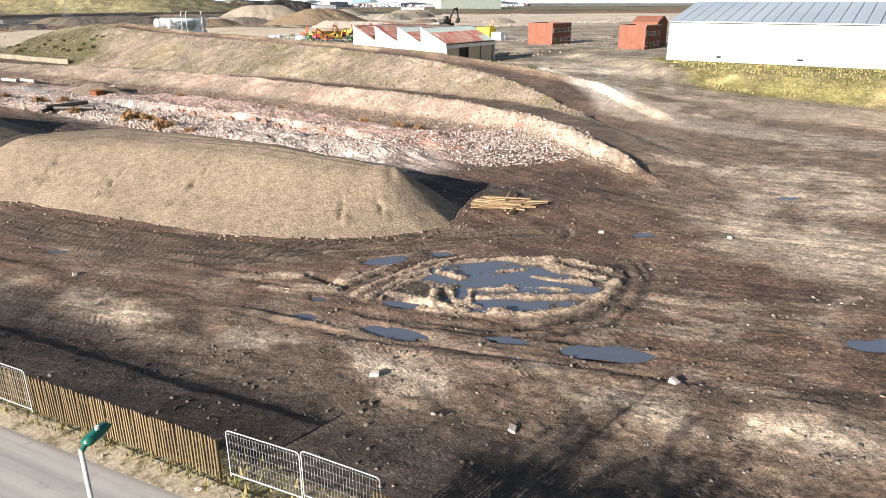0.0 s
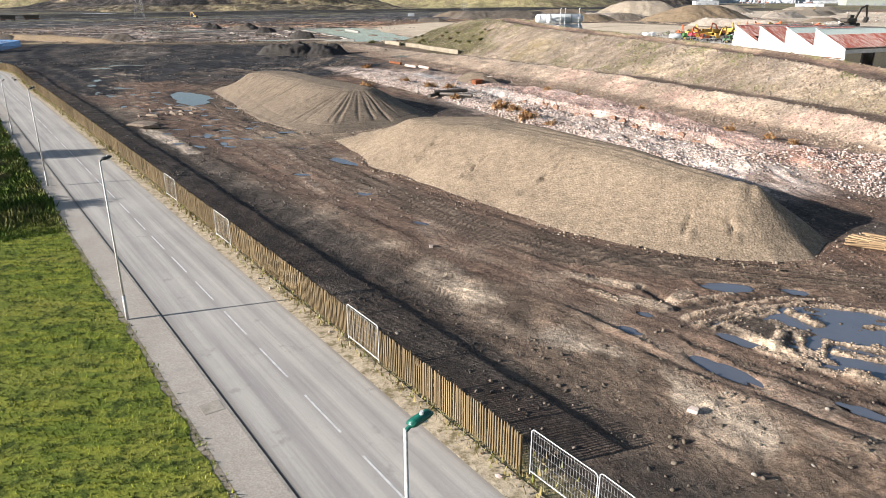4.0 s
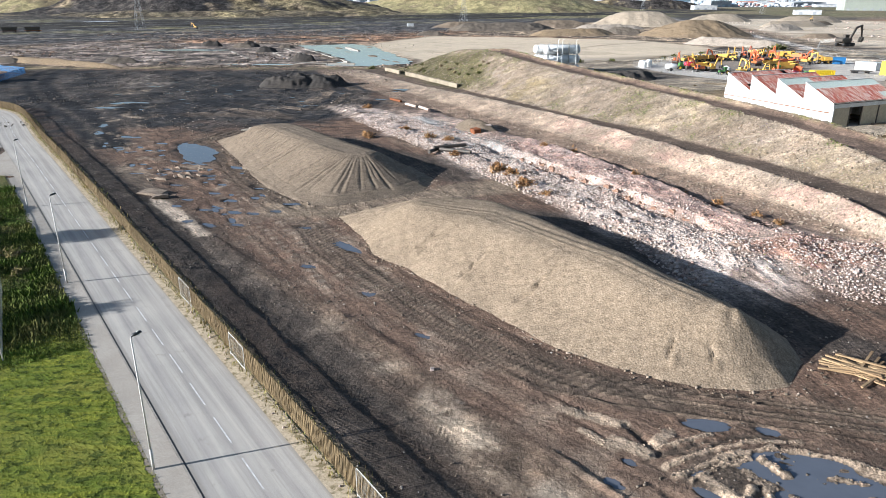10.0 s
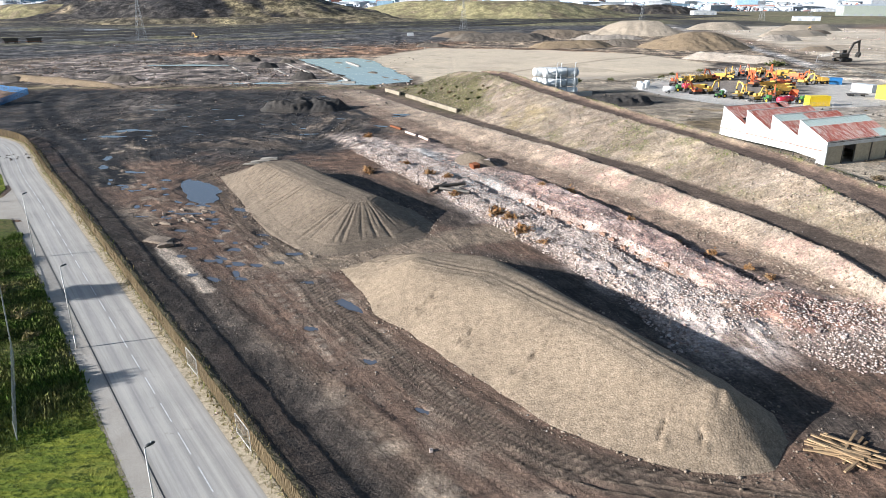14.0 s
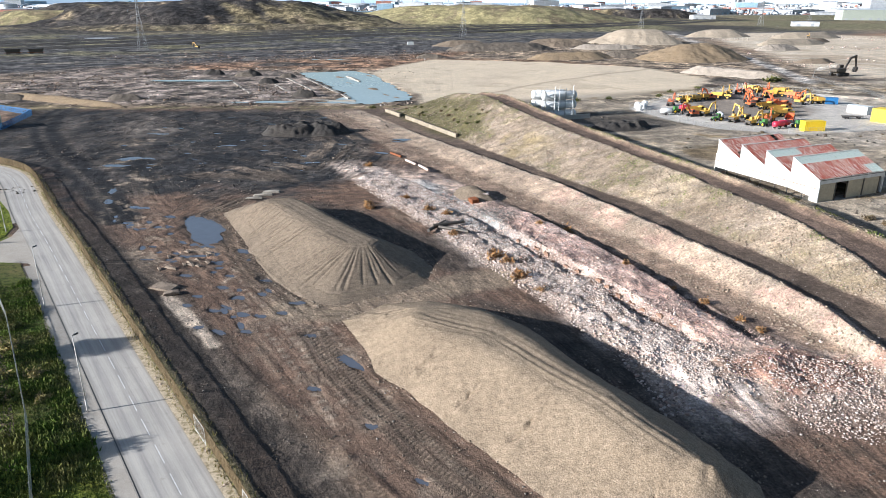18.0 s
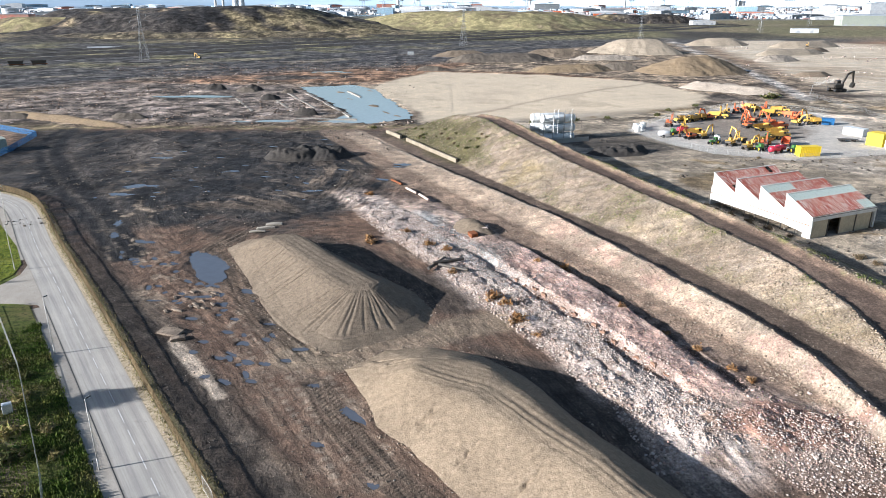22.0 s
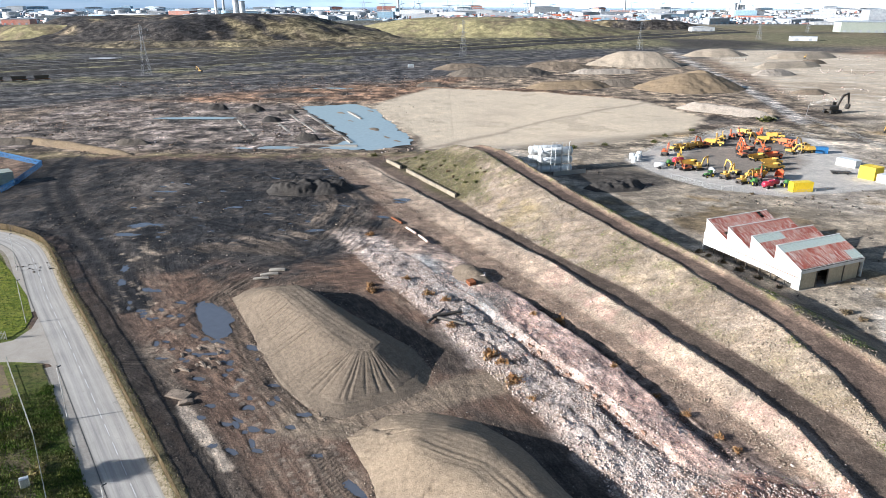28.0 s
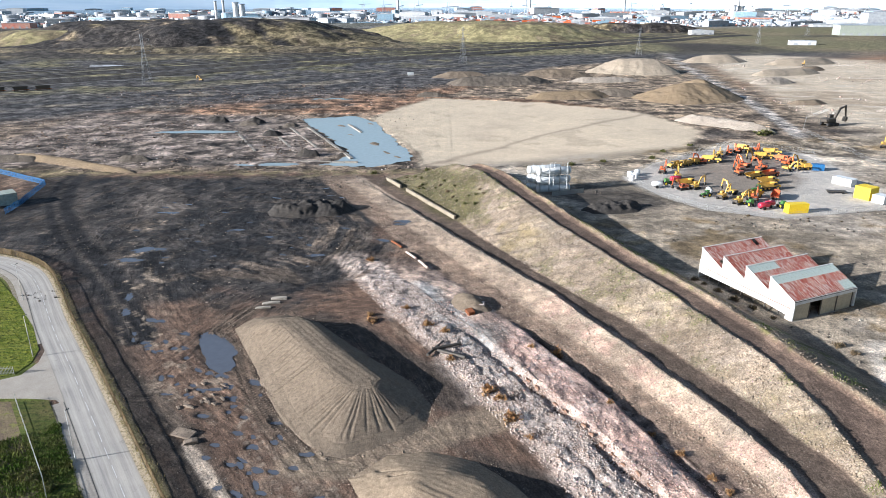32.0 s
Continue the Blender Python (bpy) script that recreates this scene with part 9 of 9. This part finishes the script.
for k in range(3):
    wg = thing("hopper_wagon", "dark rusted railway hopper wagon on the sidings", "wagon", "wagons", at=(-372 + 16 * k, 588 + 6 * k, zat(-372 + 16 * k, 588 + 6 * k)), turn=22)
    part("hopper", prism(bmesh.new(), [(-6, 4.4), (-4.6, 1.6), (4.6, 1.6), (6, 4.4)], -1.5, 1.5), STEEL_DARK, wg)
    part("underframe", boxed(-6.4, 6.4, -1.2, 1.2, 1.1, 1.5), RUST, wg)
    for xx in (-4.4, -2.6, 2.6, 4.4):
        part("wheelset", tubed((xx, -0.85, 0.55), (xx, 0.85, 0.55), 0.55, 0.55, 12), STEEL_DARK, wg)
pool("pond", (-389, 819, zat(-389, 819) + 0.5), blob_outline(20, 9, 78), CITY_WHITE, 0, "pale settling pond below black spoil")
x, y = nr.uniform(-110, -20, 260), nr.uniform(165, 295, 260)
scatter("flecks", x, y, sizes_of(260, 0.1, 0.5, 3), MIX_BANK, "scattered pale scraps on dark ash ground", 41, sharp=True, flat=0.08)
x, y = nr.uniform(-240, 0, 700), nr.uniform(312, 600, 700)
keep = (inside(x, y, POND) < 0) & (inside(x, y, [(-46, 452), (-30, 500), (-6, 548), (75, 517), (63, 313), (-8, 316), (-14, 350)]) < -3)
scatter("flecks", x[keep], y[keep], sizes_of(int(keep.sum()), 0.2, 1.1, 3), MIX_PALE, "scattered pale scraps and slabs on levelled ground", 42, sharp=True, flat=0.1)


x, y = nr.uniform(-270, 10, 9000), nr.uniform(308, 640, 9000)
keep = (inside(x, y, POND) < -2) & (fbm(x, y, 26, 5, 4) > 0.02) & (inside(x, y, [(-46, 452), (-30, 500), (-6, 548), (75, 517), (63, 313), (-8, 316), (-14, 350)]) < -3)
MIX_WORKS = island_material("mixed_works_spoil", [(0.0, (0.17, 0.115, 0.08)), (0.3, (0.06, 0.052, 0.048)), (0.55, (0.28, 0.19, 0.13)), (0.75, (0.1, 0.08, 0.07)), (0.93, (0.2, 0.16, 0.13)), (1.0, (0.5, 0.45, 0.41))])
scatter("spoil_lumps", x[keep], y[keep], sizes_of(int(keep.sum()), 0.2, 0.85, 3.5), MIX_WORKS, "lumps of brown spoil and scrap over levelled ground", 43, flat=0.5)
x, y = nr.uniform(-130, -20, 5000), nr.uniform(166, 300, 5000)
keep = (fbm(x, y, 18, 6, 4) > 0.1) & (x > -20 - 0.55 * y)
scatter("spoil_lumps", x[keep], y[keep], sizes_of(int(keep.sum()), 0.1, 0.45, 4.0), STONE_DARK, "lumps of black ash and spoil on dark ground", 44, flat=0.5)

for line, seed in ((PILE_ONE, 51), (PILE_TWO, 52)):
    r6 = np.random.RandomState(seed)
    px_, py_ = [], []
    for (ax, ay), (bx_, by_) in zip(line, line[1:] + line[:1]):
        n = int(math.hypot(bx_ - ax, by_ - ay) * 7)
        t = r6.rand(n)
        px_ += list(ax + (bx_ - ax) * t + r6.normal(0, 0.8, n))
        py_ += list(ay + (by_ - ay) * t + r6.normal(0, 0.8, n))
    x, y = np.array(px_), np.array(py_)
    scatter("loose_gravel", x, y, sizes_of(len(x), 0.03, 0.2, 4), MIX_BANK, "loose stones rolled to the foot of a gravel heap", seed + 10)


# far machines
fx = relabel(excavator(STEEL_DARK), "dark long-reach excavator standing on open ground")
fx.scale = (2.2, 2.2, 2.2)
fx.matrix_basis = pose(231, 411, zat(231, 411), 0, 0, 20) @ Matrix.Diagonal((2.2, 2.2, 2.2, 1))
copy_thing(bpy.data.objects["excavator"], pose(224, 346, zat(224, 346), 0, 0, 60))
copy_thing(bpy.data.objects["excavator"], pose(395, 775, zat(395, 775) + 3.4, 0, 0, 60))
copy_thing(bpy.data.objects["excavator"], pose(-228, 668, zat(-228, 668), 0, 0, 160))
ribbed_box("site_cabin", -34, 712, 10, 6, 3, 3, TANK_WHITE, "small white cabin on the far ground", "cabin")


# ---- scrub, grass and trees ----
def blades(name, xs, ys, hs, material, label, seed, spread=0.5, z=None, width=0.05, n=1):
    r = np.random.RandomState(seed)
    m = len(xs)
    zz = (height(xs, ys) if z is None else np.full(m, z)) - 0.02
    a, lean = r.uniform(0, 6.28, m), r.uniform(0, spread, m)
    b = r.uniform(0, 6.28, m)
    dx, dy = np.cos(a) * width * hs / 0.3, np.sin(a) * width * hs / 0.3
    tip = np.stack([xs + np.cos(b) * lean * hs, ys + np.sin(b) * lean * hs, zz + hs], 1)
    v = np.stack([np.stack([xs - dx, ys - dy, zz], 1), np.stack([xs + dx, ys + dy, zz], 1), tip], 1).reshape(-1, 3)
    ob = grid_object(name, v, np.arange(3 * m).reshape(m, 3), material, smooth=False)
    return tagged(ob, label, "grass", kind="stuff")


def by_fence(n, d0, d1, y0, y1, seed):
    """Random places beside the road, between two distances from the fence towards the west."""
    r = np.random.RandomState(seed)
    pts = fence_frames(LINE, 0, 0.5)
    pts = np.array([p for p in pts if y0 < p[1] < y1])
    p = pts[r.randint(0, len(pts), n)]
    d = r.uniform(d0, d1, n)
    return p[:, 0] - np.sin(p[:, 2]) * d + r.uniform(-0.3, 0.3, n), p[:, 1] + np.cos(p[:, 2]) * d + r.uniform(-0.3, 0.3, n)


GREEN_MIX = turf_material("green_blades", (0.24, 0.26, 0.032), (0.14, 0.18, 0.024), (0.055, 0.08, 0.014), (0.26, 0.245, 0.06), island=True)
WEED_MIX = turf_material("weed_blades", (0.13, 0.16, 0.035), (0.085, 0.14, 0.022), (0.06, 0.08, 0.02), (0.24, 0.19, 0.085), island=True)
STRAW_MIX = island_material("straw_blades", [(0.0, (0.34, 0.27, 0.12)), (0.5, (0.24, 0.2, 0.08)), (0.8, (0.15, 0.17, 0.04)), (1.0, (0.42, 0.34, 0.18))])
x, y = by_fence(170000, 10.2, 40, 2, 66, 1)
blades("grass", x, y, 0.04 + 0.13 * np.random.RandomState(2).rand(len(x)) ** 1.5, GREEN_MIX, "short bright green mown grass", 3, z=0.07, width=0.09, spread=1.2)
x, y = by_fence(34000, 10.15, 22, 62, 117, 4)
hs = np.random.RandomState(5).rand(len(x)) * 0.5 * (0.8 + fbm(x, y, 5, 4, 3)) + 0.12
blades("grass", x, y, hs, WEED_MIX, "rough uncut grass and weeds along a fence", 6, z=0.07, width=0.08, spread=0.8)
r5 = np.random.RandomState(9)
x, y = r5.uniform(-130, -88, 16000), r5.uniform(128, 182, 16000)
keep = (inside(x, y, [(-140, 128), (-93, 127.6), (-90, 129.4), (-89.3, 134), (-91, 140), (-98.4, 151), (-112.6, 168), (-124.5, 180.6), (-150, 192), (-190, 190)]) > 0.2)
x, y = x[keep], y[keep]
blades("grass", x, y, 0.12 + 0.25 * r5.rand(len(x)), GREEN_MIX, "green grass at the bend of the road", 7, z=0.07, width=0.09)
x, y = by_fence(6000, 0.05, 0.7, -20, 204, 8)
blades("grass", x, y, 0.1 + 0.34 * np.random.RandomState(3).rand(len(x)) ** 2, STRAW_MIX, "dry straw-coloured grass along the fence foot", 9, z=0.1, width=0.05)
x, y = by_fence(5000, -1.6, 0.0, -20, 204, 18)
blades("grass", x, y, 0.12 + 0.4 * np.random.RandomState(13).rand(len(x)) ** 2, STRAW_MIX, "dry straw-coloured weeds behind the fence", 19, z=0.06, width=0.05)
y = r5.uniform(85, 290, 9000)
t = r5.rand(9000) ** 0.8
x = np.interp(y, BANK_Y, B_FOOT) * (1 - t) + np.interp(y, BANK_Y, B_TOP) * t
keep = fbm(x, y, 4, 2, 4, 0.6) + 0.5 * fbm(x, y, 40, 3, 4) + 0.3 * sstep(210, 245, y) > 0.25
x, y = x[keep], y[keep]
blades("grass", x, y, 0.12 + 0.28 * r5.rand(len(x)), WEED_MIX, "sparse dry grass on the face of the bank", 10, width=0.1)
y = r5.uniform(110, 280, 6000)
x = np.interp(y, BANK_Y, T_RIGHT) + 1.0 + r5.rand(6000) * 6
keep = fbm(x, y, 6, 5, 3) > 0.0
x, y = x[keep], y[keep]
blades("grass", x, y, 0.12 + 0.3 * r5.rand(len(x)), WEED_MIX, "dry grass and weeds on the outer edge of the bank", 11, width=0.08)
x, y = r5.uniform(106, 190, 12000), r5.uniform(-20, 122, 12000)
keep = inside(x, y, [(110, 92), (115, 80), (128, 59), (152, 21), (180, -30), (195, -30), (128, 122)]) > 0
x, y = x[keep], y[keep]
blades("grass", x, y, 0.2 + 0.35 * r5.rand(len(x)), STRAW_MIX, "yellow-green rough grass on the terrace", 12, width=0.12)


def bush(x, y, s, seed, material, label, name="bush", z=None):
    r = np.random.RandomState(seed)
    n = 260
    d = r.normal(size=(n, 3))
    d /= np.linalg.norm(d, axis=1)[:, None]
    d[:, 2] = np.abs(d[:, 2])
    rad = s * r.uniform(0.45, 1.0, n) * (0.8 + 0.35 * np.sin(3 * np.arctan2(d[:, 1], d[:, 0]) + seed))
    c = d * rad[:, None] * np.array([1, 1, 0.75])
    u = r.normal(size=(n, 3)) * 0.16 * s
    v = r.normal(size=(n, 3)) * 0.16 * s
    verts = np.stack([c, c + u, c + v], 1).reshape(-1, 3)
    base = thing(name, label, "bush", "scrub", at=(x, y, zat(x, y) if z is None else z))
    ob = grid_object("foliage", verts, np.arange(3 * n).reshape(n, 3), material, smooth=False)
    ob.parent = base
    bm = bmesh.new()
    rr = random.Random(seed)
    for k in range(14):
        a = rr.uniform(0, 6.28)
        tube(bm, (0, 0, -0.1), (math.cos(a) * s * 0.7, math.sin(a) * s * 0.7, s * rr.uniform(0.3, 0.75)), 0.035 * s, 0.01 * s, 4)
    part("woody_base", bm, BARK, base)
    return base


SCRUB = island_material("scrub_leaves", [(0.0, (0.34, 0.17, 0.06)), (0.4, (0.24, 0.12, 0.05)), (0.7, (0.4, 0.26, 0.13)), (1.0, (0.16, 0.1, 0.05))])
DULL_SCRUB = island_material("dull_scrub", [(0.0, (0.12, 0.085, 0.05)), (0.4, (0.17, 0.12, 0.07)), (0.7, (0.09, 0.075, 0.04)), (1.0, (0.22, 0.16, 0.1))])
SHRUB = island_material("shrub_leaves", [(0.0, (0.05, 0.075, 0.02)), (0.4, (0.09, 0.1, 0.03)), (0.7, (0.14, 0.12, 0.05)), (1.0, (0.04, 0.05, 0.02))])
for k, (x, y, s) in enumerate(((9.9, 121, 2.0), (13.6, 112, 1.9), (12.0, 118.5, 1.5), (26.1, 137.5, 1.9), (-21, 195, 1.6), (-16.6, 154, 1.6), (-17.5, 157.5, 1.2), (-3, 151, 1.5), (1.2, 147, 1.3), (2.3, 134.5, 1.3), (44.9, 94.5, 1.0), (42, 101, 1.0), (38.5, 107, 0.9), (46.5, 91, 0.9), (33, 116, 0.9), (-8.5, 160, 1.2), (20.5, 138, 1.0), (16.5, 106, 1.0))):
    bush(x, y, s, 20 + k, SCRUB, "dry orange-brown scrub growing in the rubble")
for k, (x, y, s) in enumerate(((68, 171, 1.7), (71.5, 163.5, 1.6), (73.5, 158, 1.9), (76, 153, 1.6), (78.5, 147.5, 1.2), (86.5, 134, 1.8), (88, 130.5, 1.4), (69.5, 168, 1.2))):
    bush(x, y, s * 0.8, 60 + k, DULL_SCRUB, "dull brown leafless scrub beside the shed")
for k, (x, y, s) in enumerate(((178, 381, 4.0), (183, 385, 3.2), (94, 128, 1.4), (100, 322, 2.0), (60, 311, 2.0), (40, 305, 2.0), (20, 306, 1.8), (-6, 305, 2.0), (-30, 304, 1.6), (76, 318, 1.6), (110, 338, 1.6), (128, 352, 1.6))):
    bush(x, y, s, 90 + k, SHRUB, "low dark green shrub on waste ground")
for k, (x, y, s) in enumerate(((-57.0, 78.0, 2.0), (-53.5, 73.0, 2.4), (-60, 86.5, 1.6), (-67, 95, 1.5), (-52.5, 79.0, 1.4), (-63, 92.5, 1.3), (-48.5, 73.5, 1.2))):
    bush(x, y, s, 120 + k, SHRUB if k % 2 else STRAW_MIX, "straggling brown and green bush by the palisade", z=0.07)


rg = random.Random(61)
for k in range(26):
    f_, g_ = rg.random(), rg.random()
    x, y = -20 + 30 * f_ + 9 * g_, 288 - 52 * f_ + 4 * g_
    bush(x, y, rg.uniform(0.5, 1.1), 140 + k, SHRUB if k % 3 else DULL_SCRUB, "low dark weedy shrub on the end of the bank")
for k in range(16):
    x = 78 + 9.5 * k
    bush(x, 224 + 0.12 * x + rg.uniform(-26, -6), rg.uniform(0.5, 0.9), 180 + k, DULL_SCRUB, "dull brown scrub on open gravel ground")


def tree(x, y, h, seed, label, leaves=2600):
    """A bare-limbed tree with a thin crown of small leaves."""
    r = random.Random(seed)
    base = thing("tree", label, "tree", "roadside trees", at=(x, y, 0))
    bm = bmesh.new()
    tube(bm, (0, 0, -0.2), (0.1, 0.1, h * 0.66), 0.02 * h, 0.012 * h, 9)
    tips = []
    for k in range(11):
        a, el = r.uniform(0, 6.28), r.uniform(0.5, 1.2)
        s = Vector((0.1, 0.1, h * r.uniform(0.5, 0.64)))
        e = s + Vector((math.cos(a) * math.cos(el), math.sin(a) * math.cos(el), math.sin(el))) * h * r.uniform(0.18, 0.36)
        tube(bm, s, e, 0.009 * h, 0.003 * h, 6)
        tips.append((s, e))
        for j in range(3):
            m = s.lerp(e, r.uniform(0.4, 0.9))
            q = m + Vector((r.uniform(-1, 1), r.uniform(-1, 1), r.uniform(0, 1))) * h * 0.14
            tube(bm, m, q, 0.004 * h, 0.0015 * h, 4)
            tips.append((m, q))
    part("trunk", bm, BARK, base)
    rs = np.random.RandomState(seed)
    n = leaves
    pick = rs.randint(0, len(tips), n)
    c = np.array([tips[i][0].lerp(tips[i][1], 0.5 + 0.6 * rs.rand()) for i in pick]) + rs.normal(size=(n, 3)) * 0.035 * h
    u, v = rs.normal(size=(n, 3)) * 0.17, rs.normal(size=(n, 3)) * 0.17
    ob = grid_object("crown", np.stack([c, c + u, c + v], 1).reshape(-1, 3), np.arange(3 * n).reshape(n, 3), SHRUB, smooth=False)
    ob.parent = base


for k, (x, y, h) in enumerate(((-63, 51, 9), (-56.5, 57, 8.5), (-69, 80, 9), (-75, 77, 11))):
    tree(x, y, h, 200 + k, "slim roadside tree with a thin dark crown")
for k, (x, y, h) in enumerate(((-16, 8.4, 13), (-12.6, 4.6, 12.5))):
    tree(x, y, h, 220 + k, "tall lawn tree with a thin dark crown", 800)
